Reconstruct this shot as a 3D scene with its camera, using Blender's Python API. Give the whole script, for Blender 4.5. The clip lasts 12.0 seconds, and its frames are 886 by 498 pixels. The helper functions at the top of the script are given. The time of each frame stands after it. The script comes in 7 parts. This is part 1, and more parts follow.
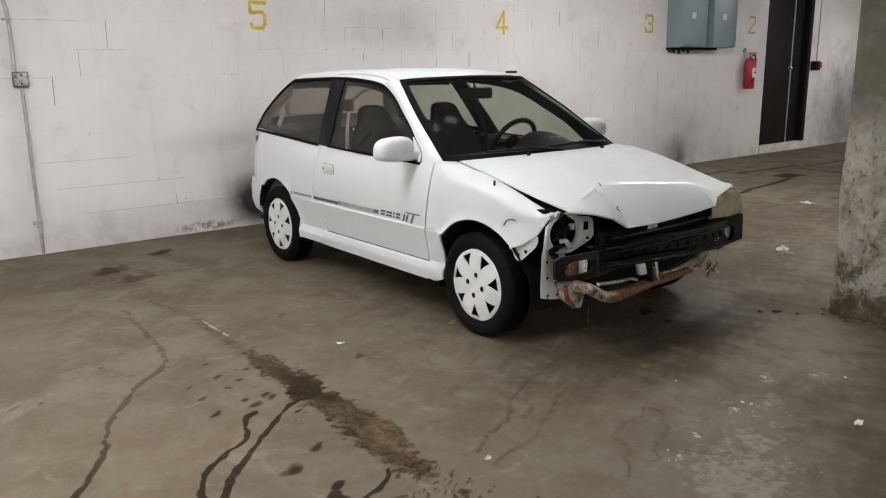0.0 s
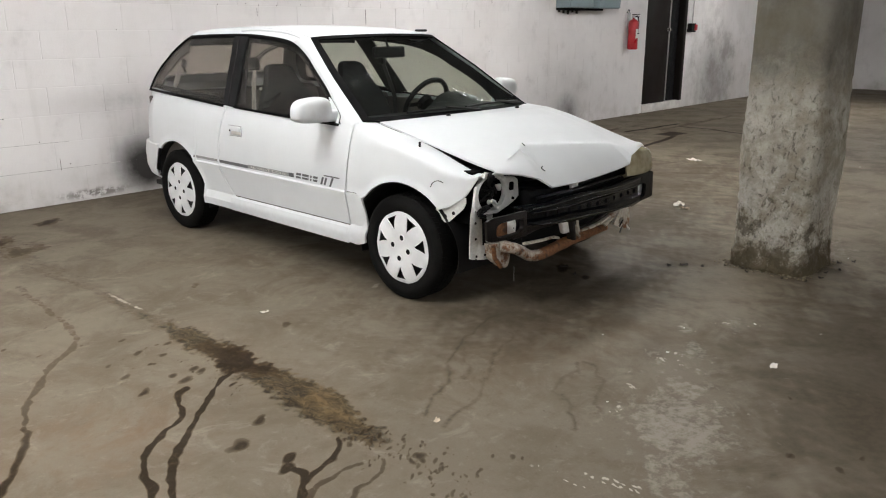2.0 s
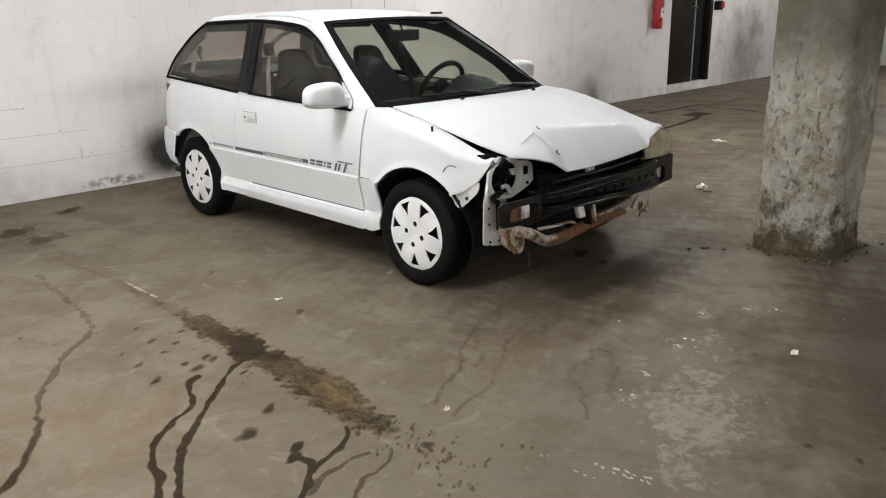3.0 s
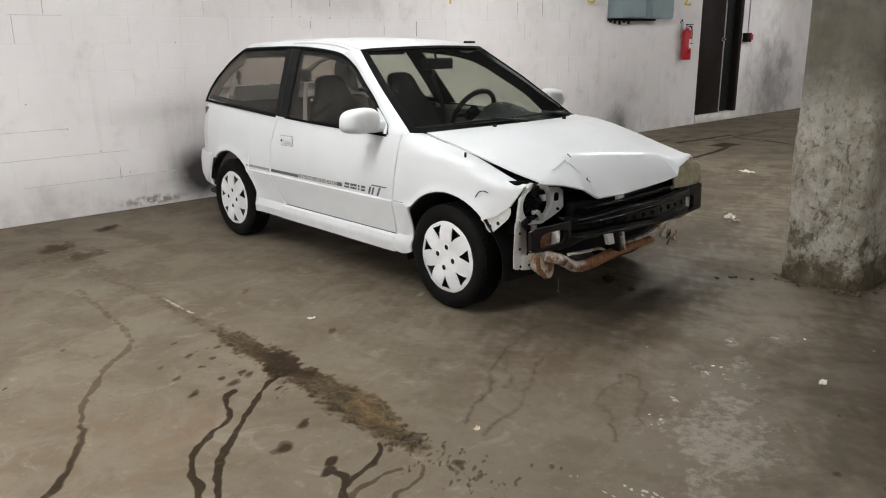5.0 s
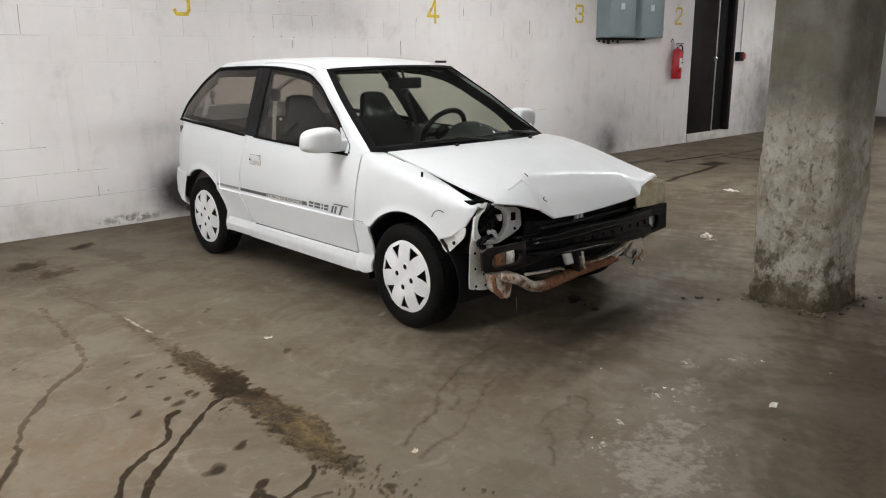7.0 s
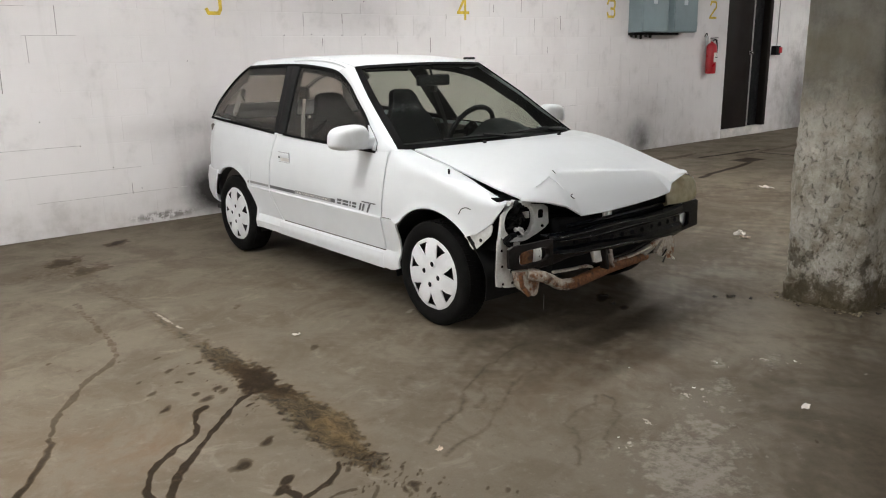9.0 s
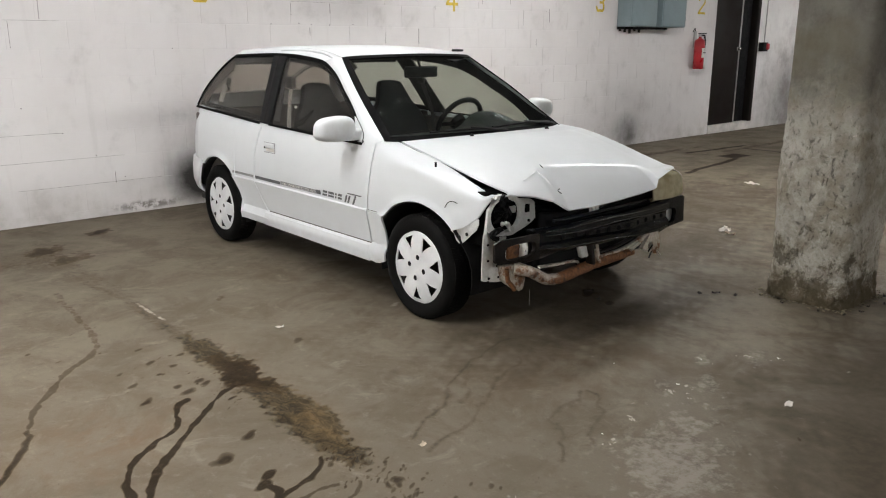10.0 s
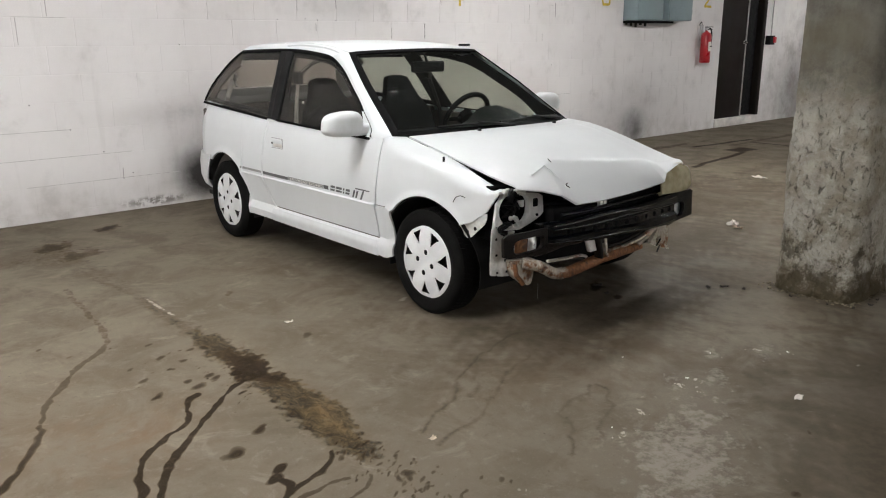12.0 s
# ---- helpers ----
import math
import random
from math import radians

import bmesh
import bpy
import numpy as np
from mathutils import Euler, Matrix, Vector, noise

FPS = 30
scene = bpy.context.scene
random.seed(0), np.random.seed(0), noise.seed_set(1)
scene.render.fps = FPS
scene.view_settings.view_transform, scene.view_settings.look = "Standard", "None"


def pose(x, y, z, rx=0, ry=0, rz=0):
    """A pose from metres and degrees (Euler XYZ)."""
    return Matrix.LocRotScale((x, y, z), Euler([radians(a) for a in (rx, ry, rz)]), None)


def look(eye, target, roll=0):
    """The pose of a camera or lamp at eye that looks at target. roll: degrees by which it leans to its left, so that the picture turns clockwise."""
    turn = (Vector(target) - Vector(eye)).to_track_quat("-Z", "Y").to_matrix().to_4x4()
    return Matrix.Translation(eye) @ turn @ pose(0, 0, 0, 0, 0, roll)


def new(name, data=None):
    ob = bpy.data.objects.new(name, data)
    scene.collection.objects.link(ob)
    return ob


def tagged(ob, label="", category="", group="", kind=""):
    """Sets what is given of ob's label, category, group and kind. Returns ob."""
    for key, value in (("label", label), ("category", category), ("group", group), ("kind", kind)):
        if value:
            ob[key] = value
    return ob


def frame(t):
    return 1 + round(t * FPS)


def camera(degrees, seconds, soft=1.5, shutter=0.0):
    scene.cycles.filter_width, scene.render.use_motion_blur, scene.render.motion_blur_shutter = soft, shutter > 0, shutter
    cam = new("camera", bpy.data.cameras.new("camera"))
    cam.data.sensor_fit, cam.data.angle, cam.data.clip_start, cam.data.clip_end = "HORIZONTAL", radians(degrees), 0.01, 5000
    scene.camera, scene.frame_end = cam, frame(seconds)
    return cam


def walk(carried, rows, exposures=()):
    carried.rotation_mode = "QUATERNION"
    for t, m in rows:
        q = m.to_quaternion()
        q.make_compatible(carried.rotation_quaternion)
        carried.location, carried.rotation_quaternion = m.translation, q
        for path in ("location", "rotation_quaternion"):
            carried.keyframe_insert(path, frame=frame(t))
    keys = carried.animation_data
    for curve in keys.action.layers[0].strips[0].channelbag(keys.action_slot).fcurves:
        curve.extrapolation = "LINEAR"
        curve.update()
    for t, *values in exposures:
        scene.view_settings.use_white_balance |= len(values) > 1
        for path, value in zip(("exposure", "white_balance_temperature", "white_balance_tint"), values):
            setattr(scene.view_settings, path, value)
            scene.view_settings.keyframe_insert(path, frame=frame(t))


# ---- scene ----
cam = camera(59.1, 12.0, soft=1.1)
PATH = [
    (0, (-2.594, -6.767, 1.395), (-1.391, -5.233, 0.948), -0.8),
    (0.5, (-2.637, -6.743, 1.401), (-1.425, -5.225, 0.924), -1.1),
    (1, (-2.704, -6.657, 1.412), (-1.44, -5.181, 0.94), -1.8),
    (1.5, (-2.746, -6.588, 1.404), (-1.321, -5.287, 0.876), -1.2),
    (2, (-2.735, -6.585, 1.398), (-1.328, -5.273, 0.851), -0.1),
    (2.5, (-2.677, -6.598, 1.404), (-1.31, -5.244, 0.855), -0.2),
    (3, (-2.655, -6.602, 1.395), (-1.305, -5.248, 0.809), -1.1),
    (3.2, (-2.671, -6.610, 1.394), (-1.319, -5.253, 0.819), -1.1),
    (4.8, (-2.749, -6.627, 1.408), (-1.432, -5.215, 0.885), -0.3),
    (5, (-2.74, -6.628, 1.405), (-1.418, -5.221, 0.883), -0.4),
    (5.5, (-2.738, -6.636, 1.406), (-1.415, -5.23, 0.883), -0.7),
    (6, (-2.714, -6.667, 1.414), (-1.39, -5.248, 0.929), -1.2),
    (6.5, (-2.609, -6.743, 1.41), (-1.268, -5.331, 0.957), -0.1),
    (7, (-2.541, -6.786, 1.408), (-1.224, -5.359, 0.93), -0.4),
    (7.2, (-2.533, -6.798, 1.401), (-1.226, -5.361, 0.924), -0.8),
    (8.8, (-2.515, -6.805, 1.403), (-1.281, -5.300, 0.943), -1.3),
    (9, (-2.515, -6.795, 1.408), (-1.26, -5.315, 0.923), -0.9),
    (9.5, (-2.506, -6.78, 1.405), (-1.244, -5.322, 0.873), 0.3),
    (10, (-2.498, -6.778, 1.412), (-1.22, -5.325, 0.906), 0.0),
    (10.5, (-2.501, -6.776, 1.412), (-1.217, -5.321, 0.928), 0.2),
    (11, (-2.51, -6.774, 1.412), (-1.233, -5.314, 0.926), -0.0),
    (11.5, (-2.512, -6.77, 1.408), (-1.239, -5.315, 0.896), -0.2),
    (12, (-2.512, -6.772, 1.409), (-1.247, -5.313, 0.892), -0.3),
]
walk(cam, [(t, look(eye, target, roll)) for t, eye, target, roll in PATH],
     [(0, -0.19), (1.0, -0.19), (1.5, -0.02), (2.0, 0.07), (2.5, 0.12), (3.0, 0.10), (5.0, -0.04), (12.0, -0.06)])


# ---- light ----
world = bpy.data.worlds.new("garage_air")
scene.world = world
world.use_nodes = True
world.node_tree.nodes["Background"].inputs[0].default_value = (0.02, 0.02, 0.02, 1)
world.node_tree.nodes["Background"].inputs[1].default_value = 1.0


def tube_lamp(x, y, length, power, turn=0.0):
    """A bare fluorescent tube on the ceiling: a thin cylinder that glows all round."""
    m = bpy.data.materials.new("lit_fluorescent_tube")
    m.use_nodes = True
    t = m.node_tree
    t.nodes.remove(t.nodes["Principled BSDF"])
    e = t.nodes.new("ShaderNodeEmission")
    e.inputs[0].default_value, e.inputs[1].default_value = (1.0, 0.995, 0.995, 1), power * 0.02 / 0.055
    t.links.new(e.outputs[0], t.nodes["Material Output"].inputs[0])
    bm = bmesh.new()
    bmesh.ops.create_cone(bm, cap_ends=True, segments=20, radius1=0.055, radius2=0.055, depth=length)
    me = bpy.data.meshes.new("tube_lamp")
    bm.to_mesh(me)
    bm.free()
    me.materials.append(m)
    root = new("tube_lamp")
    root.matrix_basis = pose(x, y, HIGH, 0, 0, turn)
    ob = new("tube", me)
    ob.parent, ob.matrix_basis = root, pose(0, 0, LAMP_Z - HIGH, 0, 90, 0)
    bm = bmesh.new()
    bmesh.ops.create_cube(bm, size=1.0)
    bmesh.ops.scale(bm, vec=(length + 0.1, 0.07, 0.055), verts=bm.verts)
    me = bpy.data.meshes.new("batten")
    bm.to_mesh(me)
    bm.free()
    body = bpy.data.materials.new("white_batten_enamel")
    body.use_nodes = True
    body.node_tree.nodes["Principled BSDF"].inputs["Base Color"].default_value = (0.7, 0.7, 0.68, 1)
    me.materials.append(body)
    batten = new("batten", me)
    batten.parent, batten.matrix_basis = root, pose(0, 0, -0.029)
    for end in (-0.5, 0.5):
        bm = bmesh.new()
        bmesh.ops.create_cube(bm, size=1.0)
        bmesh.ops.scale(bm, vec=(0.03, 0.03, HIGH - LAMP_Z - 0.02), verts=bm.verts)
        me = bpy.data.meshes.new("holder")
        bm.to_mesh(me)
        bm.free()
        me.materials.append(body)
        holder = new("holder", me)
        holder.parent, holder.matrix_basis = root, pose(end * (length + 0.03), 0, (LAMP_Z - HIGH) / 2 - 0.045)
    # unseen trough, added to cut the light on upper wall and ceiling
    bm = bmesh.new()
    drop = LAMP_Z - HIGH
    section = [(-0.150, drop - 0.015), (-0.085, drop + 0.075), (0.085, drop + 0.075), (0.150, drop - 0.015), (0.156, drop - 0.012), (0.089, drop + 0.083), (-0.089, drop + 0.083), (-0.156, drop - 0.012)]
    ends = [[bm.verts.new((x, y, z)) for y, z in section] for x in (-length / 2 - 0.06, length / 2 + 0.06)]
    for k in range(8):
        bm.faces.new((ends[0][k], ends[0][(k + 1) % 8], ends[1][(k + 1) % 8], ends[1][k]))
    bmesh.ops.recalc_face_normals(bm, faces=bm.faces)
    me = bpy.data.meshes.new("reflector")
    bm.to_mesh(me)
    bm.free()
    me.materials.append(body)
    new("reflector", me).parent = root
    return tagged(root, "lit white fluorescent tube under the ceiling, with an added unseen trough reflector", "lamp", "ceiling tubes")


LAMP_Z, HIGH = 2.95, 3.12
# unseen; the far left and rear tubes are added to brighten car and column
for lamp_x, lamp_y, power in ((0.10, -2.8, 112), (-2.4, -3.8, 300), (-7.0, -3.8, 715), (4.2, -3.0, 318), (11.2, -3.3, 265), (-3.0, -11.6, 255), (3.6, -11.6, 235), (10.2, -11.6, 250)):
    tube_lamp(lamp_x, lamp_y, 2.4, power)

# ---- materials ----


class Nodes:
    """A node material with short calls."""

    def __init__(self, name):
        self.mat = bpy.data.materials.new(name)
        self.mat.use_nodes = True
        self.tree = self.mat.node_tree
        self.bsdf = self.tree.nodes["Principled BSDF"]
        self.out = self.tree.nodes["Material Output"]

    def add(self, kind, **inputs):
        n = self.tree.nodes.new(kind)
        for key, value in inputs.items():
            self.put(n.inputs[key.replace("_", " ")], value)
        return n

    def put(self, socket, value):
        if isinstance(value, bpy.types.NodeSocket):
            self.tree.links.new(value, socket)
        elif isinstance(value, (tuple, list)) and len(value) == 3 and socket.type == "RGBA":
            socket.default_value = (*value, 1)
        else:
            socket.default_value = value

    def set(self, **inputs):
        for key, value in inputs.items():
            self.put(self.bsdf.inputs[key.replace("_", " ")], value)
        return self

    def pos(self):
        return self.add("ShaderNodeNewGeometry").outputs["Position"]

    def obj(self):
        return self.add("ShaderNodeTexCoord").outputs["Object"]

    def noise(self, where, scale, detail=4.0, rough=0.55, distort=0.0):
        n = self.add("ShaderNodeTexNoise", Vector=where, Scale=scale, Detail=detail, Roughness=rough, Distortion=distort)
        return n.outputs["Fac"]

    def math(self, op, a, b=0.5, c=0.5, clamp=False):
        n = self.tree.nodes.new("ShaderNodeMath")
        n.operation, n.use_clamp = op, clamp
        for s, v in zip(n.inputs, (a, b, c)):
            self.put(s, v)
        return n.outputs[0]

    def ramp(self, value, lo, hi, a=0.0, b=1.0):
        n = self.tree.nodes.new("ShaderNodeMapRange")
        n.interpolation_type = "SMOOTHSTEP"
        for s, v in zip(n.inputs, (value, lo, hi, a, b)):
            self.put(s, v)
        return n.outputs[0]

    def mix(self, fac, a, b, blend="MIX"):
        n = self.tree.nodes.new("ShaderNodeMix")
        n.data_type, n.blend_type = "RGBA", blend
        self.put(n.inputs[0], fac)
        self.put(n.inputs[6], a)
        self.put(n.inputs[7], b)
        return n.outputs[2]

    def bump(self, height, strength=0.3, distance=0.01, normal=None):
        n = self.add("ShaderNodeBump", Strength=strength, Distance=distance, Height=height)
        if normal is not None:
            self.put(n.inputs["Normal"], normal)
        return n.outputs[0]

    def scaled(self, where, sx, sy, sz):
        n = self.add("ShaderNodeMapping", Vector=where, Scale=(sx, sy, sz))
        return n.outputs[0]

    def near(self, where, centre, size):
        """1 at a centre, 0 past a size (x, y, z), as a soft ball."""
        n = self.add("ShaderNodeVectorMath", )
        n.operation = "SUBTRACT"
        self.put(n.inputs[0], where)
        n.inputs[1].default_value = centre
        d = self.tree.nodes.new("ShaderNodeVectorMath")
        d.operation = "DIVIDE"
        self.put(d.inputs[0], n.outputs[0])
        d.inputs[1].default_value = size
        e = self.tree.nodes.new("ShaderNodeVectorMath")
        e.operation = "LENGTH"
        self.put(e.inputs[0], d.outputs[0])
        return self.ramp(e.outputs["Value"], 0.0, 1.0, 1.0, 0.0)

    def attr(self, name):
        n = self.tree.nodes.new("ShaderNodeAttribute")
        n.attribute_name = name
        return n.outputs["Fac"]


def plain(name, color, rough=0.5, metal=0.0, vary=0.15, scale=8.0, bump=0.0, coat=0.0, spec=0.5):
    """A painted or moulded surface with two scales of uneven tone and gloss."""
    m = Nodes(name)
    p = m.obj()
    big, fine = m.noise(p, scale, 5), m.noise(p, scale * 14, 3)
    dark = tuple(c * (1 - vary) for c in color)
    light = tuple(min(1, c * (1 + vary)) for c in color)
    tone = m.mix(m.ramp(big, 0.3, 0.7), dark, light)
    tone = m.mix(m.ramp(fine, 0.25, 0.8, 0.0, 0.35), tone, dark)
    m.set(Base_Color=tone, Roughness=m.ramp(big, 0.2, 0.8, rough * 0.85, min(1, rough * 1.15)), Metallic=metal, Coat_Weight=coat, Specular_IOR_Level=spec)
    if bump:
        m.set(Normal=m.bump(fine, bump, 0.004))
    return m.mat


def wall_paint():
    m = Nodes("painted_block")
    p = m.pos()
    rnd = m.add("ShaderNodeObjectInfo").outputs["Random"]
    big = m.noise(p, 0.7, 5, 0.6)
    mid = m.noise(p, 3.2, 6, 0.65)
    fine = m.noise(p, 60, 4, 0.6)
    grit = m.noise(p, 220, 2, 0.6)
    base = m.mix(m.ramp(big, 0.3, 0.72), (0.70, 0.675, 0.665), (0.61, 0.58, 0.57))
    base = m.mix(m.math("MULTIPLY", rnd, 0.16), base, (0.60, 0.575, 0.565))
    # grey smudges, streaks that run down, grime along the foot
    smudge = m.ramp(mid, 0.52, 0.78)
    base = m.mix(m.math("MULTIPLY", smudge, 0.42), base, (0.36, 0.34, 0.335))
    streak = m.noise(m.scaled(p, 5.0, 5.0, 0.55), 1.4, 5, 0.6)
    base = m.mix(m.ramp(streak, 0.56, 0.80, 0.0, 0.28), base, (0.40, 0.375, 0.36))
    sep = m.add("ShaderNodeSeparateXYZ", Vector=p)
    foot = m.math("MULTIPLY", m.ramp(sep.outputs[2], 0.02, 0.42, 1.0, 0.0), m.ramp(mid, 0.35, 0.65))
    base = m.mix(m.math("MULTIPLY", foot, 0.36), base, (0.33, 0.30, 0.26))
    # exhaust soot at the stalls
    warp = m.math("MULTIPLY_ADD", mid, 0.9, 0.35)
    for centre, size, deep in (((0.50, 0, 0.25), (0.38, 1, 0.31), 1.8), ((0.56, 0, 0.32), (0.62, 1, 0.48), 0.70), ((0.60, 0, 0.60), (0.95, 1, 0.75), 0.32), ((0.20, 0, 0.80), (0.9, 1, 0.16), 0.17),
                               ((7.0, 0, 0.16), (0.5, 1, 0.42), 0.8), ((7.0, 0, 0.40), (1.5, 1, 0.9), 0.35),
                               ((11.9, 0, 0.45), (1.6, 1, 1.2), 0.75), ((14.6, 0, 0.3), (0.9, 1, 0.5), 0.8),
                               ((2.15, 0, 1.85), (0.9, 1, 0.45), 0.3), ((-1.42, 0, 0.9), (0.22, 1, 1.9), 0.18)):
        soot = m.math("MULTIPLY", m.near(p, centre, size), m.math("MULTIPLY", warp, deep), clamp=True)
        base = m.mix(soot, base, (0.028, 0.025, 0.023))
    clean = m.math("MULTIPLY", m.near(p, (11.6, 0, 1.75), (0.9, 1, 0.7)), m.ramp(mid, 0.35, 0.55))
    base = m.mix(clean, base, (0.78, 0.76, 0.74))
    cloud = m.math("MULTIPLY", m.near(p, (12.0, 0, 0.75), (2.0, 1, 1.25)), m.ramp(m.noise(p, 1.9, 7, 0.66), 0.44, 0.62))
    base = m.mix(m.math("MULTIPLY", cloud, 0.85, clamp=True), base, (0.22, 0.20, 0.185))
    # flaked paint low down
    flake = m.math("MULTIPLY", m.near(p, (0.02, 0, 0.055), (0.42, 1, 0.06)), m.ramp(m.noise(p, 14, 5, 0.7), 0.44, 0.56))
    base = m.mix(m.math("MULTIPLY", flake, 1.6, clamp=True), base, (0.24, 0.22, 0.205))
    specks = m.ramp(m.noise(p, 9.0, 2, 0.5), 0.785, 0.80)
    base = m.mix(m.math("MULTIPLY", specks, 0.75), base, (0.10, 0.09, 0.085))
    m.set(Base_Color=base, Roughness=m.ramp(mid, 0.3, 0.7, 0.52, 0.72), Specular_IOR_Level=0.35)
    h = m.math("ADD", m.math("MULTIPLY", fine, 0.7), m.math("MULTIPLY", grit, 0.3))
    m.set(Normal=m.bump(h, 0.35, 0.004, m.bump(mid, 0.25, 0.012)))
    return m.mat


def floor_concrete():
    m = Nodes("garage_concrete")
    p = m.pos()
    big = m.noise(p, 0.45, 6, 0.62)
    mid = m.noise(p, 2.3, 8, 0.70, 0.5)
    blotch = m.noise(p, 5.5, 8, 0.72, 0.7)
    fine = m.noise(p, 24, 7, 0.72)
    grit = m.noise(p, 150, 3, 0.65)
    base = m.mix(m.ramp(big, 0.32, 0.68), (0.138, 0.116, 0.083), (0.186, 0.158, 0.117))
    base = m.mix(m.ramp(mid, 0.42, 0.62, 0.0, 0.60), base, (0.104, 0.086, 0.058))
    base = m.mix(m.ramp(blotch, 0.54, 0.70, 0.0, 0.50), base, (0.245, 0.211, 0.166))
    base = m.mix(m.ramp(fine, 0.54, 0.72, 0.0, 0.45), base, (0.077, 0.060, 0.041))
    base = m.mix(m.ramp(fine, 0.30, 0.44, 0.35, 0.0), base, (0.245, 0.211, 0.167))
    base = m.mix(m.ramp(grit, 0.60, 0.76, 0.0, 0.40), base, (0.063, 0.049, 0.035))
    base = m.mix(m.ramp(grit, 0.26, 0.40, 0.30, 0.0), base, (0.288, 0.250, 0.200))
    dots = m.ramp(m.noise(p, 38, 3, 0.6), 0.70, 0.76)
    base = m.mix(m.math("MULTIPLY", dots, 0.7), base, (0.045, 0.034, 0.024))
    edge = m.math("MULTIPLY_ADD", fine, 0.9, m.math("MULTIPLY", blotch, 0.5))
    edge = m.math("SUBTRACT", edge, 0.70)
    soak = m.attr("wet")
    wet = m.ramp(m.math("ADD", soak, m.math("MULTIPLY", edge, 0.78)), 0.37, 0.53)
    dirt = m.ramp(m.math("ADD", m.attr("dirt"), m.math("MULTIPLY", edge, 1.3)), 0.26, 1.00)
    rust = m.math("MULTIPLY", m.attr("rust"), m.ramp(mid, 0.35, 0.65))
    pale = m.ramp(m.math("ADD", m.attr("pale"), m.math("MULTIPLY", edge, 2.2)), 0.45, 0.95)
    line = m.ramp(m.math("ADD", m.attr("line"), m.math("MULTIPLY", edge, 1.9)), 0.62, 0.95)
    base = m.mix(m.math("MULTIPLY", rust, 0.50), base, (0.180, 0.112, 0.066))
    # darker floor patches, the car's painted shade among them
    grime_shade = m.ramp(m.math("ADD", m.attr("grime_shade"), m.math("MULTIPLY_ADD", mid, 0.9, -0.45)), 0.10, 1.00, 0.0, 0.82)
    base = m.mix(grime_shade, base, m.mix(m.ramp(fine, 0.35, 0.65), (0.052, 0.040, 0.025), (0.080, 0.064, 0.043)))
    base = m.mix(m.math("MULTIPLY", pale, 0.55), base, (0.335, 0.308, 0.266))
    grain = m.noise(m.scaled(p, 26.0, 15.0, 1.0), 1.0, 8, 0.80, 0.9)
    mud = m.mix(m.ramp(grain, 0.42, 0.66), (0.016, 0.010, 0.003), (0.086, 0.052, 0.014))
    mud = m.mix(m.math("MULTIPLY", m.attr("gold"), m.ramp(grain, 0.36, 0.60, 0.25, 1.0)), mud, (0.112, 0.068, 0.021))
    base = m.mix(m.math("MULTIPLY", dirt, m.ramp(grain, 0.34, 0.66, 1.0, 0.72)), base, mud)
    base = m.mix(m.math("MULTIPLY", line, 0.75), base, (0.487, 0.442, 0.386))
    damp = m.mix(m.ramp(m.math("ADD", soak, m.math("MULTIPLY", edge, 0.4)), 0.46, 0.80), (0.058, 0.038, 0.020), (0.019, 0.012, 0.006))
    damp = m.mix(m.ramp(fine, 0.52, 0.66, 0.0, 0.45), damp, (0.066, 0.044, 0.024))
    trace = m.math("MULTIPLY", m.attr("trace"), m.ramp(fine, 0.34, 0.58, 0.45, 0.85))
    base = m.mix(trace, base, (0.052, 0.036, 0.022))
    base = m.mix(m.math("MULTIPLY", wet, m.ramp(soak, 0.42, 0.80, 0.50, 0.97)), base, damp)
    base = m.mix(1.0, base, (0.852, 0.836, 0.836), "MULTIPLY")
    m.set(Base_Color=base, Roughness=m.ramp(mid, 0.3, 0.7, 0.62, 0.82), Specular_IOR_Level=m.ramp(wet, 0, 1, 0.14, 0.06))
    h = m.math("ADD", m.math("MULTIPLY", fine, 0.6), m.math("MULTIPLY", grit, 0.4))
    m.set(Normal=m.bump(h, 0.40, 0.004, m.bump(blotch, 0.2, 0.012)))
    return m.mat


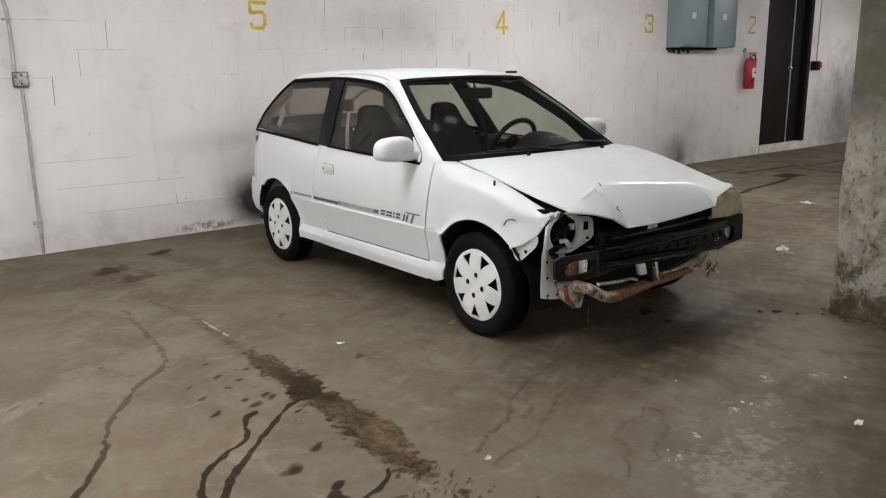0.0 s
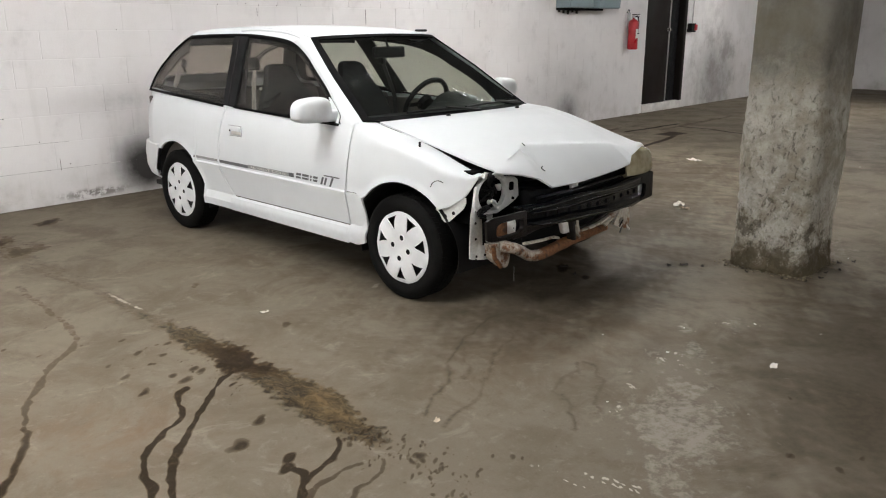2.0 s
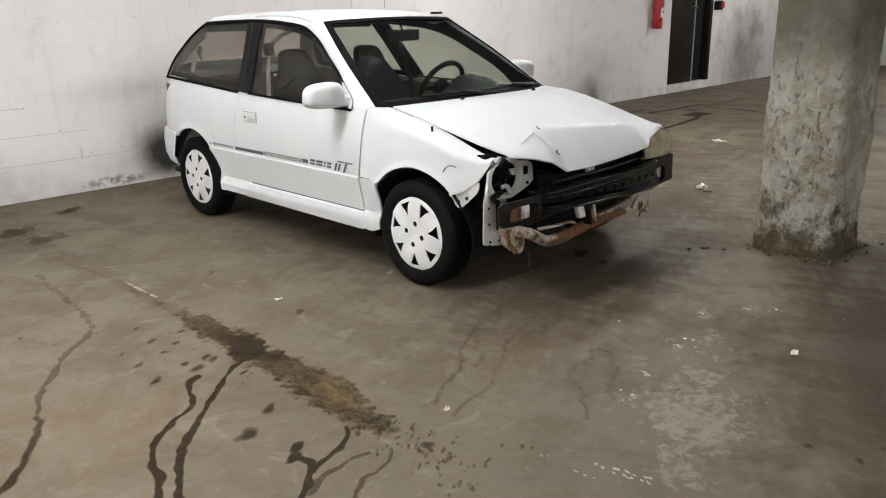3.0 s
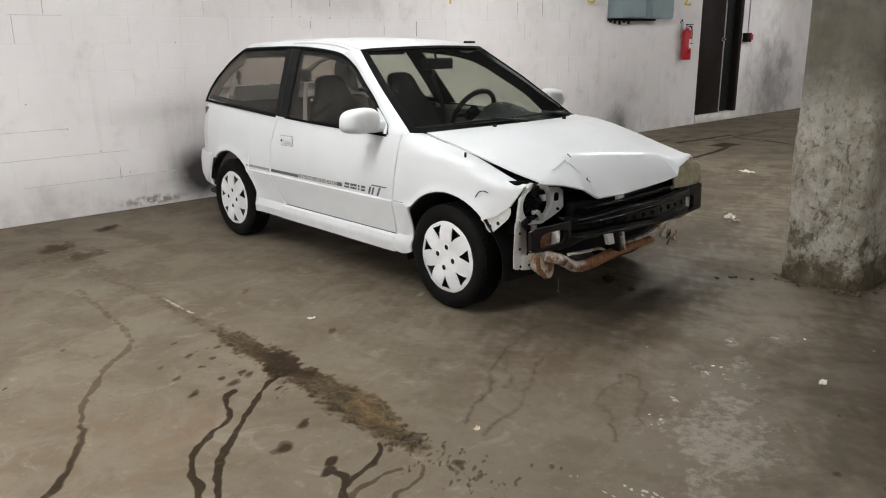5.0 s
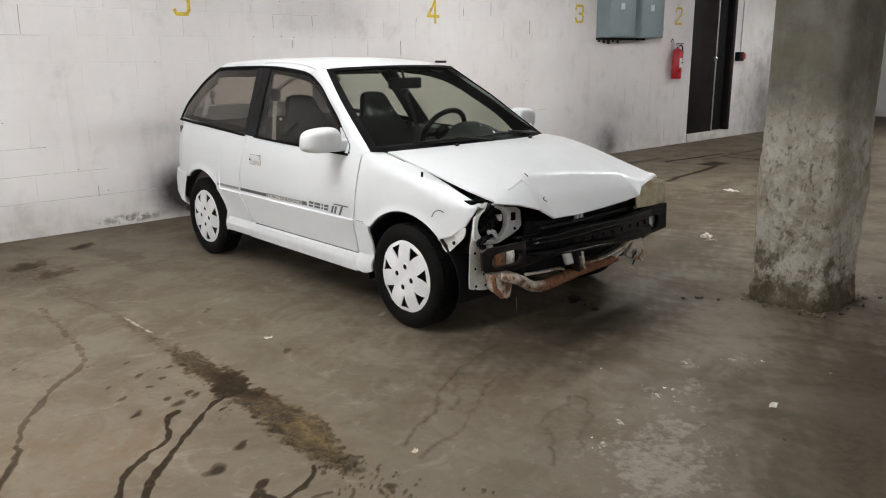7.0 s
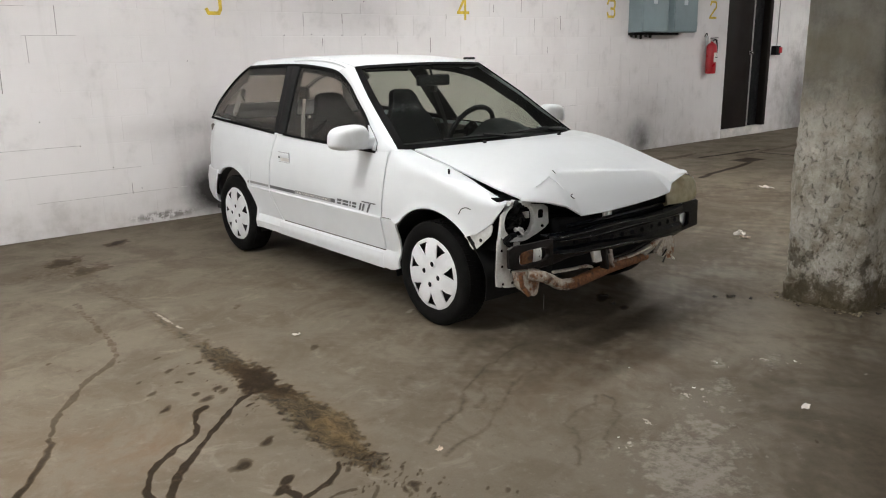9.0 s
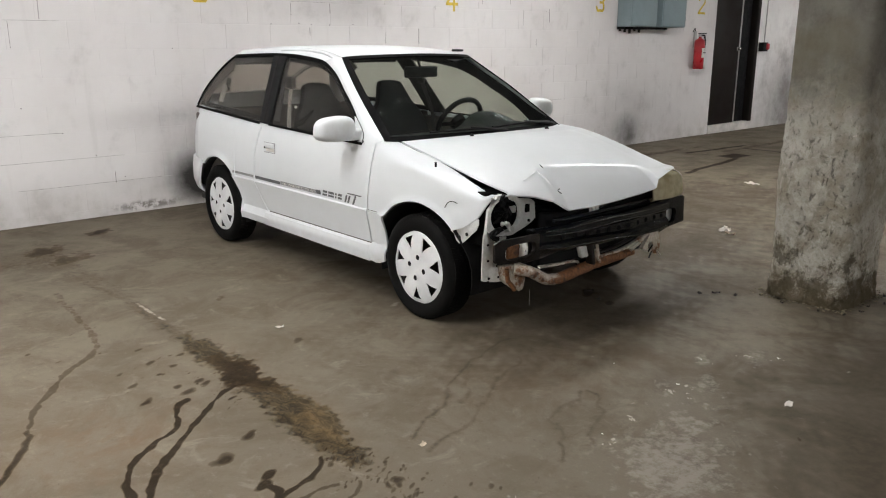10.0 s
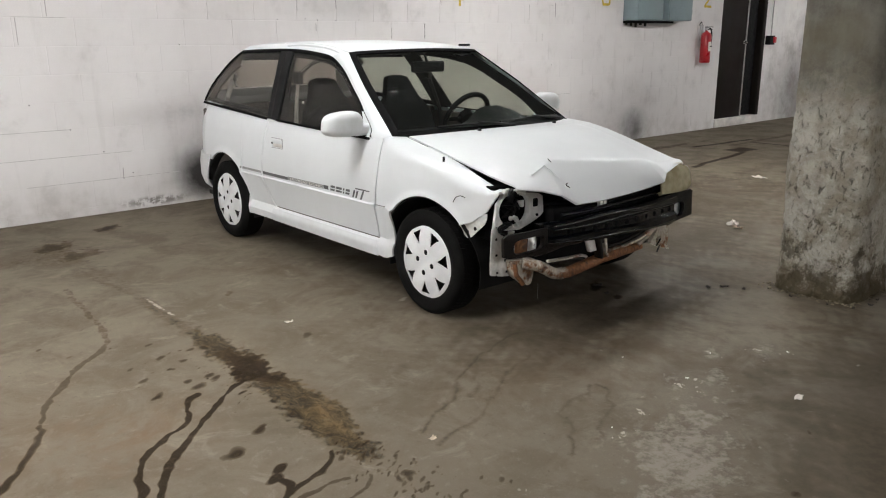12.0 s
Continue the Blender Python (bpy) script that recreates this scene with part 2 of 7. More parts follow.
def column_concrete():
    m = Nodes("column_concrete")
    p = m.pos()
    mid, fine, grit = m.noise(p, 4.5, 8, 0.72), m.noise(p, 12, 10, 0.74, 0.5), m.noise(p, 95, 5, 0.72)
    pits = m.noise(m.scaled(p, 1.0, 1.0, 0.6), 34, 7, 0.72, 0.8)
    sep = m.add("ShaderNodeSeparateXYZ", Vector=p)
    base = m.mix(m.ramp(mid, 0.35, 0.66), (0.270, 0.243, 0.190), (0.455, 0.430, 0.380))
    base = m.mix(m.ramp(fine, 0.48, 0.66, 0.0, 0.70), base, (0.56, 0.535, 0.475))
    base = m.mix(m.ramp(fine, 0.32, 0.47, 0.70, 0.0), base, (0.155, 0.128, 0.086))
    base = m.mix(m.ramp(grit, 0.56, 0.72, 0.0, 0.55), base, (0.105, 0.088, 0.062))
    base = m.mix(m.ramp(m.noise(p, 2.4, 5, 0.6), 0.48, 0.68, 0.0, 0.50), base, (0.225, 0.200, 0.145))
    base = m.mix(m.ramp(pits, 0.575, 0.660, 0.0, 0.50), base, (0.070, 0.060, 0.045))
    # old smooth paint above, bare pitted concrete below, damp dirt at the foot
    upper = m.ramp(m.math("ADD", sep.outputs[2], m.math("MULTIPLY", m.math("SUBTRACT", fine, 0.25), 0.7)), 1.08, 1.50)
    run = m.noise(m.scaled(p, 6.0, 6.0, 0.8), 1.5, 5, 0.6)
    paint = m.mix(m.ramp(mid, 0.35, 0.65), (0.110, 0.101, 0.084), (0.172, 0.161, 0.138))
    paint = m.mix(m.ramp(run, 0.50, 0.72, 0.0, 0.6), paint, (0.205, 0.192, 0.165))
    paint = m.mix(m.ramp(m.noise(p, 3.5, 5, 0.6), 0.45, 0.65, 0.0, 0.5), paint, (0.118, 0.102, 0.066))
    paint = m.mix(m.ramp(grit, 0.60, 0.74, 0.0, 0.4), paint, (0.15, 0.13, 0.10))
    base = m.mix(upper, base, paint)
    foot = m.ramp(m.math("ADD", sep.outputs[2], m.math("MULTIPLY", m.math("SUBTRACT", fine, 0.5), 0.55)), 0.03, 0.24, 1.0, 0.0)
    base = m.mix(m.math("MULTIPLY", foot, 0.88), base, (0.070, 0.052, 0.028))
    moss = m.ramp(m.math("SUBTRACT", m.noise(p, 7.0, 7, 0.70), m.math("MULTIPLY", sep.outputs[2], 0.40)), 0.40, 0.50, 0.0, 0.78)
    base = m.mix(moss, base, (0.060, 0.047, 0.026))
    m.set(Base_Color=base, Roughness=0.9, Specular_IOR_Level=0.15)
    h = m.math("ADD", m.math("MULTIPLY", fine, 0.6), m.math("MULTIPLY", grit, 0.4))
    h = m.math("SUBTRACT", h, m.math("MULTIPLY", m.ramp(pits, 0.56, 0.66), 0.9))
    m.set(Normal=m.bump(h, m.ramp(upper, 0, 1, 0.9, 0.25), 0.014))
    return m.mat


def car_white():
    m = Nodes("white_car_paint")
    p = m.obj()
    big, fine = m.noise(p, 2.2, 5, 0.6), m.noise(p, 90, 3, 0.6)
    sep = m.add("ShaderNodeSeparateXYZ", Vector=p)
    base = m.mix(m.ramp(big, 0.3, 0.7), (0.690, 0.713, 0.722), (0.655, 0.676, 0.686))
    low = m.math("MULTIPLY", m.ramp(sep.outputs[2], 0.20, 0.48, 1.0, 0.0), m.ramp(m.noise(p, 7, 5, 0.65), 0.35, 0.75))
    base = m.mix(m.math("MULTIPLY", low, 0.30), base, (0.42, 0.40, 0.36))
    base = m.mix(m.ramp(m.noise(p, 30, 4, 0.7), 0.70, 0.80, 0.0, 0.25), base, (0.45, 0.43, 0.40))
    m.set(Base_Color=base, Roughness=m.ramp(big, 0.3, 0.7, 0.55, 0.65), Specular_IOR_Level=0.2, Coat_Weight=0.36, Coat_Roughness=m.ramp(fine, 0.3, 0.7, 0.03, 0.06))
    m.set(Normal=m.bump(m.noise(p, 5, 3, 0.5), 0.03, 0.01))
    return m.mat


def rusty(name, base_a, base_b, amount):
    m = Nodes(name)
    p = m.obj()
    mid, fine = m.noise(p, 11, 6, 0.68), m.noise(p, 70, 4, 0.65)
    rust = m.mix(m.ramp(fine, 0.3, 0.7), (0.115, 0.046, 0.017), (0.265, 0.112, 0.042))
    rust = m.mix(m.ramp(m.noise(p, 24, 4), 0.5, 0.72), rust, (0.055, 0.028, 0.018))
    base = m.mix(m.ramp(fine, 0.3, 0.7), base_a, base_b)
    fac = m.ramp(mid, 0.62 - amount * 0.5, 0.74 - amount * 0.5)
    m.set(Base_Color=m.mix(fac, base, rust), Roughness=m.ramp(fac, 0, 1, 0.40, 0.68), Normal=m.bump(fine, 0.5, 0.004))
    return m.mat


def window_glass(name, tint, gloss=1.0, dust_lo=0.004, dust_hi=0.030):
    m = Nodes(name)
    m.tree.nodes.remove(m.bsdf)
    see = m.add("ShaderNodeBsdfTransparent", Color=tint)
    shine = m.add("ShaderNodeBsdfGlossy", Color=(gloss, gloss, gloss), Roughness=0.03)
    film = m.add("ShaderNodeBsdfDiffuse", Color=(0.42, 0.40, 0.37))
    p = m.obj()
    dust = m.ramp(m.noise(p, 4, 6, 0.65, 0.4), 0.3, 0.7, dust_lo, dust_hi)
    haze = m.add("ShaderNodeMixShader")
    m.put(haze.inputs[0], dust), m.put(haze.inputs[1], see.outputs[0]), m.put(haze.inputs[2], film.outputs[0])
    edge = m.add("ShaderNodeLayerWeight", Blend=0.5).outputs["Facing"]
    shiny = m.math("MULTIPLY_ADD", m.math("POWER", edge, 4.0), 0.22, 0.012)
    mixed = m.add("ShaderNodeMixShader")
    m.put(mixed.inputs[0], shiny), m.put(mixed.inputs[1], haze.outputs[0]), m.put(mixed.inputs[2], shine.outputs[0])
    m.put(m.out.inputs[0], mixed.outputs[0])
    return m.mat


def lamp_lens():
    m = Nodes("yellowed_lamp_lens")
    p = m.obj()
    a = m.noise(p, 14, 4)
    col = m.mix(m.ramp(a, 0.3, 0.7), (0.52, 0.47, 0.31), (0.36, 0.31, 0.18))
    m.set(Base_Color=col, Roughness=0.2, Coat_Weight=1.0, Coat_Roughness=0.03, Transmission_Weight=0.12, IOR=1.3)
    return m.mat


M_WALL, M_FLOOR, M_COLUMN, M_CAR = wall_paint(), floor_concrete(), column_concrete(), car_white()
M_CARD = plain("grey_brown_door_card", (0.105, 0.092, 0.083), 0.8, vary=0.15, scale=9, bump=0.2, spec=0.2)
M_REAR_SEAT = plain("grey_brown_seat_cloth", (0.060, 0.053, 0.048), 0.95, vary=0.2, scale=9, bump=0.2, spec=0.1)
M_GLOSS = plain("oily_black_edge", (0.006, 0.007, 0.009), 0.16, vary=0.4, scale=20, bump=0.15, spec=0.7)
M_WORN = plain("worn_zinc_cover", (0.34, 0.335, 0.325), 0.5, metal=0.3, vary=0.7, scale=45, bump=0.4)
M_WORN_DARK = plain("tarnished_box_metal", (0.15, 0.145, 0.14), 0.6, metal=0.2, vary=0.6, scale=35, bump=0.3)
M_STICKER = plain("faded_sticker", (0.52, 0.56, 0.58), 0.6, vary=0.1, scale=30)
M_SEAL = plain("matt_black_seal", (0.003, 0.003, 0.003), 0.8, vary=0.3, scale=20, spec=0.08)
# near-black stand-in for the shade inside holes and the lamp cavity
M_VOID = plain("shaded_hollow", (0.003, 0.003, 0.003), 0.9, vary=0.3, scale=20, spec=0.05)
M_OILY = plain("oily_brown_steel", (0.0075, 0.0055, 0.0048), 0.42, vary=0.55, scale=16, bump=0.3, spec=0.25)
M_BELT_DARK = plain("dark_webbing", (0.05, 0.048, 0.045), 0.85, vary=0.15, scale=30)
M_WHITE_STEEL = rusty("scuffed_white_steel", (0.74, 0.75, 0.73), (0.62, 0.62, 0.60), -0.08)
M_CEIL = plain("ceiling_concrete", (0.15, 0.143, 0.135), 0.9, scale=2.0, bump=0.3)
M_JOINT = plain("dirty_open_joint", (0.42, 0.40, 0.385), 0.9, vary=0.4, scale=30)
M_CRACK = plain("sooty_crack", (0.23, 0.215, 0.205), 0.9, vary=0.5, scale=40)
M_BLACK = plain("black_rubber", (0.010, 0.010, 0.010), 0.6, vary=0.3, scale=20, spec=0.25)
M_TYRE = plain("tyre_rubber", (0.0055, 0.0053, 0.005), 0.8, vary=0.4, scale=16, bump=0.2, spec=0.09)
M_TRIM = plain("satin_black_trim", (0.0045, 0.0045, 0.005), 0.5, vary=0.25, scale=12, spec=0.13)
M_BEAM = plain("black_painted_steel", (0.0030, 0.0038, 0.0052), 0.13, vary=0.5, scale=10, bump=0.3, spec=0.26)
M_DARK = plain("dark_engine_bay", (0.006, 0.006, 0.0065), 0.75, vary=0.4, scale=14, bump=0.3, spec=0.2)
M_SEAT = plain("charcoal_seat_cloth", (0.007, 0.007, 0.008), 0.95, vary=0.35, scale=9, bump=0.3, spec=0.2)
M_CABIN = plain("grey_cabin_plastic", (0.018, 0.017, 0.016), 0.75, vary=0.2, scale=9, bump=0.2, spec=0.25)
M_LINER = plain("grey_headlining", (0.22, 0.215, 0.20), 0.95, vary=0.1, scale=10)
M_BELT = plain("grey_webbing", (0.30, 0.29, 0.27), 0.85, vary=0.15, scale=30)
M_COVER = plain("silver_white_plastic", (0.76, 0.77, 0.77), 0.38, vary=0.10, scale=9)
M_RIM = plain("dark_steel_rim", (0.016, 0.015, 0.014), 0.6, vary=0.3, spec=0.3)
M_PRIMER = rusty("chipped_white_steel", (0.60, 0.61, 0.59), (0.48, 0.48, 0.46), 0.02)
M_RUSTY = rusty("rusty_white_steel", (0.58, 0.55, 0.49), (0.36, 0.31, 0.24), 0.27)
M_RUST = rusty("rusty_tube", (0.26, 0.19, 0.13), (0.13, 0.09, 0.06), 0.66)
M_STEEL = plain("grey_zinc_steel", (0.42, 0.42, 0.41), 0.4, metal=0.7, vary=0.2)
M_GLASS = window_glass("tinted_side_glass", (0.76, 0.74, 0.71))
M_SCREEN = window_glass("green_windscreen_glass", (0.88, 0.93, 0.89), 0.04, 0.004, 0.014)
M_LENS = lamp_lens()
M_DECAL = plain("grey_decal", (0.095, 0.095, 0.10), 0.5, vary=0.15, scale=20)
M_DECAL_PALE = plain("pale_grey_decal", (0.26, 0.26, 0.26), 0.5, vary=0.2, scale=30)
M_YELLOW = plain("yellow_stencil_paint", (0.56, 0.40, 0.035), 0.65, vary=0.3, scale=16)
M_PANEL = plain("grey_blue_enamel", (0.215, 0.275, 0.29), 0.42, vary=0.08, scale=4)
M_PANEL_DARK = plain("shadow_grey_enamel", (0.16, 0.20, 0.21), 0.5, vary=0.1, scale=5)
M_DOOR = plain("dark_brown_door_paint", (0.011, 0.0075, 0.006), 0.65, vary=0.35, scale=3, bump=0.1, spec=0.2)
M_RED = plain("red_enamel", (0.42, 0.012, 0.020), 0.3, vary=0.12, scale=10, coat=0.4)
M_LABEL = plain("white_label", (0.70, 0.68, 0.62), 0.5, vary=0.1, scale=30)
M_CONDUIT = plain("grey_galvanised", (0.40, 0.385, 0.375), 0.45, metal=0.35, vary=0.2, scale=18)
M_CHROME = plain("worn_chrome", (0.72, 0.71, 0.69), 0.2, metal=1.0, vary=0.08)
M_SILL = plain("worn_white_sill", (0.58, 0.55, 0.52), 0.7, vary=0.2, scale=5, bump=0.2)
M_PAPER = plain("dirty_paper", (0.66, 0.62, 0.56), 0.8, vary=0.15, scale=25)
M_LEAF = plain("dry_leaf", (0.46, 0.36, 0.27), 0.8, vary=0.3, scale=25)
M_RUBBLE = plain("crumbled_concrete", (0.17, 0.145, 0.10), 0.9, vary=0.6, scale=40, bump=0.3, spec=0.2)
M_CRUMB = plain("dark_crumbs", (0.035, 0.028, 0.022), 0.9, vary=0.4, scale=30)

# ---- building tools ----


def mesh_of(name, verts, faces, material, smooth=35.0):
    me = bpy.data.meshes.new(name)
    me.from_pydata([tuple(v) for v in verts], [], faces)
    bm = bmesh.new()
    bm.from_mesh(me)
    bmesh.ops.recalc_face_normals(bm, faces=bm.faces)
    bm.to_mesh(me)
    bm.free()
    return finish(me, material, smooth)


def finish(me, material, smooth=35.0):
    me.materials.append(material)
    if smooth:
        me.polygons.foreach_set("use_smooth", [True] * len(me.polygons))
        me.set_sharp_from_angle(angle=radians(smooth))
    me.update()
    return me


def part(name, me, parent, label="", at=None):
    ob = new(name, me)
    ob.parent = parent
    if at is not None:
        ob.matrix_basis = at
    return tagged(ob, label)


def empty(name, m, **tags):
    ob = new(name)
    ob.empty_display_size = 0.1
    ob.matrix_basis = m
    return tagged(ob, **tags)


def bm_mesh(name, bm, material, smooth=35.0):
    me = bpy.data.meshes.new(name)
    bm.to_mesh(me)
    bm.free()
    return finish(me, material, smooth)


def box(name, lo, hi, material, bevel=0.004, segments=2, shape=None):
    """A box from corner lo to corner hi with rounded edges; shape moves its eight corners."""
    bm = bmesh.new()
    bmesh.ops.create_cube(bm, size=1.0)
    for v in bm.verts:
        v.co = Vector([a + (b - a) * (c + 0.5) for a, b, c in zip(lo, hi, v.co)])
        if shape:
            v.co = Vector(shape(v.co))
    if bevel:
        bmesh.ops.bevel(bm, geom=bm.edges[:], offset=bevel, segments=segments, profile=0.5, affect="EDGES", clamp_overlap=True)
    return bm_mesh(name, bm, material)


def smooth_line(points, n=8):
    """A Catmull-Rom line through points."""
    pts = [Vector(p) for p in points]
    ext = [2 * pts[0] - pts[1], *pts, 2 * pts[-1] - pts[-2]]
    out = []
    for a, b, c, d in zip(ext, ext[1:], ext[2:], ext[3:]):
        for i in range(n):
            t = i / n
            out.append(0.5 * ((2 * b) + (c - a) * t + (2 * a - 5 * b + 4 * c - d) * t * t + (3 * b - a - 3 * c + d) * t ** 3))
    out.append(pts[-1])
    return out


def tube(name, points, radius, material, sides=10, flat=(1.0, 1.0), cap=True):
    """A tube swept along points; radius may be a list."""
    pts = [Vector(p) for p in points]
    radii = radius if isinstance(radius, (list, tuple)) else [radius] * len(pts)
    verts, faces = [], []
    ref = Vector((0, 0, 1))
    for i, p in enumerate(pts):
        d = (pts[min(i + 1, len(pts) - 1)] - pts[max(i - 1, 0)]).normalized()
        if abs(d.dot(ref)) > 0.97:
            ref = Vector((1, 0.3, 0)).normalized()
        a = d.cross(ref).normalized()
        b = a.cross(d).normalized()
        for k in range(sides):
            w = 2 * math.pi * k / sides
            verts.append(p + a * (math.cos(w) * radii[i] * flat[0]) + b * (math.sin(w) * radii[i] * flat[1]))
    for i in range(len(pts) - 1):
        for k in range(sides):
            j = (k + 1) % sides
            faces.append((i * sides + k, i * sides + j, (i + 1) * sides + j, (i + 1) * sides + k))
    if cap:
        faces.append(tuple(range(sides)))
        faces.append(tuple((len(pts) - 1) * sides + k for k in range(sides)))
    return mesh_of(name, verts, faces, material)


def lathe(name, profile, material, sides=40, axis="x", smooth=35.0):
    """A body of revolution; profile: (along the axis, radius)."""
    verts, faces = [], []
    n = len(profile)
    for k in range(sides):
        w = 2 * math.pi * k / sides
        for a, r in profile:
            c, s = r * math.cos(w), r * math.sin(w)
            verts.append({"x": (a, c, s), "y": (c, a, s), "z": (c, s, a)}[axis])
    for k in range(sides):
        j = (k + 1) % sides
        for i in range(n - 1):
            faces.append((k * n + i, k * n + i + 1, j * n + i + 1, j * n + i))
    me = mesh_of(name, verts, faces, material, smooth)
    bm = bmesh.new()
    bm.from_mesh(me)
    bmesh.ops.remove_doubles(bm, verts=bm.verts, dist=1e-5)
    bm.to_mesh(me)
    bm.free()
    return me


def sheet(name, grid, material, thick=0.012, out_from=None, smooth=35.0):
    """A curved plate of real thickness from rows of points; out_from: a point on its inner side."""
    g = [[Vector(p) for p in row] for row in grid]
    n, m = len(g), len(g[0])
    normals = []
    for i in range(n):
        for j in range(m):
            du = g[min(i + 1, n - 1)][j] - g[max(i - 1, 0)][j]
            dv = g[i][min(j + 1, m - 1)] - g[i][max(j - 1, 0)]
            c = du.cross(dv)
            normals.append(c.normalized() if c.length > 1e-9 else Vector((0, 0, 0)))
    flat = [p for row in g for p in row]
    if out_from is not None:
        total = sum((p - Vector(out_from)).dot(q) for p, q in zip(flat, normals))
        if total < 0:
            normals = [-q for q in normals]
    verts = flat + [p - q * thick for p, q in zip(flat, normals)]
    size, faces = n * m, []
    for i in range(n - 1):
        for j in range(m - 1):
            a, b, c, d = i * m + j, i * m + j + 1, (i + 1) * m + j + 1, (i + 1) * m + j
            faces.append((a, b, c, d))
            faces.append((a + size, d + size, c + size, b + size))
    rim = [j for j in range(m)] + [i * m + m - 1 for i in range(1, n)] + [(n - 1) * m + j for j in range(m - 2, -1, -1)] + [i * m for i in range(n - 2, 0, -1)]
    for a, b in zip(rim, rim[1:] + rim[:1]):
        faces.append((a, b, b + size, a + size))
    return mesh_of(name, verts, faces, material, smooth)


def along(points, s):
    """The point at a share s of a line's length."""
    pts = [Vector(p) for p in points]
    lens = [(b - a).length for a, b in zip(pts, pts[1:])]
    want = s * sum(lens)
    for a, b, l in zip(pts, pts[1:], lens):
        if want <= l or b is pts[-1]:
            return a + (b - a) * min(1.0, want / l if l else 0)
        want -= l
    return pts[-1]


def loft(name, rings, material, smooth=50.0):
    """A closed body through rings of points."""
    n = len(rings[0])
    verts = [p for ring in rings for p in ring]
    faces = []
    for i in range(len(rings) - 1):
        for k in range(n):
            j = (k + 1) % n
            faces.append((i * n + k, i * n + j, (i + 1) * n + j, (i + 1) * n + k))
    faces.append(tuple(range(n)))
    faces.append(tuple((len(rings) - 1) * n + k for k in range(n)))
    return mesh_of(name, verts, faces, material, smooth)


def coons(bottom, top, left, right, nu, nv):
    """A patch between four lines: bottom and top run the same way, left and right from bottom to top."""
    p00, p10, p01, p11 = Vector(bottom[0]), Vector(bottom[-1]), Vector(top[0]), Vector(top[-1])
    out = []
    for j in range(nv + 1):
        t = j / nv
        l, r = along(left, t), along(right, t)
        row = []
        for i in range(nu + 1):
            s = i / nu
            b, u = along(bottom, s), along(top, s)
            row.append(b * (1 - t) + u * t + l * (1 - s) + r * s
                       - (p00 * (1 - s) * (1 - t) + p10 * s * (1 - t) + p01 * (1 - s) * t + p11 * s * t))
        out.append(row)
    return out


def lerp_table(x, table):
    xs, ys = zip(*table)
    return float(np.interp(x, xs, ys))


def hump(x, lo, hi):
    t = min(1.0, max(0.0, (x - lo) / (hi - lo)))
    return t * t * (3 - 2 * t)


# ---- the garage ----
X0, X1, Y0, Y1 = -9.0, 17.25, -13.0, 0.0


def dist_to_line(px, py, pts):
    best = np.full(px.shape, 1e9)
    for (ax, ay), (bx, by) in zip(pts, pts[1:]):
        dx, dy = bx - ax, by - ay
        t = np.clip(((px - ax) * dx + (py - ay) * dy) / (dx * dx + dy * dy + 1e-9), 0, 1)
        best = np.minimum(best, np.hypot(px - ax - t * dx, py - ay - t * dy))
    return best


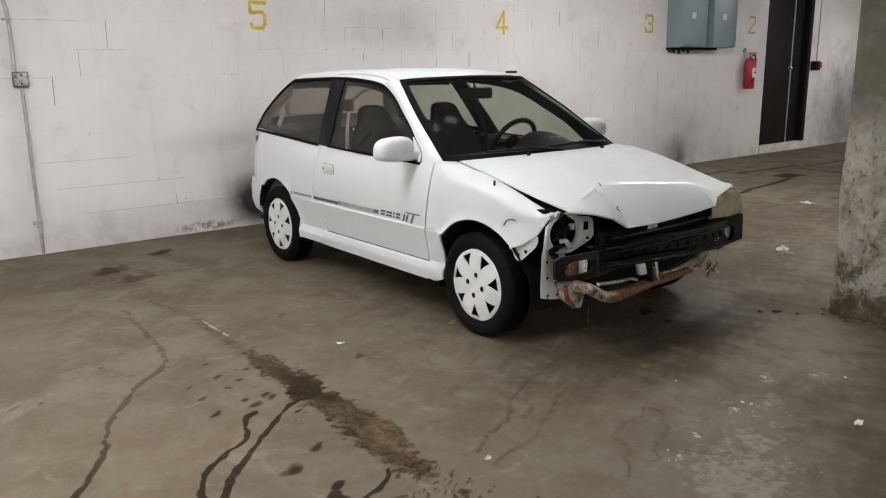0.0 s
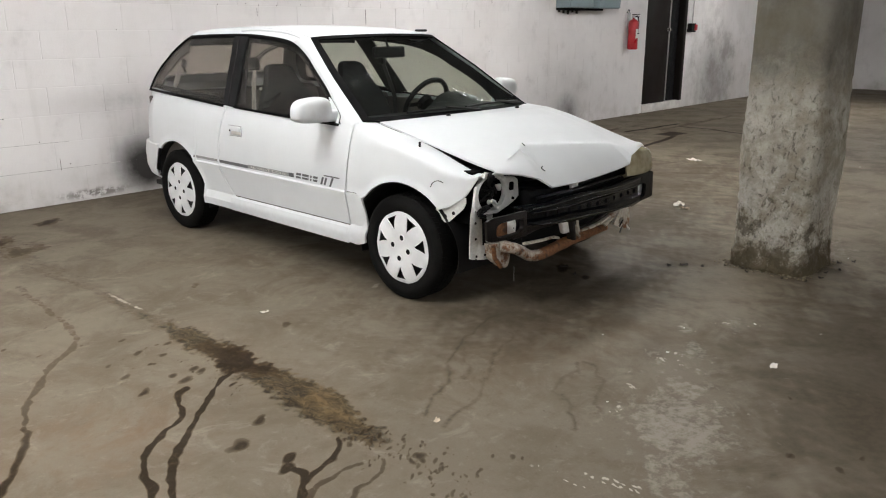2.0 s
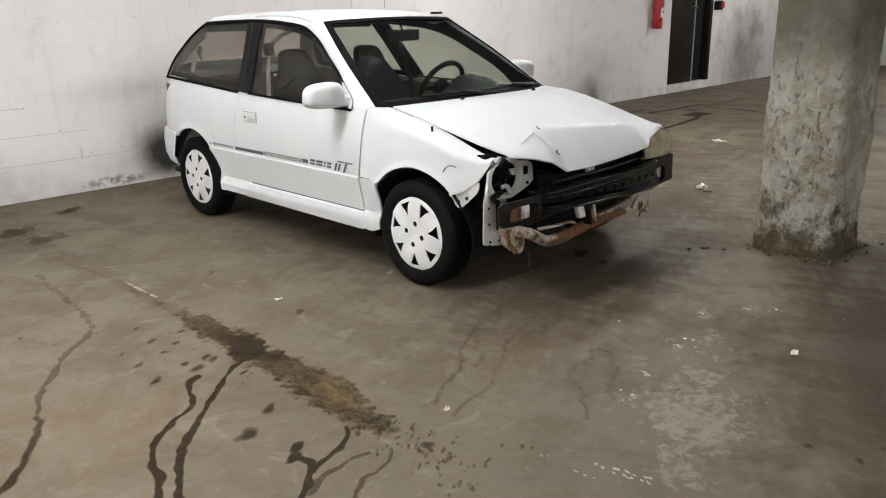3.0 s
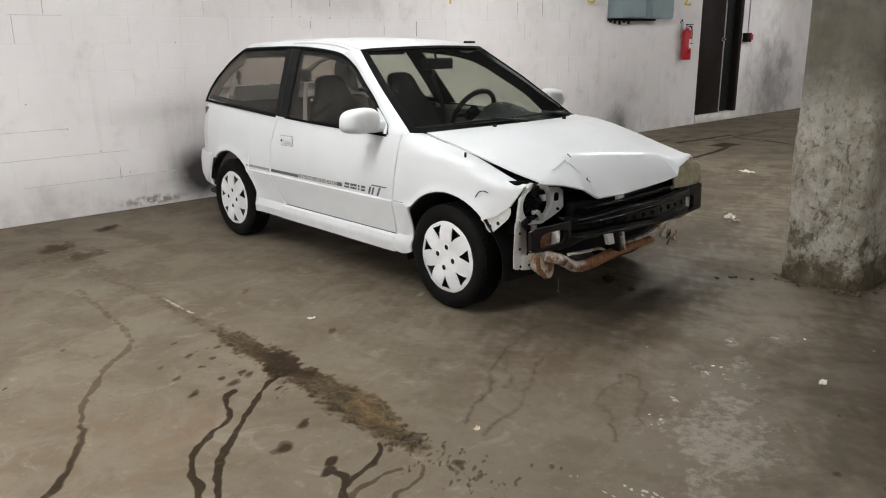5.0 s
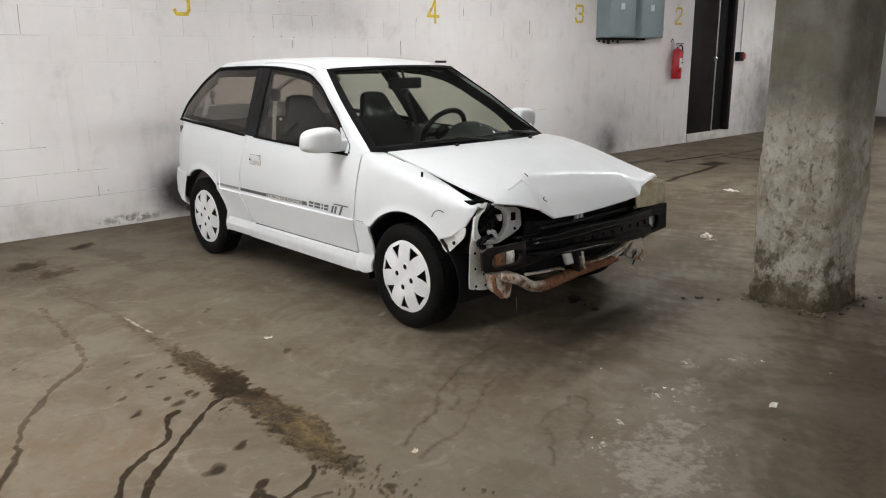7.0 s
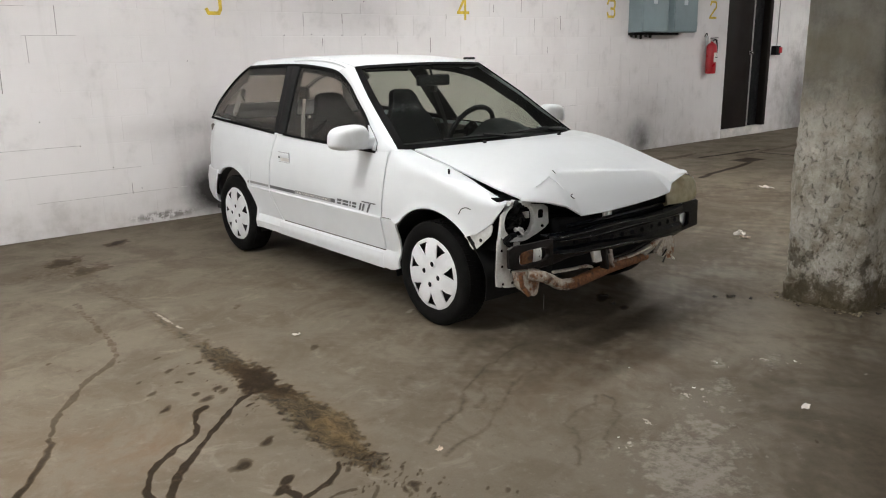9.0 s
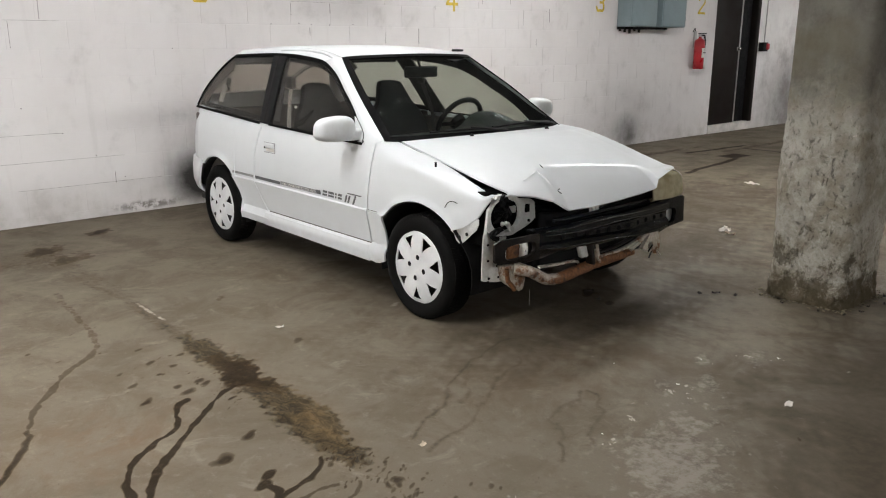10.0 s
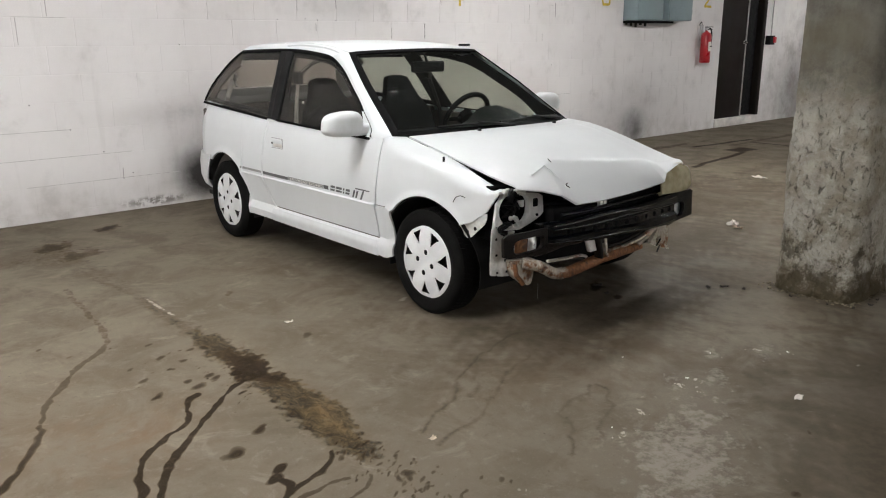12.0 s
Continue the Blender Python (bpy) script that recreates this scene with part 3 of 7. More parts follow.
def floor():
    xs = np.concatenate([np.arange(X0 - 0.2, -2.6, 0.4), np.arange(-2.6, -0.6, 0.008), np.arange(-0.6, 0.4, 0.008), np.arange(0.4, 2.4, 0.014), np.arange(2.4, 4.4, 0.05), np.arange(4.4, 9.0, 0.05), np.arange(9.0, X1 + 0.6, 0.25)])
    ys = np.concatenate([np.arange(Y0 - 0.2, -6.4, 0.4), np.arange(-6.4, -5.4, 0.014), np.arange(-5.4, -3.0, 0.008), np.arange(-3.0, -0.3, 0.016), np.arange(-0.3, Y1 + 0.5, 0.1)])
    gx, gy = np.meshgrid(xs, ys, indexing="ij")
    n, m = gx.shape
    verts = np.stack([gx, gy, np.zeros_like(gx)], -1).reshape(-1, 3)
    idx = np.arange(n * m).reshape(n, m)
    quads = np.stack([idx[:-1, :-1], idx[1:, :-1], idx[1:, 1:], idx[:-1, 1:]], -1).reshape(-1, 4)
    me = bpy.data.meshes.new("floor")
    me.vertices.add(len(verts))
    me.vertices.foreach_set("co", verts.ravel())
    me.loops.add(quads.size)
    me.loops.foreach_set("vertex_index", quads.ravel())
    me.polygons.add(len(quads))
    me.polygons.foreach_set("loop_start", np.arange(0, quads.size, 4))
    me.update(calc_edges=True)
    x, y = gx.ravel(), gy.ravel()
    waves = random.Random(11)

    def ripple(scale):
        """A smooth random field of about unit size, waves of many directions summed."""
        total = np.zeros(x.shape)
        for k in range(9):
            turn, size, start = waves.uniform(0, math.pi), scale * waves.uniform(0.6, 1.5), waves.uniform(0, 6.28)
            total += np.sin(size * (x * math.cos(turn) + y * math.sin(turn)) + start + 1.3 * math.sin(k))
        return total / 2.1

    wx = x + 0.006 * ripple(16) + 0.0022 * ripple(70)
    wy = y + 0.006 * ripple(16) + 0.0022 * ripple(70)

    uneven = 1.0 + 0.16 * ripple(28) + 0.12 * ripple(75)

    def streak(pts, wide, soft=0.5):
        d = dist_to_line(wx, wy, pts)
        return np.clip(1.25 - d / wide * soft / 0.5, 0, 1)

    def blob(cx, cy, rx, ry, turn=0.0):
        c, s = math.cos(turn), math.sin(turn)
        a, b = (wx - cx) * c + (wy - cy) * s, (wy - cy) * c - (wx - cx) * s
        return np.clip(1.35 - np.hypot(a / rx, b / ry) * 0.9 / uneven, 0, 1)

    wet, dirt, pale, line, rust, trace, grime_shade, gold = (np.zeros(x.shape) for _ in range(8))

    def run(pts, wide0, wide1, deep0, deep1):
        """A trickle that widens and darkens towards its end."""
        best = np.zeros(x.shape)
        pts = [tuple(p[:2]) for p in smooth_line([(*q, 0) for q in pts], 4)]
        for k, (a, b) in enumerate(zip(pts, pts[1:])):
            f = k / (len(pts) - 1)
            wide = wide0 + (wide1 - wide0) * f
            d = dist_to_line(wx, wy, [a, b])
            best = np.maximum(best, (deep0 + (deep1 - deep0) * f) * np.clip(1.6 - d / (0.66 * wide * uneven), 0, 1))
        return best

    # runs of oily water that creep out of the old stall line
    for pts, w0, w1, d0, d1 in (
            ([(-1.32, -1.99), (-1.343, -2.31), (-1.363, -2.60), (-1.38, -2.86), (-1.414, -3.03), (-1.48, -3.10), (-1.605, -3.24), (-1.73, -3.39), (-1.836, -3.57), (-1.914, -3.74)], 0.036, 0.024, 0.44, 0.62),
            ([(-1.914, -3.74), (-1.954, -3.87), (-2.0, -3.96), (-2.06, -4.04), (-2.13, -4.12), (-2.30, -4.32)], 0.020, 0.022, 0.66, 0.85),
            ([(-1.342, -3.87), (-1.39, -3.89), (-1.437, -3.98), (-1.45, -4.03), (-1.485, -4.09), (-1.55, -4.11), (-1.644, -4.19), (-1.72, -4.29), (-1.76, -4.37), (-1.80, -4.47), (-1.98, -4.75)], 0.020, 0.023, 0.80, 1.0),
            ([(-1.10, -3.84), (-1.20, -3.90), (-1.276, -3.97), (-1.38, -4.07), (-1.495, -4.17), (-1.60, -4.29), (-1.685, -4.40), (-1.756, -4.51), (-1.95, -4.82)], 0.026, 0.018, 0.85, 1.0),
            ([(-1.177, -4.63), (-1.213, -4.67), (-1.26, -4.70), (-1.353, -4.74), (-1.425, -4.77), (-1.47, -4.81), (-1.62, -4.92)], 0.014, 0.022, 0.80, 0.95),
            ([(-1.42, -4.65), (-1.402, -4.714), (-1.425, -4.77)], 0.020, 0.024, 0.95, 0.95),
            ([(-1.24, -4.807), (-1.284, -4.80), (-1.35, -4.81), (-1.427, -4.824), (-1.50, -4.86)], 0.022, 0.018, 0.60, 0.64),
            ([(-1.159, -4.84), (-1.226, -4.894), (-1.28, -4.91), (-1.35, -4.925), (-1.43, -4.98)], 0.016, 0.028, 0.58, 0.64)):
        wet = np.maximum(wet, run(pts, w0, w1, d0, d1))
    for cx, cy, rx, ry, deep in ((-1.447, -4.416, 0.055, 0.026, 0.72), (-1.292, -4.318, 0.055, 0.018, 0.66), (-1.47, -3.785, 0.042, 0.018, 0.66), (-1.374, -4.596, 0.030, 0.018, 0.95),
                                 (-1.426, -4.656, 0.032, 0.022, 1.0), (-1.33, -3.55, 0.030, 0.014, 0.62), (-1.292, -3.39, 0.034, 0.016, 0.58), (-1.28, -3.195, 0.026, 0.012, 0.5),
                                 (-1.462, -3.592, 0.026, 0.014, 0.55), (-1.209, -3.717, 0.034, 0.014, 0.62), (-1.309, -3.734, 0.030, 0.014, 0.62), (-1.156, -3.39, 0.030, 0.014, 0.56),
                                 (-1.236, -3.492, 0.026, 0.012, 0.58), (-1.295, -3.802, 0.036, 0.016, 0.64), (-1.193, -3.983, 0.022, 0.010, 0.7), (-1.467, -2.767, 0.030, 0.014, 0.45),
                                 (-0.652, -3.587, 0.045, 0.024, 0.56), (-0.60, -0.56, 0.09, 0.05, 0.75), (-1.10, -0.93, 0.16, 0.10, 0.60), (-1.03, -1.25, 0.18, 0.12, 0.50),
                                 (-0.213, -5.835, 0.030, 0.014, 0.62), (-0.067, -6.017, 0.030, 0.015, 0.56), (-0.191, -5.992, 0.024, 0.013, 0.58), (-0.63, -2.72, 0.06, 0.03, 0.46),
                                 (-0.901, -5.102, 0.016, 0.007, 0.55), (-0.859, -5.16, 0.022, 0.008, 0.55), (-0.844, -5.195, 0.020, 0.008, 0.58), (-0.997, -5.123, 0.018, 0.007, 0.6), (1.05, -4.05, 0.07, 0.03, 0.8),
                                 (0.97, -4.25, 0.04, 0.02, 0.7), (-1.466, -3.428, 0.03, 0.013, 0.5), (-1.316, -3.554, 0.03, 0.014, 0.55), (-1.202, -3.755, 0.03, 0.014, 0.62),
                                 (-1.466, -2.564, 0.024, 0.012, 0.42), (-1.608, -3.098, 0.026, 0.012, 0.42), (-1.703, -2.916, 0.026, 0.012, 0.52), (-2.019, -3.189, 0.022, 0.012, 0.6), (-2.122, -3.162, 0.035, 0.014, 0.42), (-1.338, -2.732, 0.03, 0.012, 0.42),
                                 (-0.682, -3.075, 0.05, 0.02, 0.36), (0.216, -5.684, 0.018, 0.008, 0.6)):
        wet = np.maximum(wet, (deep + 0.06) * blob(cx, cy, 1.25 * rx, 1.4 * ry, 0.6))
    # the soaked head of the stain, then a mottled brown tail and a spatter
    ragged = 0.012 * ripple(22) + 0.010 * ripple(60) + 0.007 * ripple(140)
    left = np.interp(-y, [2.60, 2.87, 3.24, 3.48, 3.72, 3.95, 4.17, 4.27, 4.40, 4.52, 4.60, 4.80], [-1.045, -1.060, -1.107, -1.113, -1.129, -1.155, -1.119, -1.163, -1.169, -1.154, -1.156, -1.14])
    right = np.interp(-y, [2.60, 2.87, 3.24, 3.43, 3.67, 3.84, 4.02, 4.24, 4.37, 4.50, 4.64, 4.80], [-1.02, -1.01, -1.000, -0.965, -0.960, -0.972, -0.975, -0.962, -0.960, -1.00, -1.035, -1.07])
    inside = np.minimum(x - left + ragged * 0.8, right - x + ragged * 1.0)
    body = np.clip(0.50 + inside / 0.060, 0, 1) * np.clip((-y - 2.55) / 0.80, 0, 1) * np.clip((4.85 + y) / 0.15, 0, 1)
    soaked = np.clip((-y - 3.36) / 0.40, 0, 1) * np.clip((4.06 + y + 0.9 * (x + 1.03)) / 0.14, 0, 1)
    wet = np.maximum(wet, (0.30 + 0.50 * soaked + 0.06 * ripple(45)) * body * (soaked > 0.02))
    wet = np.maximum(wet, 0.62 * np.clip(1.2 - dist_to_line(wx, wy, [(-1.10, -3.84), (-1.05, -3.96), (-1.02, -4.06)]) / 0.030, 0, 1))
    rng = random.Random(4)
    for k in range(150):
        t = rng.random() ** 0.8
        cx, cy = -1.10 + rng.gauss(0.0, 0.045 + 0.02 * t), -4.58 - 0.62 * t
        wet = np.maximum(wet, rng.uniform(0.55, 0.85) * (1 - 0.25 * t) * blob(cx, cy, rng.uniform(0.010, 0.026), rng.uniform(0.004, 0.010), rng.uniform(0.2, 1.0)))
    for k in range(26):
        cx, cy = -1.30 + rng.gauss(0, 0.14), -3.55 + rng.gauss(0, 0.22)
        wet = np.maximum(wet, rng.uniform(0.42, 0.60) * blob(cx, cy, rng.uniform(0.010, 0.022), rng.uniform(0.005, 0.012), 0.6))
    for k in range(40):
        cx, cy = -1.16 + rng.gauss(0, 0.05), rng.uniform(-4.3, -3.6)
        wet = np.maximum(wet, rng.uniform(0.5, 0.8) * blob(cx, cy, rng.uniform(0.008, 0.016), rng.uniform(0.004, 0.008), rng.uniform(0, 1.5)))
    # a sunken, soaked square with dark cracks that run from it
    wet = np.maximum(wet, 1.0 * np.clip(1.6 - np.maximum(np.abs(wx - 7.13) / 0.20, np.abs(wy + 1.62) / 0.13), 0, 1))
    for pts in ([(6.9, -1.05), (7.47, -1.11), (8.23, -1.15)], [(5.4, -2.0), (5.75, -1.92), (6.46, -1.85), (6.9, -1.75)], [(7.95, -1.34), (7.95, -1.8), (7.81, -2.19), (7.7, -2.7)]):
        wet = np.maximum(wet, 0.80 * np.clip(1.5 - dist_to_line(wx, wy, pts) / 0.045, 0, 1))
    wet = np.maximum(wet, 0.55 * blob(6.5, -0.8, 1.5, 0.12))
    wet = np.maximum(wet, 0.50 * blob(8.5, -1.3, 2.2, 0.10))
    dirt = np.maximum(dirt, (1.16 + 0.10 * ripple(35) + 0.10 * ripple(90)) * body * np.clip((-y - 2.6) / 0.7, 0.25, 1))
    for cx, cy, rx, ry, deep in ((-1.03, -4.352, 0.055, 0.12, 0.9), (-0.955, -4.10, 0.035, 0.16, 0.7), (-0.93, -4.29, 0.04, 0.12, 0.7), (-1.06, -4.50, 0.05, 0.09, 0.8)):
        gold = np.maximum(gold, deep * blob(cx, cy, rx, ry))
    dirt = np.maximum(dirt, 0.50 * np.clip(1.3 - dist_to_line(wx, wy, [(-1.15, -1.6), (-1.106, -2.06), (-1.075, -2.25), (-1.045, -2.42)]) / 0.05, 0, 1))
    dirt = np.maximum(dirt, 0.60 * np.clip(1.3 - dist_to_line(wx, wy, [(-1.05, -2.45), (-1.06, -2.9), (-1.06, -3.3)]) / 0.06, 0, 1))
    dirt = np.maximum(dirt, 0.50 * blob(-1.12, -1.15, 0.42, 0.35))
    # brown dirt along the stall line, and grime along the wall and round the column
    dirt = np.maximum(dirt, 0.42 * np.clip(1.2 - dist_to_line(wx, wy, [(-1.2, -0.8), (-1.05, -1.5), (-1.04, -2.3)]) / 0.14, 0, 1))
    dirt = np.maximum(dirt, 0.55 * np.clip(1.0 - (Y1 - wy) / 0.16, 0, 1))
    dirt = np.maximum(dirt, 0.85 * np.clip(1.45 - np.maximum(np.abs(wx - 2.005), np.abs(wy + 4.955)) / 0.265, 0, 1))
    # the car's shade under and before its nose, painted over real drip stains
    grime_shade = np.maximum(grime_shade, 0.60 * blob(0.55, -3.6, 0.95, 1.5))
    grime_shade = np.maximum(grime_shade, 0.92 * blob(0.72, -4.30, 1.05, 0.42))
    # further darker patches on the near floor and right of the nose
    grime_shade = np.maximum(grime_shade, 0.80 * blob(0.6, -5.95, 1.6, 0.62, 0.3))
    grime_shade = np.maximum(grime_shade, 0.55 * blob(0.33, -5.04, 0.22, 0.07, 0.5))
    grime_shade = np.maximum(grime_shade, 0.95 * blob(2.2, -3.6, 1.3, 0.70, -0.2))
    grime_shade = np.maximum(grime_shade, 0.85 * blob(3.6, -2.9, 1.9, 0.9, -0.1))
    grime_shade = np.maximum(grime_shade, 0.60 * blob(0.25, -4.45, 0.35, 0.22, 0.5))
    grime_shade = np.maximum(grime_shade, 0.38 * blob(4.2, -1.2, 2.8, 1.1))
    # dried edges of old puddles
    for pts, deep in (([(0.163, -4.255), (-0.19, -4.345), (-0.364, -4.427), (-0.50, -4.53), (-0.621, -4.609), (-0.859, -4.744)], 0.44), ([(-0.206, -4.361), (-0.30, -4.45), (-0.368, -4.53), (-0.52, -4.648)], 0.38),
                      ([(0.02, -4.47), (-0.154, -4.549), (-0.301, -4.586), (-0.40, -4.66), (-0.443, -4.712), (-0.587, -4.769), (-0.833, -4.841)], 0.37), ([(-0.06, -4.90), (-0.107, -4.947), (-0.20, -4.94), (-0.273, -4.945), (-0.343, -4.973), (-0.379, -5.066), (-0.46, -5.114), (-0.528, -5.202)], 0.42),
                      ([(-0.06, -4.90), (-0.05, -4.95), (-0.065, -4.982), (-0.163, -5.08), (-0.291, -5.139), (-0.404, -5.198)], 0.40)):
        d = dist_to_line(x + 0.010 * ripple(20) + 0.005 * ripple(60), y + 0.010 * ripple(20) + 0.005 * ripple(60), pts)
        trace = np.maximum(trace, np.clip(1.5 * deep + 0.10 * ripple(9), 0, 1) * np.clip(1.25 - d / 0.009, 0, 1))
        dirt = np.maximum(dirt, 0.40 * np.clip(1.2 - d / 0.05, 0, 1))
    # a faint dark scratch across the pale patch
    d = dist_to_line(wx, wy, [(0.10, -5.42), (-0.02, -5.44), (-0.08, -5.50), (-0.20, -5.50)])
    trace = np.maximum(trace, (0.45 + 0.25 * ripple(14)) * np.clip(1.2 - d / 0.013, 0, 1))
    # pale scuffs, the last of a painted line, an orange cast
    for cx, cy, rx, ry, deep in ((0.631, -5.037, 0.10, 0.05, 0.75), (0.833, -5.194, 0.16, 0.05, 0.65), (0.40, -5.20, 0.16, 0.09, 0.65), (0.21, -5.10, 0.16, 0.07, 0.55),
                                 (-0.10, -5.38, 0.32, 0.15, 0.72), (-0.31, -5.40, 0.30, 0.16, 0.80), (-0.28, -5.53, 0.36, 0.17, 0.74), (-0.60, -5.60, 0.30, 0.14, 0.62), (0.05, -5.24, 0.2, 0.1, 0.5),
                                 (0.40, -5.55, 0.6, 0.35, 0.3), (-2.0, -3.2, 0.3, 0.25, 0.45), (-2.6, -3.5, 0.4, 0.4, 0.4), (-0.9, -2.6, 0.5, 0.6, 0.25), (0.063, -3.47, 0.04, 0.02, 0.9),
                                 (2.6, -5.1, 0.6, 0.3, 0.5), (4.2, -4.6, 0.8, 0.3, 0.4)):
        pale = np.maximum(pale, deep * blob(cx, cy, rx, ry, 0.4))
    rng = random.Random(9)
    for k in range(46):
        cx, cy = rng.gauss(0.15, 0.45), rng.gauss(-5.25, 0.22)
        pale = np.maximum(pale, rng.uniform(0.6, 1.0) * blob(cx, cy, rng.uniform(0.006, 0.022), rng.uniform(0.004, 0.010), rng.uniform(0, 3)))
    line = np.maximum(line, 0.78 * np.clip(1.5 - np.abs(x + 1.027 + 0.004 * np.sin(9 * y)) / 0.014, 0, 1) * np.clip((y + 2.95) / 0.1, 0, 1) * np.clip((-2.33 - y) / 0.2, 0, 1))
    for ax, ay, bx, by, n, size in ((-0.778, -5.392, -0.735, -5.56, 8, 1.0), (-0.800, -5.42, -0.760, -5.56, 7, 0.8), (-0.846, -5.258, -0.835, -5.314, 5, 0.6), (-0.862, -5.36, -0.845, -5.42, 4, 0.6)):
        for k in range(n):
            t = (k + rng.uniform(-0.2, 0.2)) / (n - 1)
            line = np.maximum(line, 1.25 * blob(ax + (bx - ax) * t + rng.gauss(0, 0.003), ay + (by - ay) * t, size * rng.uniform(0.009, 0.013), size * rng.uniform(0.006, 0.009), 1.3))
    # white chips of plaster trodden into the concrete
    for cx, cy, n in ((0.612, -5.038, 7), (0.832, -5.171, 9), (0.886, -5.261, 4), (0.232, -5.126, 9), (0.251, -5.179, 5), (-0.117, -5.16, 5), (-0.30, -5.26, 6)):
        for k in range(n):
            line = np.maximum(line, rng.uniform(0.85, 1.2) * blob(cx + rng.gauss(0, 0.035), cy + rng.gauss(0, 0.022), rng.uniform(0.006, 0.020), rng.uniform(0.004, 0.008), rng.uniform(0, 3)))
    rust = np.maximum(rust, 1.0 * blob(-1.74, -4.02, 0.26, 0.22))
    rust = np.maximum(rust, 0.3 * blob(-2.0, -3.9, 0.6, 0.5))
    rust = np.maximum(rust, 0.5 * blob(0.2, -4.6, 0.6, 0.3))
    for name, data in (("wet", wet), ("dirt", dirt), ("pale", pale), ("line", line), ("rust", rust), ("trace", trace), ("grime_shade", grime_shade), ("gold", gold)):
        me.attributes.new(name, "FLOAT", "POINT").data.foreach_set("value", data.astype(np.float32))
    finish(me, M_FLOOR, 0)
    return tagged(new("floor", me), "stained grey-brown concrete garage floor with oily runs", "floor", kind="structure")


floor()
ceiling = tagged(new("ceiling", box("ceiling", (X0 - 0.2, Y0 - 0.2, HIGH), (X1 + 0.2, Y1 + 0.2, HIGH + 0.2), M_CEIL, 0)), "bare concrete garage ceiling", "ceiling", kind="structure")

# block wall with a doorway: backing of painted joints, blocks proud of it
DOOR_L, DOOR_R, SILL, DOOR_TOP = 9.19, 10.58, 0.135, 2.64
COURSE, BLOCK, FIRST = 0.2175, 0.45, 0.07
wall_back = empty("wall_north", pose(0, 0, 0), label="white painted concrete block wall with soot and smudges", category="wall", kind="structure")
FACE = 0.0026
for lo, hi in (((X0, FACE, -0.02), (DOOR_L, 0.20, HIGH)), ((DOOR_R, FACE, -0.02), (X1, 0.20, HIGH)), ((DOOR_L, FACE, DOOR_TOP), (DOOR_R, 0.20, HIGH)), ((DOOR_L, FACE, -0.02), (DOOR_R, 0.20, SILL - 0.02))):
    part("masonry", box("masonry", lo, hi, M_WALL, 0), wall_back)

wall_east = tagged(new("wall_east", box("wall_east", (X1, Y0, -0.02), (X1 + 0.2, Y1 + 0.2, HIGH), M_WALL, 0)), "white painted garage end wall", "wall", kind="structure")
wall_west = tagged(new("wall_west", box("wall_west", (X0 - 0.2, Y0, -0.02), (X0, Y1 + 0.2, HIGH), M_WALL, 0)), "white painted garage end wall", "wall", kind="structure")
wall_south = tagged(new("wall_south", box("wall_south", (X0 - 0.2, Y0 - 0.2, -0.02), (X1 + 0.2, Y0, HIGH), M_WALL, 0)), "white painted garage wall", "wall", kind="structure")


def stencil(digit, x, z, tall, wide):
    """A number sprayed through a stencil: strokes with cut corners."""
    w, h, k = wide / 2, tall / 2, 0.032
    c = 0.035
    strokes = {
        "5": [[(w, h - k / 2), (-w + k / 2, h - k / 2), (-w + k / 2, 0.015)], [(-w + k / 2, 0.02), (w - c, 0.03), (w - k / 2, 0.0), (w - k / 2, -h + c + k / 2), (w - c, -h + k / 2), (-w + c, -h + k / 2), (-w + k / 2, -h + c + k / 2)]],
        "4": [[(w * 0.35, -h), (w * 0.35, h)], [(w * 0.30, h - k * 0.6), (-w + k / 2, -h * 0.34)], [(-w, -h * 0.42), (w, -h * 0.42)]],
        "3": [[(-w + k / 2, h - c - k), (-w + c, h - k / 2), (w - c, h - k / 2), (w - k / 2, h - c), (w - k / 2, c), (w - c, 0.0)], [(-w * 0.1, 0.0), (w - c, 0.0)],
              [(w - c, 0.0), (w - k / 2, -c), (w - k / 2, -h + c), (w - c, -h + k / 2), (-w + c, -h + k / 2), (-w + k / 2, -h + c + k)]],
        "2": [[(-w + k / 2, h - c - k), (-w + c, h - k / 2), (w - c, h - k / 2), (w - k / 2, h - c), (w - k / 2, c), (-w + k / 2, -h + k)], [(-w, -h + k / 2), (w, -h + k / 2)]],
    }[digit]
    verts, faces = [], []
    for stroke in strokes:
        pts = [Vector((a, 0, b)) for a, b in stroke]
        for a, b in zip(pts, pts[1:]):
            d = (b - a).normalized()
            side = Vector((-d.z, 0, d.x)) * (k / 2)
            a2, b2 = a - d * k * 0.22, b + d * k * 0.22
            i = len(verts)
            verts += [a2 + side, b2 + side, b2 - side, a2 - side]
            faces.append((i, i + 1, i + 2, i + 3))
    for q, f in enumerate(faces):
        for i in f:
            verts[i] = verts[i] + Vector((0, -0.00015 * q, 0))
    me = mesh_of("painted_number", verts, faces, M_YELLOW, 0)
    return part("painted_number", me, wall_back, "yellow stencilled number " + digit, pose(x, -0.0035, z))


stencil("5", 0.63, 1.895, 0.25, 0.165)
stencil("4", 3.595, 1.903, 0.25, 0.170)
stencil("3", 6.24, 1.955, 0.24, 0.185)
stencil("2", 8.735, 1.995, 0.265, 0.19)


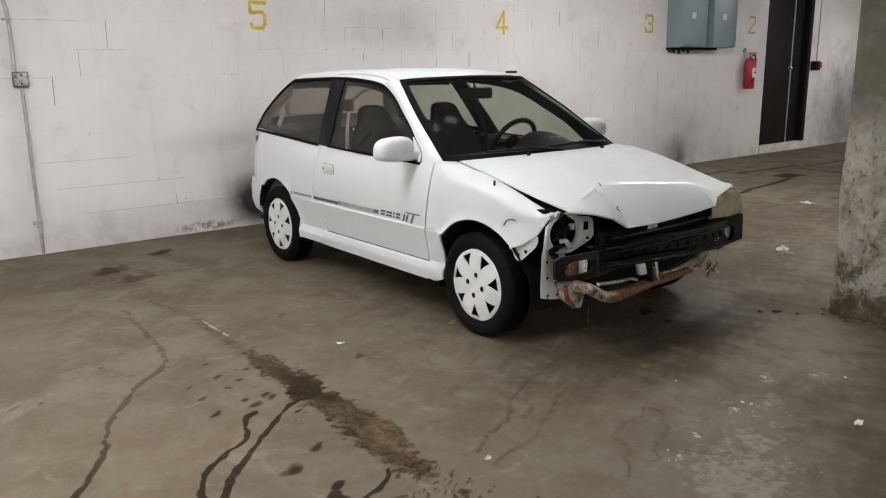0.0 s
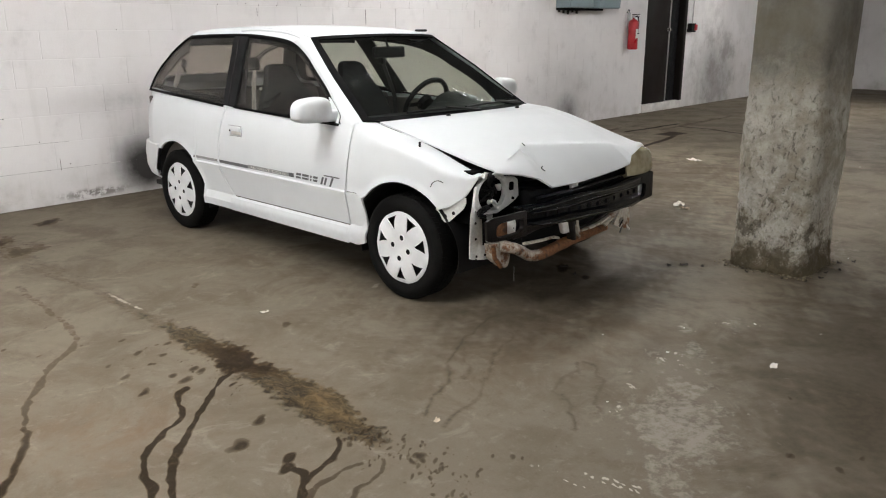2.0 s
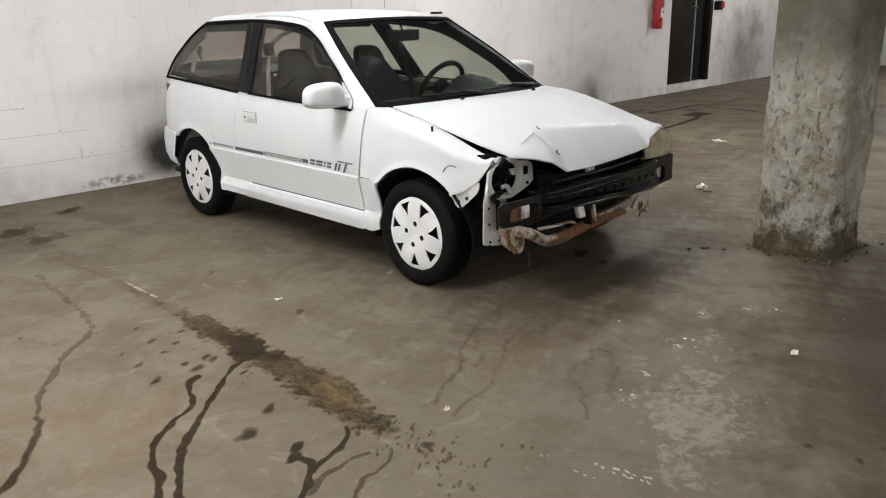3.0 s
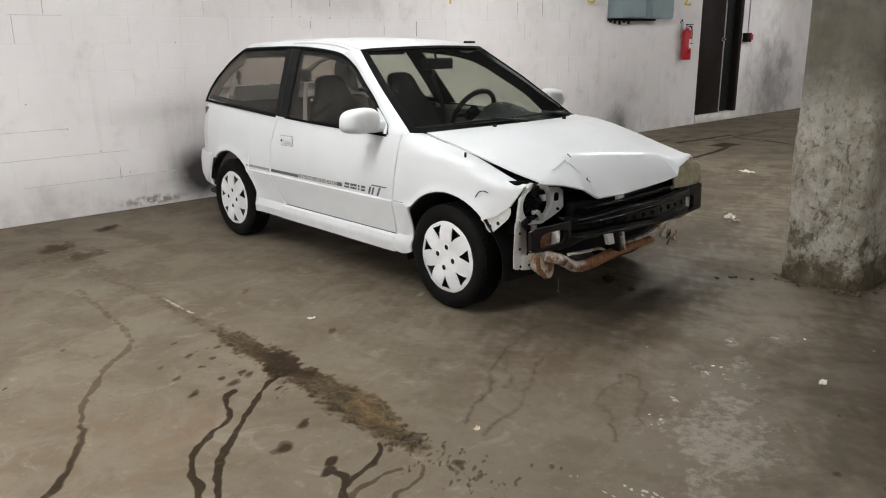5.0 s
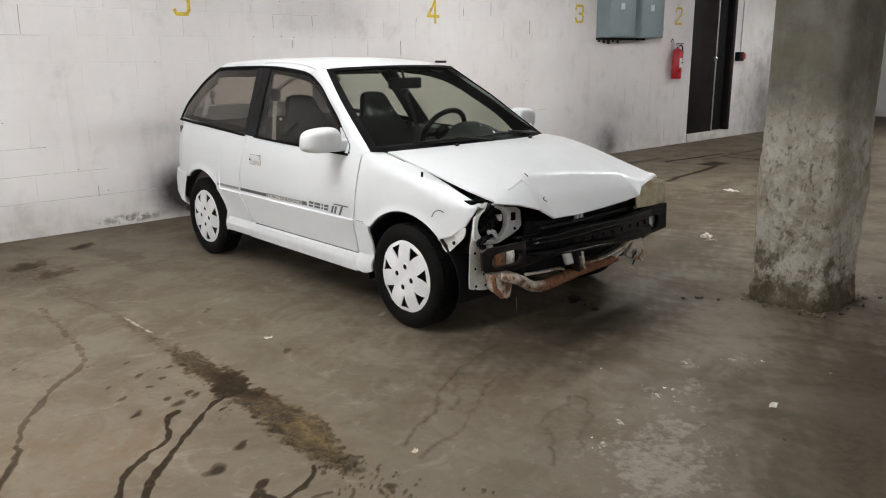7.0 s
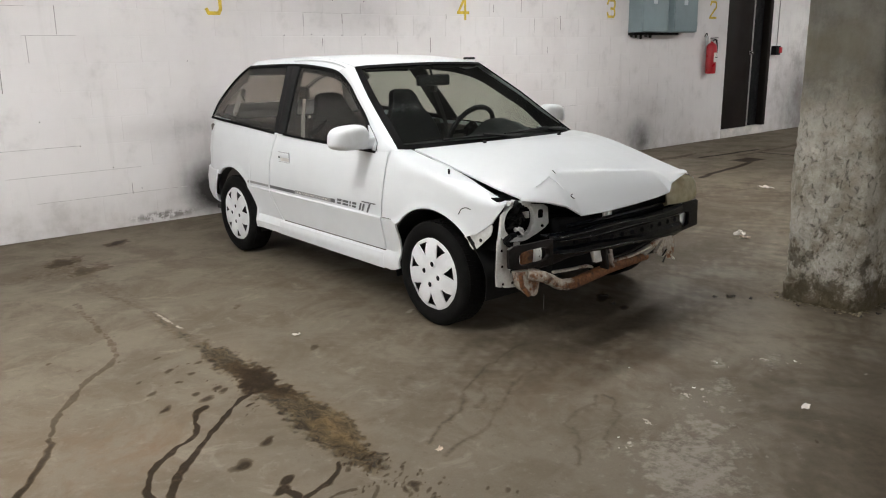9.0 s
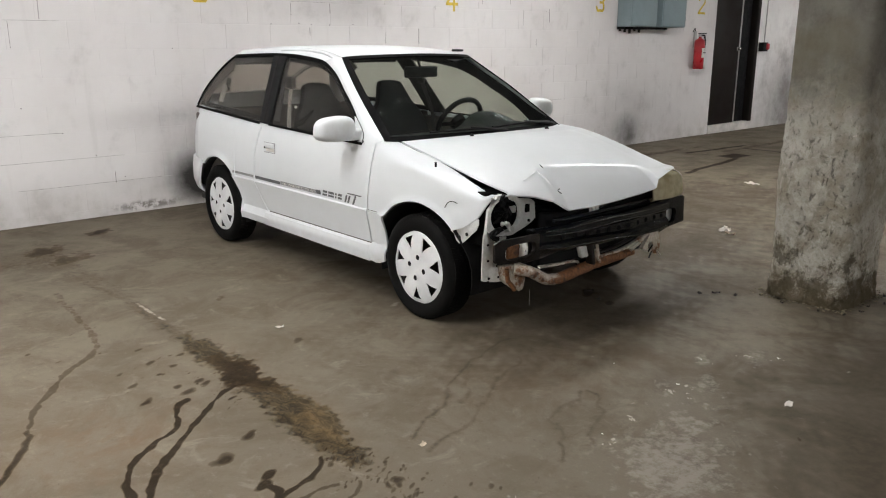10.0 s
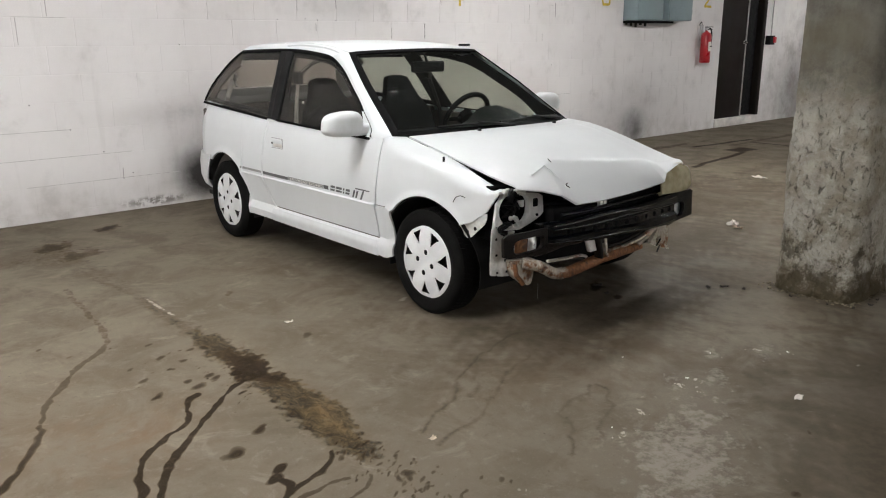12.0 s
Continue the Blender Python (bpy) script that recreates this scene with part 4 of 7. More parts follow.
def door():
    root = empty("door_1", pose(DOOR_L, 0, SILL), label="dark brown steel door in a dark frame, standing on a raised white sill", category="door", kind="structure")
    w, h = DOOR_R - DOOR_L, DOOR_TOP - SILL
    leaf = 0.86
    part("door_sill", box("door_sill", (0, -0.02, -SILL), (w, 0.16, -0.002), M_SILL, 0.012), root, "worn white painted concrete sill")
    part("door_leaf", box("door_leaf", (0.02, 0.045, 0.0), (leaf, 0.09, h - 0.05), M_DOOR, 0.004), root)
    part("door_frame", box("door_frame", (0.0, 0.02, 0.0), (0.035, 0.12, h), M_DOOR, 0.004), root)
    part("door_frame", box("door_frame", (w - 0.10, -0.012, 0.0), (w, 0.12, h), M_DOOR, 0.004), root)
    part("door_frame", box("door_frame", (0.036, 0.02, h - 0.05), (w - 0.101, 0.12, h), M_DOOR, 0.004), root)
    part("fixed_leaf", box("fixed_leaf", (leaf + 0.05, 0.10, 0.0), (w - 0.101, 0.14, h - 0.051), M_DARK, 0.004), root)
    part("edge_strip", box("edge_strip", (leaf + 0.004, 0.035, 0.0), (leaf + 0.028, 0.09, h - 0.051), M_CONDUIT, 0.003), root, "bare metal strip along the closing edge")
    knob = lathe("door_knob", [(0.0, 0.0), (-0.002, 0.028), (-0.012, 0.028), (-0.014, 0.011), (-0.035, 0.011), (-0.045, 0.026), (-0.060, 0.028), (-0.070, 0.016), (-0.072, 0.0)], M_CHROME, 24, "y")
    part("door_knob", knob, root, "round chrome knob", pose(leaf - 0.06, 0.045, 1.21))
    return root


door()


def electrical_cabinet(x, w, sticker, label):
    root = empty("electrical_cabinet", pose(x, 0, 1.652), label=label, category="electrical cabinet")
    tagged(root, label, "electrical cabinet", "electrical cabinets on the wall")
    h, d = 0.92, 0.225
    part("body", box("body", (0, -d, 0), (w, 0, h), M_PANEL, 0.006), root)
    door_part = part("cabinet_door", box("cabinet_door", (0.006, -d - 0.016, 0.010), (w - 0.006, -d - 0.001, h - 0.010), M_PANEL, 0.006), root)
    part("label", box("label", (sticker - 0.045, -d - 0.0175, 0.37), (sticker + 0.045, -d - 0.0155, 0.455), M_STICKER, 0.001), door_part, "small white sticker")
    for z in (0.12, 0.80):
        part("hinge", box("hinge", (w - 0.008, -d - 0.012, z - 0.03), (w + 0.006, -d - 0.002, z + 0.03), M_PANEL_DARK, 0.003), root)
    return root


first = electrical_cabinet(6.63, 0.59, 0.27, "grey-blue metal electrical cabinet with a soot-black strip underneath")
second = electrical_cabinet(7.37, 0.575, 0.26, "grey-blue metal electrical cabinet mounted beside its twin")
part("ledge", box("ledge", (0.0, -0.10, -0.035), (0.585, -0.002, -0.002), M_DARK, 0.004), first, "dark ragged strip under the cabinet")
part("ledge", box("ledge", (-0.15, -0.08, -0.030), (0.36, -0.002, -0.002), M_DARK, 0.004), second, "dark ragged strip under the cabinet")
for k in range(5):
    part("drip", box("drip", (0.04 + k * 0.11, -0.03, -0.060 - 0.014 * (k % 3)), (0.07 + k * 0.11, -0.004, -0.034), M_CRUMB, 0.004), first)



def extinguisher():
    root = empty("fire_extinguisher", pose(8.60, -0.10, 1.05), label="red fire extinguisher with white label hanging on the wall", category="fire extinguisher")
    body = lathe("cylinder", [(0.0, 0.0), (0.0, 0.070), (0.012, 0.078), (0.40, 0.078), (0.43, 0.066), (0.452, 0.035), (0.46, 0.022), (0.48, 0.022), (0.48, 0.0)], M_RED, 32, "z")
    part("cylinder", body, root)
    arc = [[Vector((0.0786 * math.sin(w), -0.0786 * math.cos(w), z)) for w in np.linspace(-0.5, 1.0, 10)] for z in (0.17, 0.24, 0.31)]
    part("label", sheet("label", arc, M_LABEL, 0.0006, (0, 0, 0.24)), root, "small white printed label")
    part("label_bar", box("label_bar", (-0.015, -0.0815, 0.235), (0.05, -0.06, 0.25), M_BLACK, 0.001), root)
    part("valve", box("valve", (-0.02, -0.022, 0.47), (0.02, 0.022, 0.52), M_STEEL, 0.005), root)
    part("lever", box("lever", (-0.012, -0.10, 0.52), (0.012, 0.03, 0.532), M_BLACK, 0.003), root)
    part("handle", box("handle", (-0.012, -0.09, 0.487), (0.012, -0.01, 0.498), M_BLACK, 0.003), root)
    part("hose", tube("hose", smooth_line([(0.02, 0, 0.49), (0.09, -0.01, 0.50), (0.115, -0.02, 0.42), (0.095, -0.03, 0.30), (0.088, -0.02, 0.16)], 6), 0.011, M_BLACK, 8), root)
    part("bracket", box("bracket", (-0.03, 0.076, 0.32), (0.03, 0.104, 0.56), M_STEEL, 0.003), root)
    part("hook", tube("hook", smooth_line([(-0.06, 0.095, 0.55), (-0.06, 0.06, 0.60), (-0.06, 0.05, 0.56)], 5), 0.006, M_BLACK, 6), root)
    return root


extinguisher()


def conduit():
    root = empty("electrical_conduit", pose(-1.35, 0, 0), label="grey metal conduit with a junction box clipped up the wall", category="conduit")
    part("lower_pipe", tube("lower_pipe", [(0.0, -0.016, 0.0), (0.0, -0.016, 1.32)], 0.0125, M_CONDUIT, 10), root)
    part("upper_pipe", tube("upper_pipe", smooth_line([(-0.035, -0.016, 1.42), (-0.035, -0.016, 1.80), (-0.05, -0.016, 1.93), (-0.10, -0.016, 2.02), (-0.12, -0.016, 2.2), (-0.12, -0.016, 2.69)], 5), 0.0125, M_CONDUIT, 10), root)
    body = part("junction_box", box("junction_box", (-0.058, -0.052, 1.312), (0.052, 0, 1.425), M_WORN_DARK, 0.010, 3), root)
    part("cover", box("cover", (-0.050, -0.058, 1.320), (0.044, -0.051, 1.417), M_WORN, 0.006, 2), body, "dented metal cover plate")
    for dx, dz in ((-0.003, 0.030), (-0.003, -0.030)):
        part("screw", lathe("screw", [(-0.0005, 0.0), (-0.0005, 0.008), (-0.004, 0.006), (-0.004, 0.0)], M_DARK, 10, "y"), body, "", pose(dx, -0.057, 1.368 + dz))
    part("coupling", lathe("coupling", [(0.0, 0.012), (0.0, 0.02), (0.05, 0.02), (0.05, 0.012)], M_CONDUIT, 14, "z"), root, "", pose(0, -0.016, 0.22))
    part("clip", box("clip", (-0.045, -0.022, 0.245), (0.01, 0.0, 0.275), M_CONDUIT, 0.004), root)
    part("upper_clip", box("upper_clip", (-0.075, -0.03, 1.80), (-0.015, 0.0, 1.815), M_CONDUIT, 0.004), root)
    return root


conduit()


def pull_station():
    root = empty("alarm_box", pose(10.72, -0.002, 1.36), label="small red alarm box with a cable running up the wall", category="alarm box")
    part("body", box("body", (-0.10, -0.09, -0.06), (0.06, 0, 0.09), M_DARK, 0.006), root)
    part("red_cap", box("red_cap", (0.0, -0.11, -0.03), (0.085, -0.05, 0.070), M_RED, 0.012, 3), root, "red cap")
    part("cable", tube("cable", [(0.06, -0.014, 0.09), (0.06, -0.014, 1.33)], 0.009, M_CONDUIT, 8), root)
    return root


pull_station()


def column():
    """A nearly square concrete column, pitted and swollen below, smooth above."""
    bm = bmesh.new()
    sides, rows, a = 96, 110, 0.220
    ring = []
    for i in range(rows + 1):
        z = -0.01 + (HIGH + 0.01) * (i / rows) ** 1.25
        rough = 1 - hump(z, 1.02, 1.30)
        row = []
        for k in range(sides):
            w = 2 * math.pi * k / sides
            c, s = math.cos(w), math.sin(w)
            n = 9 - 3.5 * rough
            r = a / (abs(c) ** n + abs(s) ** n) ** (1 / n)
            p = Vector((c * r, s * r, z))
            d = 0.010 * noise.noise(p * 7) + 0.010 * noise.noise(p * 19) + 0.007 * noise.noise(p * 45)
            pit = max(0.0, noise.noise(p * 24 + Vector((5, 1, 2))) - 0.26) * 0.026
            swell = 0.022 * math.exp(-((z - 0.75) / 0.35) ** 2) + 0.018 * math.exp(-(z / 0.09) ** 2)
            r2 = r + rough * (d + swell - pit) + 0.0015 * noise.noise(p * 30)
            row.append(bm.verts.new((1.17 * c * r2, s * r2, z)))
        ring.append(row)
    for lo, hi in zip(ring, ring[1:]):
        for k in range(sides):
            j = (k + 1) % sides
            bm.faces.new((lo[k], lo[j], hi[j], hi[k]))
    me = bm_mesh("concrete_column", bm, M_COLUMN, 0)
    me.polygons.foreach_set("use_smooth", [True] * len(me.polygons))
    ob = new("concrete_column", me)
    ob.location = (2.060, -4.955, 0)
    return tagged(ob, "pitted grey concrete column standing on the garage floor", "column", kind="structure")


column()

# ---- the car ----
# car space: u runs forward from the rear axle, v to the car's left, z up; the car faces -y
CAR = empty("car", pose(0.78, -1.468, 0), label="white three-door hatchback missing its front bumper and one headlamp", category="car")
BASE = 2.265
HUB = 0.282
INSIDE = Vector((0, -1.1, 0.7))

SECTION = [(0.20, 0.770), (0.235, 0.784), (0.29, 0.790), (0.325, 0.779), (0.336, 0.762), (0.42, 0.775), (0.50, 0.792), (0.516, 0.796), (0.5225, 0.797), (0.5305, 0.788), (0.545, 0.788),
           (0.62, 0.791), (0.72, 0.786), (0.80, 0.776), (0.86, 0.763), (0.91, 0.747), (1.00, 0.703)]
GREEN = [(0.86, 0.763), (0.91, 0.747), (1.0, 0.708), (1.1, 0.660), (1.2, 0.608), (1.28, 0.562), (1.33, 0.530), (1.36, 0.503), (1.40, 0.455)]
BACK = [(0.90, -0.475), (0.975, -0.470), (1.06, -0.448), (1.14, -0.400), (1.22, -0.335), (1.29, -0.250), (1.34, -0.160), (1.40, -0.06)]
TAPER = [(-0.70, 0.40), (-0.66, 0.27), (-0.62, 0.18), (-0.56, 0.105), (-0.47, 0.055), (-0.35, 0.022), (-0.15, 0.006), (0.15, 0.0), (2.05, 0.0),
         (2.35, 0.012), (2.55, 0.034), (2.70, 0.062), (2.82, 0.098), (2.95, 0.150)]


def side_v(u, z):
    v = lerp_table(z, SECTION) - lerp_table(u, TAPER)
    for centre in (0.0, BASE):
        r = math.hypot(u - centre, z - HUB)
        if z > HUB - 0.05:
            v += 0.010 * math.exp(-((r - 0.352) / 0.022) ** 2)
    return v


def green_v(u, z):
    v = lerp_table(z, GREEN) - lerp_table(max(u, -0.35), TAPER) * 0.75 - 0.05 * hump(-u, -0.2, 0.5) * (z - 0.9)
    return v - 1.2 * max(0.0, lerp_table(z, BACK) - u)


def P(v, u, z):
    return Vector((v, -u, z))


def column_panel(name, u_left, u_right, low, high, stations, rows, side, material, roll_to=None, thick=0.012, label="", bend=None, hold=None, crease=0):
    """A side panel between the lines low(u) and high(u); its ends lean as u_left(z) and u_right(z), what lies between the two marks of hold stays put."""
    a0, b0 = stations[0], stations[-1]
    hold_lo, hold_hi = hold or (b0, a0)
    grid = []
    for u0 in stations:
        left = min(1.0, max(0.0, (hold_lo - u0) / (hold_lo - a0)))
        right = min(1.0, max(0.0, (u0 - hold_hi) / (b0 - hold_hi)))
        col = []
        zl, zh = low(u0), high(u0)
        edge = roll_to + 0.018 * hump(u0, 2.25, 2.65) if roll_to else 0.0
        shelf = (side_v(u0, zh) - edge) if roll_to else 0.0
        turn = shelf * hump(u0, 1.86, 2.15)
        for j in range(rows + 1):
            t = j / rows
            z = zl + (zh - zl) * t
            if crease and zl < 0.49:
                if j < crease:
                    z = zl + (0.516 - zl) * j / (crease - 1)
                elif j < crease + 3:
                    z = (0.5225, 0.5305, 0.538)[j - crease]
                else:
                    z = 0.538 + (zh - 0.538) * (j - crease - 2) / (rows - crease - 2)
            u = u0 + left * (u_left(z) - a0) + right * (u_right(z) - b0)
            v = side_v(u, z) - turn * max(0.0, (t - 0.40) / 0.60) ** 9
            if bend:
                v += bend(u, z)
            col.append(P(side * v, u, z))
        if roll_to:
            col.append(P(side * edge, u, zh + 0.001))
        grid.append(col)
    return part(name, sheet(name, grid, material, thick, INSIDE, 28.0), CAR, label)


def spread(a, b, n, extra=()):
    return sorted(set([a + (b - a) * i / n for i in range(n + 1)] + list(extra)))


def arch(u, centre, radius, base):
    d = abs(u - centre)
    return HUB + math.sqrt(radius * radius - d * d) if d < radius else base


BELT = [(-0.70, 1.00), (-0.37, 0.972), (0.0, 0.945), (0.60, 0.911), (1.30, 0.893), (1.75, 0.884), (1.93, 0.897), (2.2, 0.89)]
GAP = 0.0035
HOOD_GAP = [(1.90, 0.912), (1.956, 0.908), (2.21, 0.855), (2.40, 0.806), (2.60, 0.744), (2.70, 0.716), (2.86, 0.705)]


def belt(u):
    return lerp_table(u, BELT)


def door_rear(z):
    return lerp_table(z, [(0.30, 0.71), (0.335, 0.68), (0.37, 0.645), (0.45, 0.595), (0.54, 0.560), (0.70, 0.575), (0.92, 0.640)])


def door_front(z):
    return lerp_table(z, [(0.30, 1.842), (0.53, 1.842), (0.70, 1.868), (0.81, 1.882), (0.90, 1.892)])


fan_r = [0.345 * math.cos(math.pi * k / 24) for k in range(25)]


def dents(u, z):
    """A creased knock above the front wheel."""
    d = math.hypot((u - 2.52) / 0.06, (z - 0.645) / 0.04)
    return -0.010 * math.exp(-d * d) + 0.006 * math.exp(-((u - 2.47 - (z - 0.64) * 0.8) / 0.012) ** 2 - ((z - 0.65) / 0.04) ** 2)


for side in (-1, 1):
    tag = "near" if side < 0 else "far"
    # quarter panel round the rear wheel
    column_panel("quarter_panel", lambda z: -0.66, lambda z: door_rear(z) - GAP,
                 lambda u: max(arch(u, 0.0, 0.350, 0.244 if u > 0 else 0.555), 0.244 if u > 0 else 0.555), belt,
                 spread(-0.66, 0.56, 44, [c * 1.0145 for c in fan_r] + [-0.3501, 0.3501]), 18, side, M_CAR, hold=(-0.5, 0.40), crease=7)
    column_panel("door", lambda z: door_rear(z) + GAP, lambda z: door_front(z) - GAP, lambda u: 0.337, belt,
                 spread(0.59, 1.87, 30), 22, side, M_CAR, crease=8)
    # fender up to the bonnet gap, cut off where the bumper was
    column_panel("fender", lambda z: door_front(max(z, 0.53)) + GAP, lambda z: 2.735,
                 lambda u: max(arch(u, BASE, 0.352, 0.0), lerp_table(u, [(1.9, 0.528), (2.0, 0.515), (2.50, 0.520), (2.58, 0.545), (2.67, 0.605), (2.735, 0.700)])) if u > 1.95 else 0.530,
                 lambda u: max(lerp_table(u, HOOD_GAP) - 0.008, 0.714), spread(1.846, 2.735, 42), 20, side, M_CAR, roll_to=0.650, bend=dents if side < 0 else None, hold=(1.93, 2.6))
    column_panel("lower_fender", lambda z: 1.848, lambda z: 1.985 + 0.02 * (0.52 - z), lambda u: 0.240 + 0.02 * hump(u, 1.93, 2.0), lambda u: 0.524,
                 spread(1.848, 1.985, 6), 14, side, M_CAR)
    column_panel("side_skirt", lambda z: door_rear(0.33) - 0.02, lambda z: 1.846, lambda u: 0.242 - 0.010 * hump(u, 0.3, 2), lambda u: 0.333,
                 spread(0.665, 1.846, 20), 8, side, M_CAR)

    # black arch liners
    for centre, lo_w in ((0.0, 0.40), (BASE, 0.36)):
        grid = []
        for k in range(21):
            w = math.pi * (k / 20 * 1.16 - 0.08)
            uu, zz = centre + 0.345 * math.cos(w), HUB + 0.345 * math.sin(w)
            grid.append([P(side * (side_v(uu, max(zz, 0.34)) - 0.014), uu, zz), P(side * lo_w, uu, zz)])
        part("wheel_arch_liner", sheet("wheel_arch_liner", grid, M_BLACK, 0.004, P(side * 0.6, centre, HUB + 0.9)), CAR)
        grid = [[P(side * lo_w, centre - 0.36, 0.16), P(side * lo_w, centre + 0.36, 0.16)], [P(side * lo_w, centre - 0.36, 0.66), P(side * lo_w, centre + 0.36, 0.66)]]
        part("inner_wing", sheet("inner_wing", grid, M_DARK, 0.004), CAR)


def on_green(side, lift=0.0):
    return lambda uz: P(side * (green_v(uz[0], uz[1]) + lift), uz[0], uz[1])


def patch(name, bottom, top, left, right, nu, nv, side, material, lift=0.0, thick=0.005, label="", parent=None):
    f = on_green(side, lift)
    b, t, l, r = ([Vector((p[0], p[1], 0)) for p in smooth_line([(*q, 0) for q in line], 6)] for line in (bottom, top, left, right))
    grid = [[f((p.x, p.y)) for p in row] for row in coons(b, t, l, r, nu, nv)]
    return part(name, sheet(name, grid, material, thick, INSIDE), parent or CAR, label)


def ribbon(name, line, wide, side, material, lift=0.004, thick=0.010, label="", n=6):
    """A strip on the cabin's side, wide to the left of its line."""
    f = on_green(side, lift)
    pts = [Vector((*q, 0)) for q in line]
    pts = smooth_line(pts, n)
    grid = []
    for i, p in enumerate(pts):
        d = (pts[min(i + 1, len(pts) - 1)] - pts[max(i - 1, 0)]).normalized()
        nrm = Vector((-d.y, d.x, 0))
        grid.append([f(((p + nrm * wide * k / 3).x, (p + nrm * wide * k / 3).y)) for k in range(4)])
    return part(name, sheet(name, grid, material, thick, INSIDE), CAR, label)


SCREEN_EDGE = [(0.715, 1.915, 0.908), (0.628, 1.555, 1.143), (0.525, 1.250, 1.336)]
Q_BOTTOM = [(-0.440, 0.972), (0.0, 0.953), (0.30, 0.938), (0.600, 0.921)]
Q_TOP = [(-0.150, 1.325), (0.05, 1.331), (0.25, 1.336), (0.435, 1.339)]
Q_LEFT = [(-0.440, 0.972), (-0.428, 1.06), (-0.385, 1.14), (-0.315, 1.22), (-0.227, 1.285), (-0.150, 1.325)]
Q_RIGHT = [(0.600, 0.921), (0.556, 1.06), (0.505, 1.21), (0.435, 1.339)]
D_BOTTOM = [(0.722, 0.919), (1.0, 0.910), (1.35, 0.900), (1.765, 0.890)]
D_TOP = [(0.585, 1.338), (0.75, 1.331), (0.95, 1.314), (1.06, 1.298)]
D_LEFT = [(0.722, 0.919), (0.69, 1.06), (0.638, 1.21), (0.585, 1.338)]
D_RIGHT = [(1.765, 0.890), (1.59, 1.037), (1.42, 1.143), (1.295, 1.216), (1.165, 1.272), (1.06, 1.298)]
PILLAR = [(1.785, 0.884), (1.608, 1.045), (1.429, 1.155), (1.304, 1.230), (1.178, 1.286), (1.10, 1.312)]
HATCH = ((-0.485, 0.985), (-0.470, 1.06), (-0.425, 1.14), (-0.360, 1.22), (-0.270, 1.29), (-0.190, 1.352))
RAIL = [(-0.20, 1.364), (0.10, 1.385), (0.45, 1.392), (0.75, 1.389), (1.02, 1.372), (1.250, 1.338)]
for side in (-1, 1):
    glass = patch("quarter_window", Q_BOTTOM, Q_TOP, Q_LEFT, Q_RIGHT, 12, 10, side, M_GLASS, -0.008)
    glass.visible_shadow = False
    glass = patch("door_window", D_BOTTOM, D_TOP, D_LEFT, D_RIGHT, 14, 10, side, M_GLASS, -0.008)
    glass.visible_shadow = False
    # black pillar and seals
    patch("centre_pillar", [(0.592, 0.916), (0.730, 0.914)], [(0.428, 1.350), (0.598, 1.350)], [(0.592, 0.916), (0.548, 1.06), (0.497, 1.21), (0.428, 1.350)],
          [(0.730, 0.914), (0.697, 1.06), (0.647, 1.21), (0.598, 1.350)], 6, 10, side, M_TRIM, 0.0, 0.02)
    ribbon("pillar_strip", [(0.655, 0.920), (0.612, 1.06), (0.562, 1.21), (0.50, 1.340)], 0.010, side, M_CABIN, 0.003, 0.006)
    for nm, ln, wd in (("quarter_seal", Q_BOTTOM, -0.016), ("quarter_seal", Q_TOP, 0.018), ("quarter_seal", Q_LEFT, 0.012),
                       ("door_seal", D_BOTTOM, -0.014), ("door_seal", D_TOP, 0.018), ("door_seal", D_RIGHT, -0.014)):
        ribbon(nm, ln, wd, side, M_SEAL, -0.004 if ln is D_RIGHT else (0.007 if ln in (Q_BOTTOM, D_BOTTOM) else 0.001), 0.010)
    ribbon("upper_seal", [(-0.14, 1.330), (0.05, 1.337), (0.25, 1.342), (0.48, 1.345), (0.72, 1.338), (0.95, 1.322), (1.08, 1.305), (1.165, 1.279)], 0.012, side, M_SEAL, 0.004, 0.008)
    for nm, ln, wd in (("inner_frame", Q_TOP, -0.05), ("inner_frame", Q_LEFT, -0.10), ("inner_frame", D_TOP, -0.03), ("inner_frame", D_RIGHT, 0.030), ("inner_frame", Q_BOTTOM, 0.03)):
        ribbon(nm, ln, wd, side, M_CARD if ln is Q_LEFT else M_SEAT, -0.022, 0.012)
    wide = 0.0 if side > 0 else -0.06
    patch("pillar_lining", [(0.61, 0.93), (0.83 + wide, 0.93)], [(0.47, 1.335), (0.65 + wide, 1.335)], [(0.61, 0.93), (0.54, 1.13), (0.47, 1.335)], [(0.83 + wide, 0.93), (0.74 + wide, 1.13), (0.65 + wide, 1.335)],
          6, 8, side, M_CABIN, -0.045, 0.006)
    # white roof rail, rear pillar and windscreen pillar
    patch("roof_rail", [(-0.17, 1.338), (0.02, 1.346), (0.20, 1.350), (0.48, 1.357), (0.72, 1.350), (0.95, 1.334), (1.08, 1.316), (1.16, 1.297)],
          RAIL, [(-0.17, 1.338), (-0.20, 1.364)], [(1.16, 1.297), (1.250, 1.338)], 30, 4, side, M_CAR, 0.0, 0.02)
    ditch = smooth_line([on_green(side, 0.003)(q) for q in ((0.47, 1.374), (0.60, 1.379), (0.78, 1.376), (0.98, 1.364), (1.12, 1.344), (1.21, 1.322))], 6)
    part("roof_moulding", tube("roof_moulding", ditch, [0.003] + [0.008] * (len(ditch) - 2) + [0.003], M_CAR, 8), CAR)
